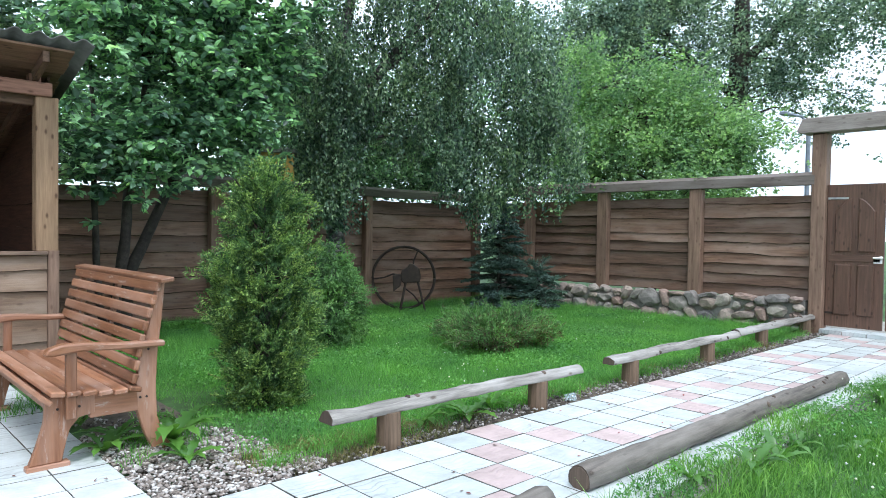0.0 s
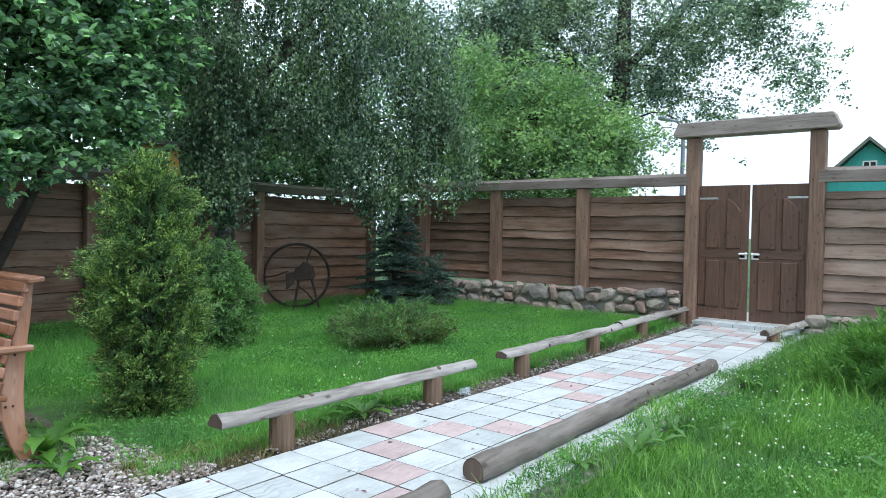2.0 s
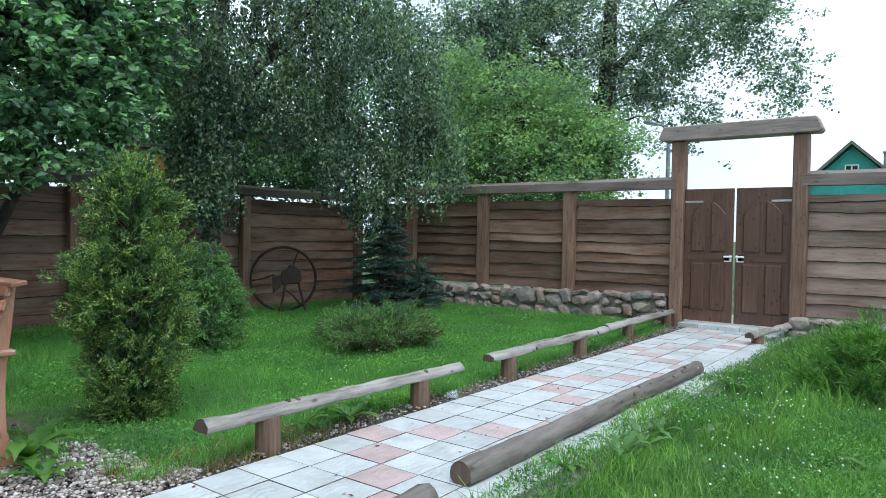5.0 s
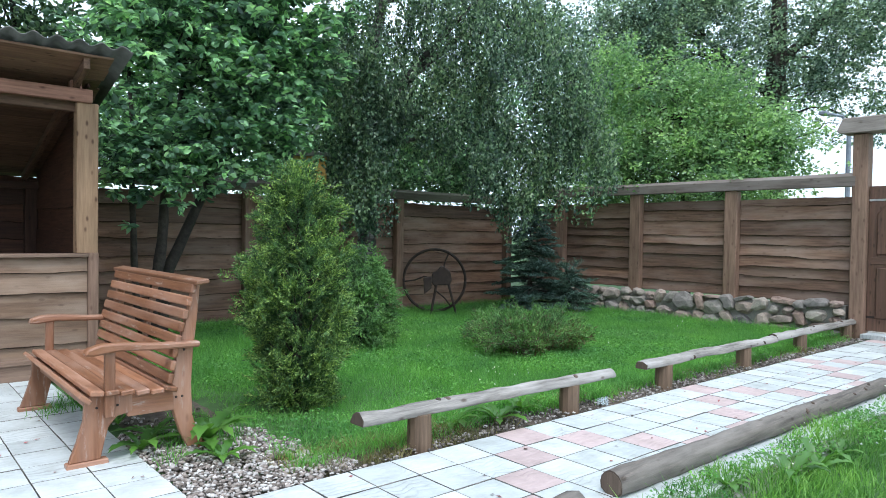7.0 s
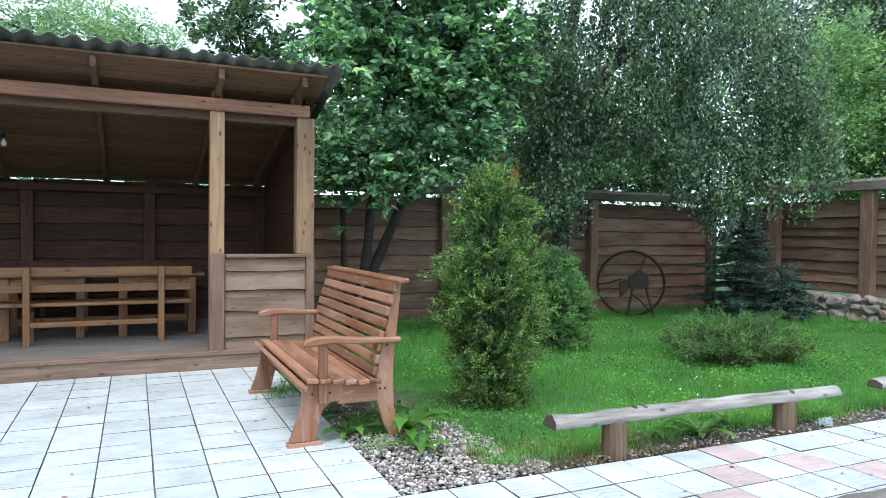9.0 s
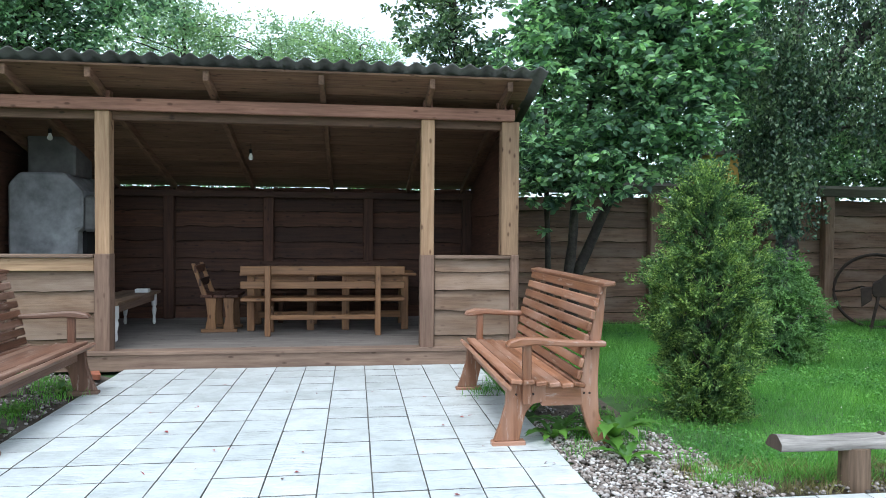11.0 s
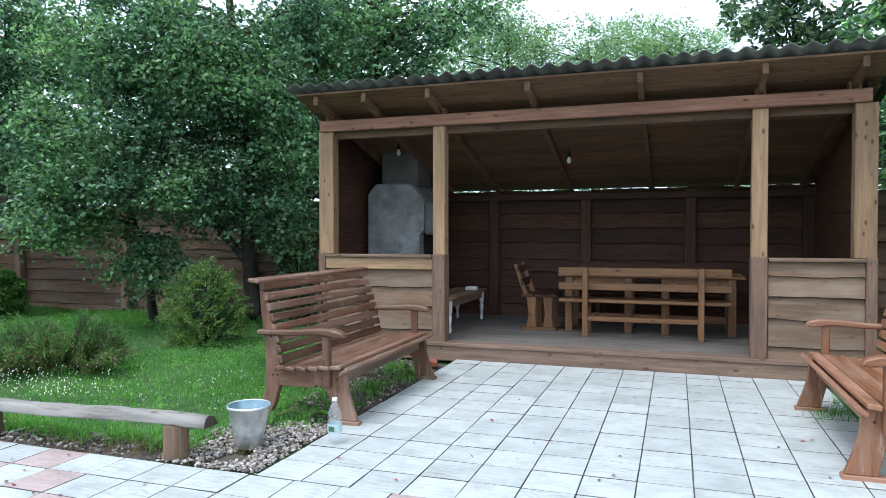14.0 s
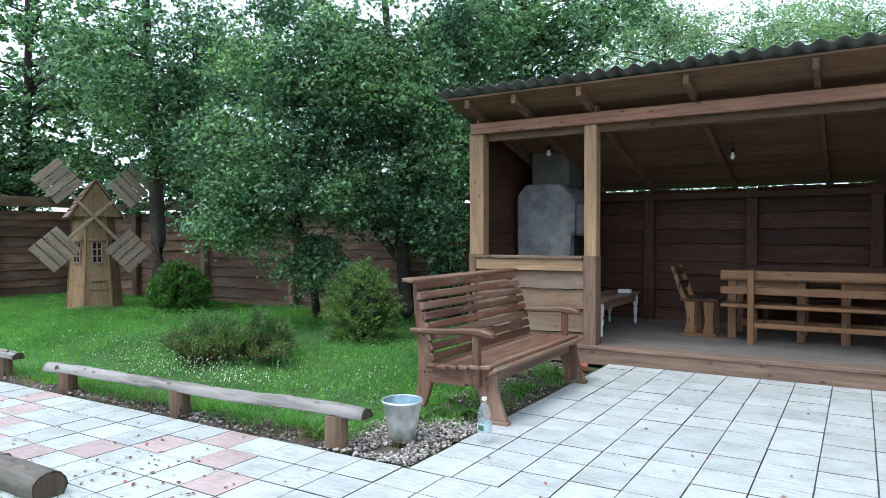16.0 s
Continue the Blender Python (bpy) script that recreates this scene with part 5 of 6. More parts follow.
def tree(name, label, stems, blobs, leaf, per, spread, size, seed, bark=None, thr=-0.25, twigs=40, hang=0.0, reach=2.6, droop=0.4, clear=0.0, rosette=False):
    """stems: polylines of (x, y, z, radius). Limbs run from the stems to the nearest clumps."""
    rng = np.random.default_rng(seed)
    base = stems[0][0]
    o = np.array(base[:3])
    root = thing(name, pose(*base[:3]), label, "tree")
    nodes = []
    for s in stems:
        pts = []
        for (a, b) in zip(s, s[1:]):
            for i in range(4):
                u = i / 4
                q = [a[k] + (b[k] - a[k]) * u for k in range(4)]
                pts.append(q)
        pts.append(list(s[-1]))
        pts = [(x - o[0] + 0.04 * noise.noise((z, seed, 1)), y - o[1] + 0.04 * noise.noise((z, seed, 4)), z - o[2], r) for x, y, z, r in pts]
        part("trunk", tube([p[:3] for p in pts], [p[3] for p in pts], 10, wob=0.2, seed=seed), bark or BARK, root, smooth=True)
        nodes += [p for p in pts if p[2] > 0.9]
    cen = clump_centres(blobs, rng, thr) - o
    na = np.array([p[:3] for p in nodes])
    if clear:
        # the inside of the crown is bare round the stems
        cen = cen[[np.min(np.linalg.norm(na - c, axis=1)) > clear for c in cen]]
    for i in rng.permutation(len(cen))[:twigs]:
        c = cen[i]
        d = np.linalg.norm(na - c, axis=1) + 0.8 * np.maximum(0, na[:, 2] - c[2])
        j = int(np.argmin(d))
        if np.linalg.norm(na[j] - c) < reach:
            bm = bmesh.new()
            limb(bm, na[j], c, min(0.035, nodes[j][3] * 0.5), 0.006, rng)
            part("limb", bm, bark or BARK, root, smooth=True)
    crown("crown", cen, per, spread, size, leaf, rng, root, hang=hang, droop=droop, rosette=rosette)
    return root


def grove(name, label, stems, blobs, *a, **k):
    """Several single trees: each stem carries the crown parts that stand nearest to it."""
    seed = a[4]
    for i, s in enumerate(stems):
        mine = [b for b in blobs if min(range(len(stems)), key=lambda j: math.hypot(stems[j][-1][0] - b[0], stems[j][-1][1] - b[1])) == i]
        if mine:
            tree(name, label, [s], mine, *a[:4], seed + 100 * i, **k)


tree("cherry_tree", "multi-stemmed cherry tree with large glossy dark leaves beside the shelter",
     [[(2.85, 9.05, -0.05, 0.085), (2.9, 8.95, 1.0, 0.07), (2.95, 8.9, 1.95, 0.055), (3.1, 8.6, 3.4, 0.04), (3.2, 8.6, 5.2, 0.015)],
      [(2.93, 9.03, -0.05, 0.085), (3.0, 8.93, 0.9, 0.075), (3.38, 8.77, 1.88, 0.06), (3.9, 8.4, 3.2, 0.04), (4.3, 8.3, 4.6, 0.015)],
      [(2.75, 9.1, -0.05, 0.05), (2.6, 9.0, 1.0, 0.04), (2.5, 8.8, 2.4, 0.03), (2.5, 8.9, 4.0, 0.012)]],
     CHERRY, L_CHERRY, 84, 0.22, (0.115, 0.066), 11, thr=-0.35, twigs=90, rosette=True)
tree("birch_tree", "weeping birch with dense trailing dark green foliage",
     [[(6.45, 9.45, -0.05, 0.2), (6.4, 9.42, 0.8, 0.165), (6.28, 9.4, 2.7, 0.14), (6.4, 9.3, 4.5, 0.1), (6.8, 9.1, 7.2, 0.04)],
      [(6.3, 9.4, 2.8, 0.1), (7.0, 8.9, 4.2, 0.07), (7.8, 8.2, 5.4, 0.03)],
      [(6.35, 9.4, 3.4, 0.09), (7.6, 8.5, 4.7, 0.05), (8.4, 7.4, 4.9, 0.02)]],
     BIRCH, L_BIRCH, 170, 0.2, (0.062, 0.046), 12, bark=BIRCHB, thr=-0.24, twigs=26, hang=0.85, reach=2.4)
grove("lime_tree", "dark leafy lime tree behind the back fence",
     [[(7.4, 12.6, -0.1, 0.14), (7.5, 12.6, 2.4, 0.11), (7.6, 12.9, 5.2, 0.03)],
      [(10.6, 11.6, -0.1, 0.11), (10.5, 11.5, 2.4, 0.09), (10.7, 11.2, 4.8, 0.03)],
      [(4.6, 12.8, -0.1, 0.1), (4.6, 12.7, 2.4, 0.08), (4.6, 12.7, 4.4, 0.03)]],
     BACK, L_APPLE, 130, 0.3, (0.105, 0.075), 13, thr=-0.3, reach=3.5)
tree("poplar_tree", "tall airy poplar with a dark forked trunk beyond the gate",
     [[(18.2, 8.1, -0.1, 0.34), (18.25, 8.05, 3.0, 0.29), (18.3, 8.07, 4.9, 0.26), (18.33, 8.0, 8.0, 0.17), (18.4, 7.8, 11, 0.05)],
      [(18.3, 8.07, 5.9, 0.13), (18.7, 7.2, 6.9, 0.12), (19.0, 6.3, 7.9, 0.08), (19.2, 5.2, 9.0, 0.03)],
      [(18.3, 8.05, 5.0, 0.09), (17.6, 9.6, 6.8, 0.06), (17.0, 10.6, 8.6, 0.03)]],
     POPLAR, L_POPLAR, 190, 0.4, (0.092, 0.075), 14, thr=-0.2, twigs=90, reach=4.0, clear=0.6)
grove("maple_tree", "bright green young maple behind the stone-based fence",
     [[(12.9, 7.4, -0.1, 0.1), (12.9, 7.4, 2.2, 0.08), (12.8, 7.6, 4.4, 0.03)],
      [(13.2, 6.2, -0.1, 0.07), (13.1, 6.2, 2.2, 0.05), (13.1, 6.2, 3.6, 0.02)]],
     MAPLE, L_BRIGHT, 210, 0.34, (0.082, 0.056), 15, thr=-0.35, twigs=40)
tree("apple_tree", "spreading apple tree with low grey-green foliage by the fence",
     [[(-6.35, 9.25, -0.1, 0.14), (-6.4, 9.2, 0.9, 0.115), (-6.45, 9.15, 2.4, 0.1), (-6.5, 9.1, 3.9, 0.08), (-6.7, 8.9, 6.3, 0.03)],
      [(-6.4, 9.2, 0.9, 0.07), (-6.9, 8.9, 1.7, 0.06), (-7.6, 8.3, 3.0, 0.04), (-7.9, 7.8, 3.9, 0.02)],
      [(-8.0, 8.9, -0.1, 0.07), (-7.95, 8.6, 1.2, 0.055), (-7.9, 7.9, 2.6, 0.03)]],
     APPLE, L_APPLE, 165, 0.2, (0.085, 0.058), 16, thr=-0.4, twigs=110)
tree("plum_tree", "tall leafy plum tree with a dark trunk behind the windmill",
     [[(-12.1, 8.85, -0.1, 0.19), (-12.15, 8.8, 0.7, 0.16), (-12.2, 8.75, 3.0, 0.13), (-12.25, 8.65, 5.6, 0.09), (-12.2, 8.5, 7.8, 0.03)],
      [(-12.2, 8.75, 2.6, 0.07), (-11.7, 8.8, 3.8, 0.05), (-11.3, 9.2, 5.2, 0.02)]],
     PLUM, L_APPLE, 150, 0.26, (0.1, 0.068), 17, thr=-0.35, twigs=60, reach=3.0)
grove("willow_tree", "dark leafy willow beyond the west fence",
     [[(-18.4, 9.4, -0.1, 0.2), (-18.2, 9.3, 3.0, 0.15), (-17.2, 8.9, 5.5, 0.08), (-17.0, 8.8, 8.0, 0.03)],
      [(-14.5, 11.6, -0.1, 0.12), (-14.4, 11.4, 2.0, 0.09), (-14.2, 11.1, 4.0, 0.03)],
      [(-9.9, 13.9, -0.1, 0.12), (-9.9, 13.9, 2.0, 0.09), (-9.9, 13.9, 4.0, 0.03)]],
     WOODS_WEST, L_APPLE, 90, 0.36, (0.13, 0.085), 18, thr=-0.28, twigs=60, reach=4)
grove("lilac_tree", "pale green bushy lilac behind the shelter roof",
     [[(-4.2, 17.6, -0.1, 0.14), (-4.2, 17.5, 4.5, 0.08), (-4.2, 17.5, 7.0, 0.03)],
      [(-2.0, 18.0, -0.1, 0.12), (-2.0, 18.0, 4.5, 0.08), (-2.2, 18.0, 6.3, 0.03)],
      [(0.0, 18.1, -0.1, 0.12), (0.0, 18.1, 4.5, 0.08), (0.1, 18.0, 6.2, 0.03)]],
     WOODS_NORTH, L_LILAC, 165, 0.3, (0.1, 0.05), 19, thr=-0.45, twigs=10, reach=3)
tree("ash_tree", "dark leafy ash behind the shelter and fence",
     [[(-5.3, 12.3, -0.1, 0.16), (-5.35, 12.2, 3.0, 0.12), (-5.5, 12.0, 5.5, 0.07), (-5.6, 11.9, 7.6, 0.03)]],
     ASH, L_APPLE, 95, 0.28, (0.12, 0.06), 20, thr=-0.3, twigs=50, reach=3)
# the darker birch leaf colour stands in for this crown's backlit look
tree("elder_tree", "slender elder with thin branches behind the shelter corner",
     [[(1.9, 11.8, -0.1, 0.09), (1.9, 11.8, 2.5, 0.07), (1.7, 11.9, 4.8, 0.04), (1.7, 11.9, 7.0, 0.015)],
      [(1.9, 11.8, 2.4, 0.05), (2.3, 11.4, 3.8, 0.03), (2.4, 11.3, 4.8, 0.012)]],
     ELDER, L_BIRCH, 60, 0.26, (0.11, 0.06), 22, thr=-0.2, twigs=60, reach=3)

grove("hazel_bush", "low dark hazel bush seen through the gap under the roof",
     [[(x, 11.3, -0.1, 0.05), (x, 11.3, 1.2, 0.04), (x, 11.3, 2.2, 0.015)] for x in (-3.2, -1.4, 0.4)],
     [(x, 11.3, 2.15, 0.9, 0.32, 15) for x in (-3.2, -1.4, 0.4)], L_APPLE, 60, 0.24, (0.09, 0.06), 27, thr=-0.3, twigs=10, reach=3)


# ---- conifers and shrubs ----
def profile(stops, z):
    for (z0, r0), (z1, r1) in zip(stops, stops[1:]):
        if z <= z1:
            return r0 + (r1 - r0) * (z - z0) / (z1 - z0)
    return stops[-1][1]


def column_shrub(name, label, p, stops, clumps, per, size, leaf, seed, rise=0.9, lumps=0.2, category="shrub", spray=0.085, bough=1):
    """A dense shrub of small sprays that fan outwards and up, with an uneven skin; stops: (height, radius)."""
    rng = np.random.default_rng(seed)
    root = thing(name, pose(*p), label, category)
    stem = bmesh.new()
    top = stops[-1][0]
    tube([(0, 0, -0.05), (0.01, 0, top * 0.4), (0, 0.01, top * 0.85)], [0.045, 0.035, 0.008], 8, into=stem)
    for i in range(26):
        z, a = rng.uniform(0.05, 0.75) * top, rng.uniform(0, 6.28)
        r = profile(stops, min(top, z + 0.15)) * 0.75
        limb(stem, (0, 0, z), (r * math.cos(a), r * math.sin(a), min(top * 0.97, z + 0.22)), 0.013, 0.004, rng, sag=-0.05, k=4, sides=5)
    tagged(part("stem_mass", stem, BARK, root, smooth=True), kind="stuff")
    cs, ds = [], []
    while len(cs) < clumps:
        # boughs: tufts of sprays that stand out, with hollows between them
        z = rng.uniform(0.02, 1.0) * top
        rmax = profile(stops, z)
        if rng.uniform(0, 1) > rmax / max(r for _, r in stops) + 0.12:
            continue
        a = rng.uniform(0, 6.283)
        out = np.array((math.cos(a), math.sin(a), 0))
        k = 1 + lumps * noise.noise((out[0] * 2.2 + seed, out[1] * 2.2, z * 3.4)) + 0.5 * lumps * noise.noise((out[0] * 6 + seed, out[1] * 6, z * 9))
        r = rmax * k * rng.uniform(0.25, 1.0) ** 0.33
        for j in range(rng.integers(2, 2 + bough)):
            g = rng.normal(size=3) * spray * (0.4 if j else 0.05)
            cs.append(out * (r + 0.02 * j) + np.array((0, 0, z)) + g)
            ds.append(out + np.array((0, 0, rise)) + rng.normal(size=3) * 0.35 + g * 3)
    cs, ds = np.array(cs), np.array(ds)
    ds /= np.linalg.norm(ds, axis=1, keepdims=True)
    c = np.repeat(cs, per, 0)
    d = np.repeat(ds, per, 0)
    n = len(c)
    u = rng.uniform(-0.5, 1.0, (n, 1))
    fan = rng.normal(size=(n, 3))
    flat = np.repeat(rng.normal(size=(len(cs), 3)), per, 0)
    flat -= d * np.sum(flat * d, 1, keepdims=True)
    flat /= np.linalg.norm(flat, axis=1, keepdims=True)
    s = rng.normal(size=(n, 1)) * 0.5
    c = c + d * u * spray + flat * s * spray * 0.55 + fan * 0.006
    leaves("foliage", c, d + flat * s * 1.2 + fan * 0.25, size[0], size[1], leaf, rng, root, up=0.5)
    return root


def thuja(name, label, p, stops, sprays, length, seed, rise=0.7, lumps=0.22, skin=L_THUJA, inner=L_THUJA_IN):
    """A dense conifer of flat fan-shaped sprays; the old sprays inside are darker, which also paints in the shade
    there. stops: (height, radius).
    """
    rng = np.random.default_rng(seed)
    root = thing(name, pose(*p), label, "conifer")
    top, widest = stops[-1][0], max(r for _, r in stops)
    stem = bmesh.new()
    tube([(0, 0, -0.05), (0.01, 0, top * 0.4), (0, 0.01, top * 0.85)], [0.045, 0.035, 0.008], 8, into=stem)
    for i in range(40):
        z, a = rng.uniform(0.03, 0.75) * top, rng.uniform(0, 6.28)
        r = profile(stops, min(top, z + 0.15)) * 0.7
        limb(stem, (0, 0, z), (r * math.cos(a), r * math.sin(a), min(top * 0.97, z + 0.2)), 0.013, 0.004, rng, sag=-0.05, k=4, sides=5)
    tagged(part("stem_mass", stem, BARK, root, smooth=True), kind="stuff")
    base, axis, depth, plane = [], [], [], []
    while len(base) < sprays:
        # boughs: a few sprays that lie together and stand out from their neighbours
        z = rng.uniform(0.015, 1.0) * top
        rmax = profile(stops, z)
        if rng.uniform(0, 1) > rmax / widest + 0.1:
            continue
        a = rng.uniform(0, 6.283)
        out = np.array((math.cos(a), math.sin(a), 0))
        k = 1 + lumps * noise.noise((out[0] * 2.4 + seed, out[1] * 2.4, z * 4.2)) + 0.6 * lumps * rng.normal() * 0.4
        u = rng.uniform(0.0, 1.0) ** 0.42
        heart = out * max(0.01, rmax * k * u - length * 0.45) + np.array((0, 0, z - length * 0.3 * rise))
        lean = out + np.array((0, 0, rise)) + rng.normal(size=3) * 0.4
        across = rng.normal(size=3)
        for j in range(6):
            plane.append(across + rng.normal(size=3) * 0.25)
            g = rng.normal(size=3) * length * 0.36
            base.append(heart + g)
            axis.append(lean + g * 4 + rng.normal(size=3) * 0.15)
            depth.append(u)
    base, axis, depth = base[:sprays], axis[:sprays], depth[:sprays]
    base, axis, depth = np.array(base), np.array(axis), np.array(depth)
    axis /= np.linalg.norm(axis, axis=1, keepdims=True)
    side = np.cross(axis, np.array(plane[:sprays]))
    side /= np.linalg.norm(side, axis=1, keepdims=True)
    ln = length * rng.uniform(0.6, 1.3, (sprays, 1))
    cs, ds = [], []
    for j in range(6):
        t = (j + 0.5) / 6
        cs.append(base + axis * ln * t)
        ds.append(axis + rng.normal(size=axis.shape) * 0.15)
        for sg in (-1, 1):
            twig = axis * 0.75 + side * sg * 0.7 + rng.normal(size=axis.shape) * 0.12
            for m in range(3):
                cs.append(base + axis * ln * t + twig * ln * (0.62 - 0.42 * t) * (m + 0.4) / 3 + rng.normal(size=axis.shape) * 0.004)
                ds.append(twig + rng.normal(size=axis.shape) * 0.18)
    cs, ds = np.array(cs), np.array(ds)
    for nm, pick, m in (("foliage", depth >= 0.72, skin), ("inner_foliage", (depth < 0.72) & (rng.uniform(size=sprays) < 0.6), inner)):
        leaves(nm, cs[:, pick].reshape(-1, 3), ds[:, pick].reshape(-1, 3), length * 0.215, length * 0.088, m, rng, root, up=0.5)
    return root


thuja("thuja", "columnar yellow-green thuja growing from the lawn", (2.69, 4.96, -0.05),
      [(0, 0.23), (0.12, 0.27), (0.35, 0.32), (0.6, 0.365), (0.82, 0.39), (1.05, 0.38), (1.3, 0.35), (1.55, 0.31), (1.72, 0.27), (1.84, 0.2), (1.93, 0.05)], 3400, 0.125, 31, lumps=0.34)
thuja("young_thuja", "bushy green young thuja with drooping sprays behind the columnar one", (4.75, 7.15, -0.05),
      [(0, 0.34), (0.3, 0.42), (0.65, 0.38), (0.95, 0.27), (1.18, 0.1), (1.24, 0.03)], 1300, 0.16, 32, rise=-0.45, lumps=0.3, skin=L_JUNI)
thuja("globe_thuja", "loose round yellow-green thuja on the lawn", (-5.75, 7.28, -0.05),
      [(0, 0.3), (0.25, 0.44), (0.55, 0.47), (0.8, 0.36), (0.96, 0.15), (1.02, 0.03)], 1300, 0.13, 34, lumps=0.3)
column_shrub("clipped_bush", "round clipped bright green bush on the lawn", (-11.15, 8.5, -0.15),
             [(0, 0.36), (0.3, 0.5), (0.6, 0.5), (0.85, 0.32), (1.02, 0.06)], 1000, 18, (0.055, 0.035), L_SHRUB, 33, lumps=0.08)
column_shrub("corner_shrub", "dark leafy shrub at the shelter corner", (-5.6, 9.3, -0.05),
             [(0, 0.2), (0.4, 0.3), (0.8, 0.3), (1.2, 0.1)], 240, 16, (0.08, 0.05), L_APPLE, 35, lumps=0.4)


def spruce(p, height, radius, seed):
    rng = np.random.default_rng(seed)
    root = thing("blue_spruce", pose(*p), "young blue-green spruce in the fence corner", "conifer")
    wood_bm = bmesh.new()
    tube([(0, 0, -0.05), (0, 0, height * 0.5), (0, 0, height)], [0.06, 0.035, 0.008], 8, into=wood_bm)
    cs, ds = [], []
    z = 0.12
    while z < height * 0.97:
        r = radius * (1 - z / height) ** 0.75 + 0.06
        nb = 8
        a0 = rng.uniform(0, 6.28)
        for i in range(nb):
            a = a0 + 6.283 * i / nb + rng.normal() * 0.15
            rr = r * rng.uniform(0.42, 1.15)
            zj = z + rng.normal() * 0.05
            end = np.array((math.cos(a) * rr, math.sin(a) * rr, zj - 0.1 * rr + 0.1 * rng.normal()))
            st = np.array((0, 0, zj))
            limb(wood_bm, st, end, 0.012, 0.004, rng, sag=0.08, k=4, sides=5)
            d = (end - st) / np.linalg.norm(end - st)
            side = np.array((-d[1], d[0], 0))
            for u in np.linspace(0.2, 1.0, max(4, int(rr / 0.06))):
                for s in (-1, 0, 1):
                    dirn = d + side * s * 0.9
                    b = st + (end - st) * u
                    ln = 0.26 * (1.1 - u * 0.6) * (1 if s else 0.6)
                    for k in range(15):
                        w = rng.uniform(0, 1)
                        cs.append(b + dirn * ln * w + rng.normal(size=3) * 0.012)
                        ds.append(dirn + rng.normal(size=3) * 0.5)
        z += 0.11
    part("trunk", wood_bm, BARK, root, smooth=True)
    leaves("needles", np.array(cs), np.array(ds), 0.055, 0.018, L_SPRUCE, rng, root, up=0.8)


spruce((9.95, 9.0, -0.05), 2.15, 0.76, 41)
spruce((10.35, 8.35, -0.05), 0.85, 0.6, 42)


def juniper(p, rx, ry, h, shoots, seed, dry, label):
    """A low spreading juniper: arching shoots that fan out of one base."""
    rng = np.random.default_rng(seed)
    root = thing("juniper", pose(*p), label, "shrub")
    stems = bmesh.new()
    cs, ds = [], []
    fans = [(rng.uniform(0, 6.283), rng.uniform(0.1, 1.0) ** 0.6, rng.uniform(0.5, 1.3)) for i in range(48)]
    for i in range(shoots):
        fa, fe, fh = fans[i % 48]
        a, e = fa + rng.normal() * 0.13, fe * rng.uniform(0.8, 1.12)
        b = np.array((math.cos(fa) * rx * 0.6 * fe, math.sin(fa) * ry * 0.6 * fe, 0.02)) + np.append(rng.normal(size=2) * 0.05, 0)
        tip = np.array((math.cos(a) * rx * e, math.sin(a) * ry * e, h * fh * rng.uniform(0.55, 1.1) * (1.0 - 0.35 * e)))
        mid = (b + tip) / 2 + np.array((0, 0, h * 0.12))
        if i % 4 == 0:
            tube([b, mid, tip], [0.008, 0.006, 0.002], 4, into=stems)
        for u in np.linspace(0.15, 1.0, 22):
            q = (1 - u) ** 2 * b + 2 * u * (1 - u) * mid + u * u * tip
            d = 2 * (1 - u) * (mid - b) + 2 * u * (tip - mid)
            d = d / max(1e-6, np.linalg.norm(d))
            for k in range(4):
                cs.append(q + rng.normal(size=3) * 0.025)
                ds.append(d + rng.normal(size=3) * 0.55)
    tagged(part("stem_mass", stems, L_DRY, root), kind="stuff")
    cs, ds = np.array(cs), np.array(ds)
    low = (rng.uniform(size=len(cs)) < np.clip(dry * (1.15 - cs[:, 2] / h), 0, 1))
    leaves("needles", cs[~low], ds[~low], 0.075, 0.0095, L_JUNI, rng, root, up=0.4)
    leaves("dry_needles", cs[low], ds[low], 0.07, 0.009, L_DRY, rng, root, up=0.4)


juniper((6.42, 5.75, -0.03), 1.0, 0.75, 0.5, 520, 51, 0.42, "low spreading juniper with some brown twigs on the lawn")
juniper((-6.3, 5.5, -0.03), 1.16, 0.8, 0.5, 500, 52, 0.62, "low spreading juniper turning brown inside on the lawn")


# ---- grass ----
def blades(name, label, xy, h, w, rng, material, lean=0.35, z=-0.05, fine=False):
    n = len(xy)
    a = rng.uniform(0, 6.283, n)
    dx, dy = np.cos(a) * w / 2, np.sin(a) * w / 2
    la, lm = rng.uniform(0, 6.283, n), rng.uniform(0.1, 1.0, n) * lean * h
    zz = np.array([z] * n)
    v = np.empty((n, 5, 3))
    v[:, 0] = np.stack([xy[:, 0] - dx, xy[:, 1] - dy, zz], 1)
    v[:, 1] = np.stack([xy[:, 0] + dx, xy[:, 1] + dy, zz], 1)
    mx, my = np.cos(la) * lm * 0.3, np.sin(la) * lm * 0.3
    v[:, 2] = np.stack([xy[:, 0] + dx * 0.8 + mx, xy[:, 1] + dy * 0.8 + my, zz + h * 0.6], 1)
    v[:, 3] = np.stack([xy[:, 0] - dx * 0.8 + mx, xy[:, 1] - dy * 0.8 + my, zz + h * 0.6], 1)
    v[:, 4] = np.stack([xy[:, 0] + np.cos(la) * lm, xy[:, 1] + np.sin(la) * lm, zz + h], 1)
    i = np.arange(n)[:, None] * 5
    f = np.concatenate([i + [0, 1, 2], i + [0, 2, 3], i + [3, 2, 4]])
    if not fine:
        v = v[:, [0, 1, 4]]
        f = np.arange(n)[:, None] * 3 + [0, 1, 2]
    ob = from_arrays(name, v.reshape(-1, 3), f, material)
    return tagged(ob, label, "grass", kind="stuff")


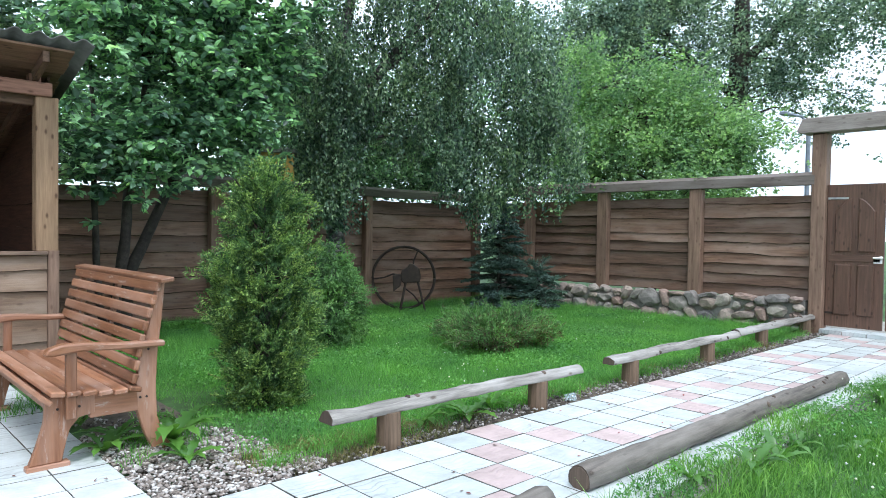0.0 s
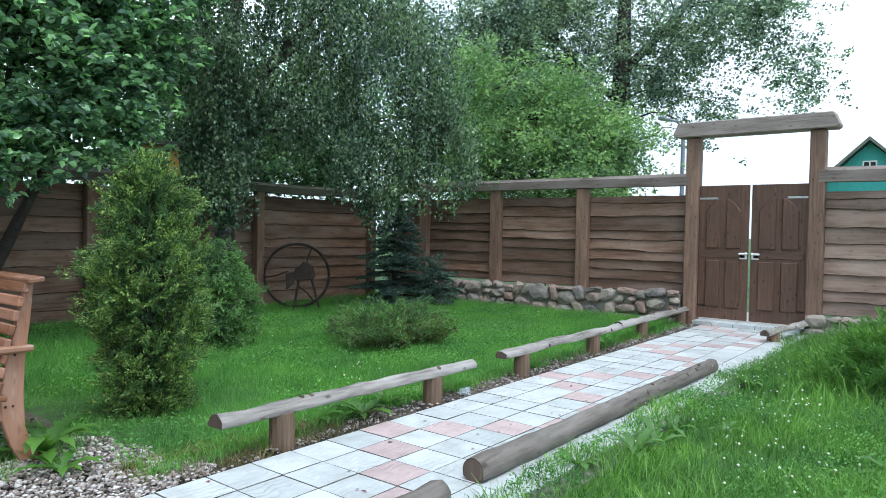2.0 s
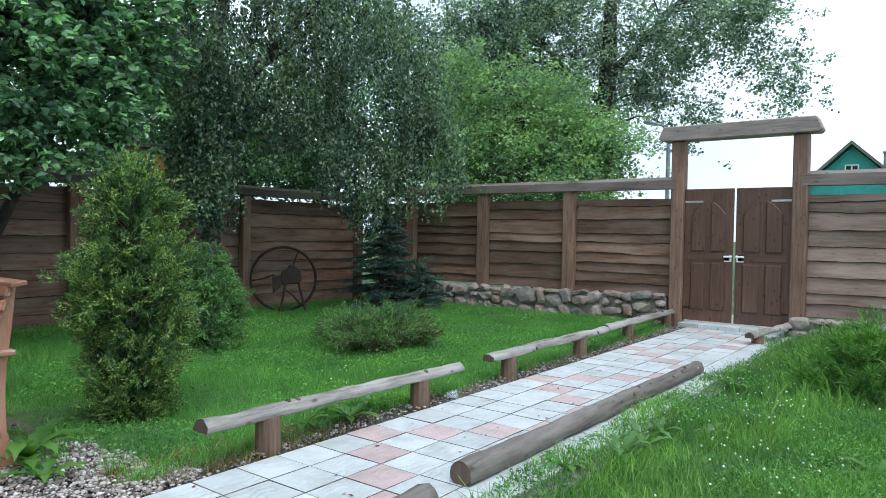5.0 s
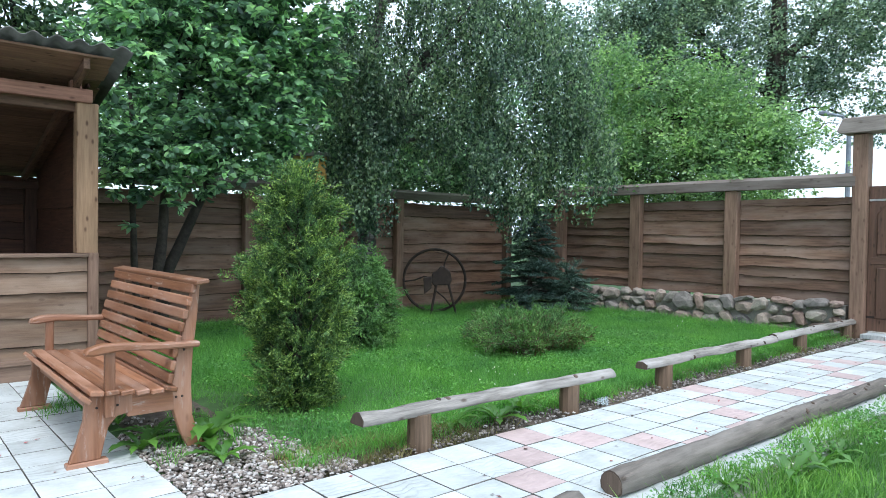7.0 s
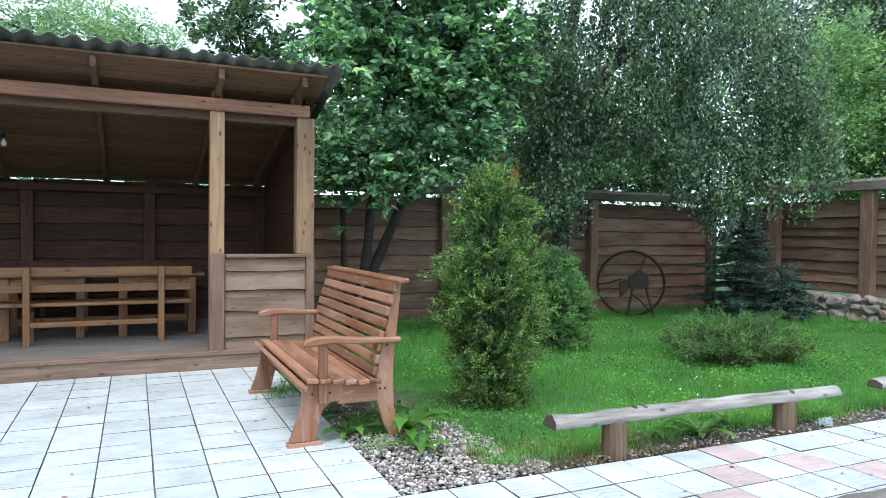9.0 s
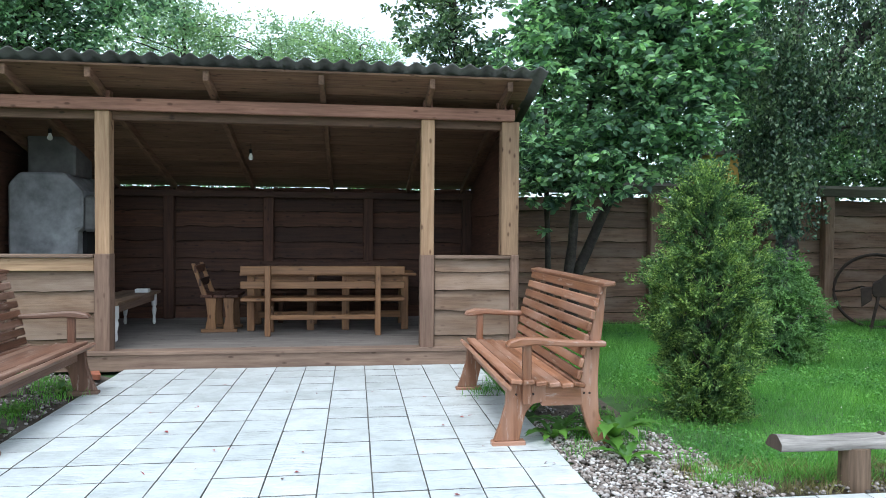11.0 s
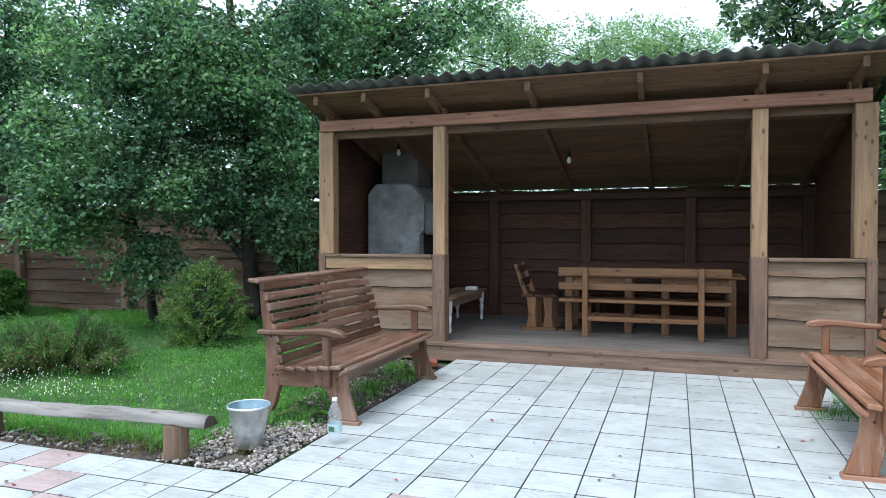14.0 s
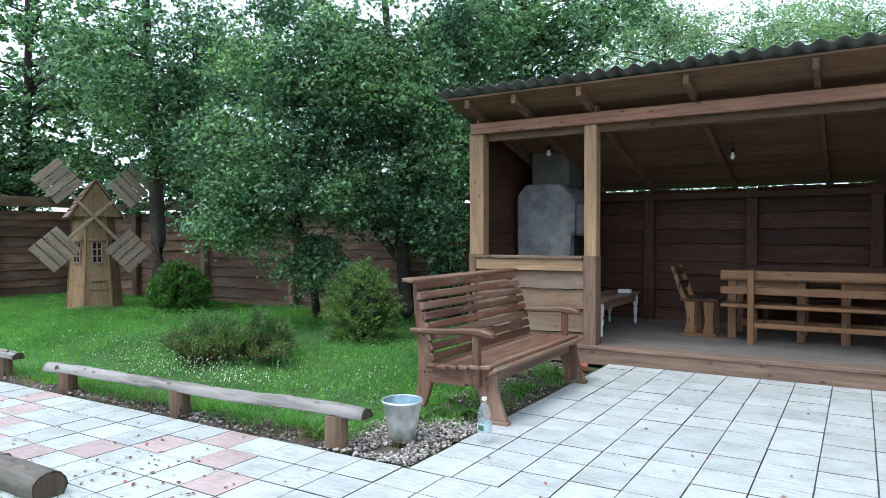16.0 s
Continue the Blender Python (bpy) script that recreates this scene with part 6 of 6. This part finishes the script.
def scatter(rng, x0, x1, y0, y1, per, keep):
    n = int((x1 - x0) * (y1 - y0) * per)
    p = np.stack([rng.uniform(x0, x1, n), rng.uniform(y0, y1, n)], 1)
    k = np.array([keep(x, y) for x, y in p])
    return p[k]


def field(p, f, s):
    return np.array([noise.noise((x * f, y * f, s)) for x, y in p])


def lawns():
    rng = np.random.default_rng(61)

    def east(x, y):
        e = 0.14 * noise.noise((x * 1.1, y * 1.1, 2)) + 0.06 * noise.noise((x * 5, y * 5, 3))
        if (x - 2.69) ** 2 + (y - 4.96) ** 2 < 0.09 or x > 10.9:
            return False
        return y > 3.72 + e * 0.6 and (x > 2.12 + e or (y > 5.7 and x > 1.95 + e))
    p = scatter(rng, 1.8, 10.95, 3.6, 10.05, 4200, east)
    h = 0.066 + 0.04 * np.clip(field(p, 0.8, 5), -0.8, 1) + 0.02 * field(p, 4, 6)
    h = np.clip(h, 0.035, 0.2) * rng.uniform(0.6, 1.3, len(p)) + np.where(p[:, 1] < 4.1, 0.02, 0) * rng.uniform(0, 1, len(p)) + np.where(p[:, 0] > 10.2, 0.1, 0) * rng.uniform(0, 1, len(p)) + np.where(p[:, 1] > 9.6, 0.08, 0) * rng.uniform(0, 1, len(p))
    blades("lawn_grass", "bright green mown lawn grass", p, h + 0.045, 0.0062, rng, L_GRASS, lean=0.9, z=-0.08)

    def west(x, y):
        e = 0.14 * noise.noise((x * 1.1, y * 1.1, 8)) + 0.06 * noise.noise((x * 5, y * 5, 9))
        return y > 3.72 + e * 0.6 and (x < -2.95 + e) and not (y > 7.0 and x > -4.1)
    p = scatter(rng, -17.2, -2.7, 3.6, 10.05, 1700, west)
    h = np.clip(0.068 + 0.05 * field(p, 0.8, 15), 0.04, 0.17) * rng.uniform(0.6, 1.3, len(p))
    blades("lawn_grass", "bright green lawn grass dotted with clover", p, h, 0.009, rng, L_GRASS, lean=0.9, z=-0.07)

    # clover spreads in patches through both lawns
    for keep, x0, x1, per, sd in ((east, 1.9, 10.9, 700, 3), (west, -16.0, -2.8, 620, 23)):
        q = scatter(rng, x0, x1, 3.6, 9.8, per, lambda x, y: keep(x, y) and noise.noise((x * 0.7, y * 0.7, sd)) + 0.5 * noise.noise((x * 2.6, y * 2.6, sd)) > -0.02)
        c = np.column_stack([q, rng.uniform(0.0, 0.05, len(q)) + 0.02 * field(q, 2.0, sd)])
        ax = rng.normal(size=(len(q), 3))
        ax[:, 2] *= 0.25
        tagged(leaves("clover_patch", c, ax, 0.024, 0.021, L_CLOVER, rng, up=2.0, broad=True), "patches of small round clover leaves in the lawn", "clover", kind="stuff")

    def south(x, y):
        e = 0.1 * noise.noise((x * 2.1, y * 2.1, 18))
        return y < 2.02 + e - (0.12 if 7.2 < x < 9.7 else 0) and x > 2.6
    p = scatter(rng, 2.6, 10.95, -1.6, 2.15, 2700, south)
    h = np.clip(0.125 + 0.1 * field(p, 1.0, 25) + 0.05 * field(p, 4.0, 26), 0.05, 0.3) * rng.uniform(0.5, 1.35, len(p))
    h = np.where(p[:, 1] > 1.75, h * 0.8, h)
    blades("rough_grass", "long uncut grass beside the path", p, h, 0.0072, rng, L_ROUGH, lean=1.15, fine=True)
    q = scatter(rng, 3.0, 9.5, -0.4, 2.0, 2000, lambda x, y: south(x, y) and noise.noise((x * 1.1, y * 1.1, 33)) + 0.5 * noise.noise((x * 3.6, y * 3.6, 33)) > -0.12)
    c = np.column_stack([q, np.clip(0.035 + 0.05 * field(q, 1.0, 25) + rng.normal(size=len(q)) * 0.02, 0.0, 0.16)])
    ax = rng.normal(size=(len(q), 3))
    ax[:, 2] *= 0.3
    tagged(leaves("clover_patch", c, ax, 0.019, 0.017, L_CLOVER, rng, up=2.0, broad=True), "clover growing thickly through the long grass", "clover", kind="stuff")
    p = scatter(rng, -9.0, -3.2, 0.4, 2.0, 500, lambda x, y: True)
    blades("rough_grass", "long uncut grass beside the path", p, rng.uniform(0.05, 0.16, len(p)), 0.009, rng, L_ROUGH, lean=0.85)
    # the rest of the uncut ground round the standpoint
    p = scatter(rng, -9.5, 10.9, -6.0, 1.9, 330, lambda x, y: (x < 2.7 or y < -1.5) and not (x < -3.1 and y > 0.4))
    blades("rough_grass", "uncut grass on the open side of the path", p, rng.uniform(0.06, 0.15, len(p)), 0.014, rng, L_ROUGH, lean=1.1)
    # scruffy tufts on the soil borders
    t = []
    for k in range(330):
        if k % 3:
            x, y = rng.uniform(2.0, 10.8), 3.56 + abs(rng.normal()) * 0.13
        else:
            x, y = rng.uniform(-8.0, -3.0), 3.56 + abs(rng.normal()) * 0.13
        t.append(np.stack([x + rng.normal(size=50) * 0.05, y + rng.normal(size=50) * 0.04], 1))
    for x, y in ((1.55, 5.6), (1.4, 6.2), (1.6, 4.5), (2.0, 4.9), (-2.75, 4.9), (-2.6, 5.6), (-2.55, 6.2), (-2.8, 4.5), (-2.75, 6.4), (1.25, 5.9), (1.9, 4.4), (-2.9, 4.1)):
        for k in range(5):
            t.append(np.stack([x + rng.normal(size=60) * 0.07 + rng.normal() * 0.12, y + rng.normal(size=60) * 0.08 + rng.normal() * 0.12], 1))
    p = np.concatenate(t)
    blades("border_tufts", "loose tufts of grass on the soil borders", p, rng.uniform(0.03, 0.11, len(p)), 0.006, rng, L_GRASS, lean=1.1, z=-0.02, fine=True)
    # dry and dying grass at the ragged edge of the lawn
    t = []
    for k in range(260):
        x, y = (rng.uniform(1.9, 3.4), rng.uniform(3.4, 3.85)) if k % 3 == 0 else (rng.uniform(2.0, 10.6) if k % 3 == 1 else rng.uniform(-8.0, -2.6), 3.62 + rng.normal() * 0.1)
        t.append(np.stack([x + rng.normal(size=36) * 0.06, y + rng.normal(size=36) * 0.04], 1))
    p = np.concatenate(t)
    p = p[p[:, 1] > 3.38]
    blades("dry_grass", "dry straw-coloured grass at the edge of the lawn", p, rng.uniform(0.025, 0.09, len(p)), 0.005, rng, L_STRAW, lean=1.5, z=-0.02)


lawns()


def blooms():
    """White clover heads: small faceted balls just over the grass."""
    rng = np.random.default_rng(71)
    pts = []
    for cx, cy, s, n, z in ((-5.2, 4.4, 0.5, 150, 0.1), (-6.2, 4.6, 0.7, 170, 0.1), (-4.3, 4.6, 0.6, 90, 0.1), (-7.6, 5.2, 0.9, 110, 0.1), (-9.5, 6.5, 1.5, 60, 0.1), (-3.8, 5.2, 0.4, 40, 0.1),
                            (5.5, 1.2, 0.8, 60, 0.15), (4.4, 0.9, 0.5, 40, 0.14), (7.0, 1.2, 0.9, 40, 0.16), (6.5, 6.6, 1.6, 26, 0.07), (4.2, 4.4, 0.4, 14, 0.16), (9.0, 6.0, 1.0, 14, 0.07)):
        q = np.stack([cx + rng.normal(size=n) * s, cy + rng.normal(size=n) * s * 0.45, z + rng.normal(size=n) * 0.025], 1)
        pts.append(q[(q[:, 1] > 3.95) | (q[:, 1] < 1.9)])
    c = np.concatenate(pts)
    o = np.array([(1, 0, 0), (-1, 0, 0), (0, 1, 0), (0, -1, 0), (0, 0, 1), (0, 0, -1)], float)
    f = np.array([(0, 2, 4), (2, 1, 4), (1, 3, 4), (3, 0, 4), (2, 0, 5), (1, 2, 5), (3, 1, 5), (0, 3, 5)])
    r = rng.uniform(0.005, 0.0095, (len(c), 1, 1))
    v = c[:, None, :] + o[None] * r
    ff = (np.arange(len(c))[:, None, None] * 6 + f[None]).reshape(-1, 3)
    tagged(from_arrays("clover_blooms", v.reshape(-1, 3), ff, PETAL), "small white clover flowers in the grass", "flowers", kind="stuff")


blooms()


# ---- gravel ----
def gravel():
    rng = np.random.default_rng(81)
    bm = bmesh.new()
    bmesh.ops.create_icosphere(bm, subdivisions=1, radius=1)
    base = np.array([v.co[:] for v in bm.verts])
    f = np.array([[v.index for v in q.verts] for q in bm.faces])
    bm.free()
    spots = []

    def add(x0, x1, y0, y1, per, keep):
        n = int((x1 - x0) * (y1 - y0) * per)
        q = np.stack([rng.uniform(x0, x1, n), rng.uniform(y0, y1, n)], 1)
        spots.append(q[[keep(a, b) for a, b in q]])
    add(1.3, 2.3, 3.36, 4.9, 3900, lambda x, y: x < 2.3 - 0.2 * (y - 3.4) + 0.12 * noise.noise((x * 4, y * 4, 1)) and noise.noise((x * 2.5, y * 2.5, 7)) > -0.55)
    add(1.35, 2.0, 4.6, 6.6, 500, lambda x, y: noise.noise((x * 2.5, y * 2.5, 7)) > -0.1)
    add(2.0, 10.8, 3.38, 3.7, 1000, lambda x, y: noise.noise((x * 1.4, y * 2.5, 9)) > -0.35)
    add(-8.5, -2.95, 3.38, 3.7, 1000, lambda x, y: noise.noise((x * 1.4, y * 2.5, 19)) > -0.3)
    add(-3.1, -2.32, 3.38, 4.4, 3600, lambda x, y: noise.noise((x * 2.5, y * 2.5, 27)) > -0.35)
    add(-3.0, -2.34, 4.4, 7.0, 1000, lambda x, y: noise.noise((x * 2.0, y * 2.0, 37)) > -0.15)
    for name, picks, big, material, label in (("gravel", (0, 4), 0.019, PEBBLE, "rounded grey and white gravel pebbles on soil"),
                                              ("dull_gravel", (1, 2, 3, 5), 0.017, DULL, "small dull brown and grey pebbles pressed into the soil")):
        p = np.concatenate([spots[i] for i in picks])
        n = len(p)
        r = (0.006 + (big - 0.006) * rng.uniform(0, 1, (n, 1, 1)) ** 1.5) * rng.uniform(0.7, 1.25, (n, 1, 3))
        r[:, :, 2] *= 0.65
        a = rng.uniform(0, 6.283, n)
        loc = base[None] * r * (1 + 0.25 * rng.normal(size=(n, len(base), 1)))
        x = loc[:, :, 0] * np.cos(a)[:, None] - loc[:, :, 1] * np.sin(a)[:, None]
        y = loc[:, :, 0] * np.sin(a)[:, None] + loc[:, :, 1] * np.cos(a)[:, None]
        z = loc[:, :, 2] - 0.004 + rng.uniform(-0.004, 0.012, (n, 1))
        v = np.stack([x + p[:, :1], y + p[:, 1:], z], 2)
        ff = (np.arange(n)[:, None, None] * len(base) + f[None]).reshape(-1, 3)
        tagged(from_arrays(name, v.reshape(-1, 3), ff, material), label, "gravel", kind="stuff")


gravel()


# ---- weeds and litter ----
def weed(p, count, length, seed, rise=0.5, label="leafy green weed growing out of the gravel"):
    rng = random.Random(seed)
    root = thing("weed", pose(*p), label, "weed", "weeds in the gravel")
    for i in range(count):
        a = 6.283 * i / count + rng.uniform(-0.4, 0.4)
        ln = length * rng.uniform(0.6, 1.15)
        e = rise * rng.uniform(0.5, 1.4)
        bm = bmesh.new()
        left, right, mid = [], [], []
        k = 9
        for j in range(k + 1):
            u = j / k
            r = ln * u
            z = 0.01 + ln * (e * u - 0.75 * e * u * u) * 1.3
            w = ln * 0.15 * math.sin(math.pi * min(1, 0.08 + u * 0.92)) ** 0.7 * (1.0 if j % 2 else 0.55)
            c = Vector((math.cos(a) * r, math.sin(a) * r, z))
            s = Vector((-math.sin(a), math.cos(a), 0)) * w + Vector((0, 0, w * 0.35))
            s2 = Vector((math.sin(a), -math.cos(a), 0)) * w + Vector((0, 0, w * 0.35))
            left.append(bm.verts.new(c + s)), right.append(bm.verts.new(c + s2)), mid.append(bm.verts.new(c))
        for j in range(k):
            bm.faces.new((left[j], mid[j], mid[j + 1], left[j + 1]))
            bm.faces.new((mid[j], right[j], right[j + 1], mid[j + 1]))
        part("leaf", bm, L_WEED, root, smooth=True)


for k, (x, y, c, ln) in enumerate(((1.74, 4.42, 12, 0.42), (1.35, 4.5, 10, 0.28), (1.68, 4.02, 9, 0.26), (1.5, 4.75, 8, 0.26), (1.95, 4.75, 8, 0.25), (1.4, 5.2, 7, 0.22),
                                   (3.66, 3.62, 9, 0.3), (4.0, 3.7, 8, 0.28), (3.3, 3.72, 7, 0.22), (-2.62, 4.5, 9, 0.22), (-2.45, 4.75, 8, 0.24), (-2.85, 4.35, 8, 0.2), (-3.25, 3.6, 6, 0.16),
                                   (-2.55, 5.5, 7, 0.18), (-2.5, 6.2, 8, 0.2), (7.9, 3.62, 6, 0.16))):
    weed((x, y, -0.015), c, ln, 100 + k, rise=0.75)
rw = random.Random(77)
for k in range(26):
    weed((rw.uniform(3.6, 9.6), rw.uniform(0.2, 1.95), -0.03), rw.randint(6, 9), rw.uniform(0.14, 0.25), 300 + k, rise=1.0, label="broad-leaved weed in the long grass")
rt = np.random.default_rng(36)
for cx, cy, sx, sy, hh, n in ((8.0, 0.75, 0.5, 0.26, 0.44, 2000), (9.4, 0.6, 0.5, 0.35, 0.4, 1500), (6.6, 1.0, 0.4, 0.25, 0.26, 700)):
    p = np.stack([cx + rt.normal(size=n) * sx, cy + rt.normal(size=n) * sy], 1)
    p = p[(p[:, 1] < 1.95) & (p[:, 0] < 10.8)]
    blades("tall_weeds", "tall arching weeds and seeded grass in the long grass", p, hh * rt.uniform(0.35, 1.15, len(p)), 0.013, rt, L_ROUGH, lean=0.9, fine=True)

column_shrub("weed_mound", "dense mound of tall dark green weeds in the long grass", (7.2, 0.55, -0.05),
             [(0, 0.5), (0.2, 0.58), (0.4, 0.48), (0.55, 0.26), (0.66, 0.05)], 620, 34, (0.075, 0.011), L_ROUGH, 37, lumps=0.5, rise=1.0, category="weeds", spray=0.12, bough=3)


def litter():
    rng = np.random.default_rng(91)
    q = np.concatenate([np.stack([rng.uniform(-2.2, 1.2, 36), rng.uniform(3.4, 7.0, 36), np.full(36, 0.008)], 1),
                        np.stack([rng.normal(-3.6, 0.5, 55), rng.normal(2.45, 0.22, 55), np.full(55, 0.008)], 1),
                        np.stack([rng.uniform(2.0, 9.5, 60), rng.uniform(2.35, 3.3, 60), np.full(60, 0.006)], 1),
                        np.stack([rng.uniform(-7, -3, 40), rng.uniform(2.3, 3.3, 40), np.full(40, 0.008)], 1)])
    ax = rng.normal(size=(len(q), 3))
    ax[:, 2] *= 0.12
    ob = leaves("fallen_petals", q, ax, 0.034, 0.022, FALLEN, rng, up=9.0, fold=0.1)
    tagged(ob, "withered brown and red petals scattered on the tiles", "petals", kind="stuff")


litter()


# ---- paving ----
def tile_mesh(name, w, material, seed):
    rng = random.Random(seed)
    bm = cuboid(-w / 2, -w / 2, -0.04, w / 2, w / 2, 0.0, 0.0022)
    for v in bm.verts:
        v.co.x += rng.uniform(-0.0013, 0.0013)
        v.co.y += rng.uniform(-0.0013, 0.0013)
    me = bpy.data.meshes.new(name)
    bm.to_mesh(me)
    bm.free()
    me.materials.append(material)
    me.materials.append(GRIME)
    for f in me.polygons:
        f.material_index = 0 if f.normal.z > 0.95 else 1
    return me


def paving():
    rng = random.Random(5)
    white = [tile_mesh("tile", 0.2955, TILEW, i) for i in range(4)]
    cut = tile_mesh("tile", 0.2955, TILEW, 12)
    for v in cut.vertices:
        v.co.y *= 0.7
    red = tile_mesh("tile", 0.2955, TILER, 9)
    path = thing("garden_path", pose(0, 0, 0), "pale concrete tile path with pink chevrons", "path", kind="structure")
    patio = thing("patio", pose(0, 0, 0), "pale wavy concrete tile patio before the shelter", "patio", kind="structure")
    rest = bmesh.new()

    def put(me, x, y, root, turn):
        ob = new("tile", me)
        ob.parent = root
        ob.matrix_local = pose(x, y, rng.uniform(-0.002, 0.002), rng.uniform(-0.3, 0.3), rng.uniform(-0.3, 0.3), turn + rng.uniform(-0.25, 0.25))
    for r in range(5):
        for k in range(-46, 25):
            x, y = 3.51 + 0.3 * k, 3.2 - 0.3 * r
            if x > 10.9:
                continue
            pink = (k % 8) in (r % 8, -r % 8)
            if r == 4 or x < -8.5:
                cuboid(x - 0.147, y - 0.147, -0.04, x + 0.147, y + 0.147, 0.0, 0, into=rest)
            else:
                put(red if pink else rng.choice(white), x, y, path, 0)
    tagged(part("outer_tiles", rest, TILEW, path), kind="stuff")
    for c in range(12):
        y = 3.35 + 0.15
        while y < 7.17 - 0.1:
            put(rng.choice(white), -2.15 + 0.3 * c, y, patio, rng.choice((0, 180)))
            y += 0.3
        put(cut, -2.15 + 0.3 * c, 7.055, patio, 0)
    bed = bmesh.new()
    cuboid(-2.3, 3.34, -0.06, 1.3, 7.17, -0.012, 0, into=bed)
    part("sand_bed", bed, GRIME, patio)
    bed2 = bmesh.new()
    cuboid(-10.5, 1.7, -0.06, 10.87, 3.35, -0.014, 0, into=bed2)
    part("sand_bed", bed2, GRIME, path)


paving()
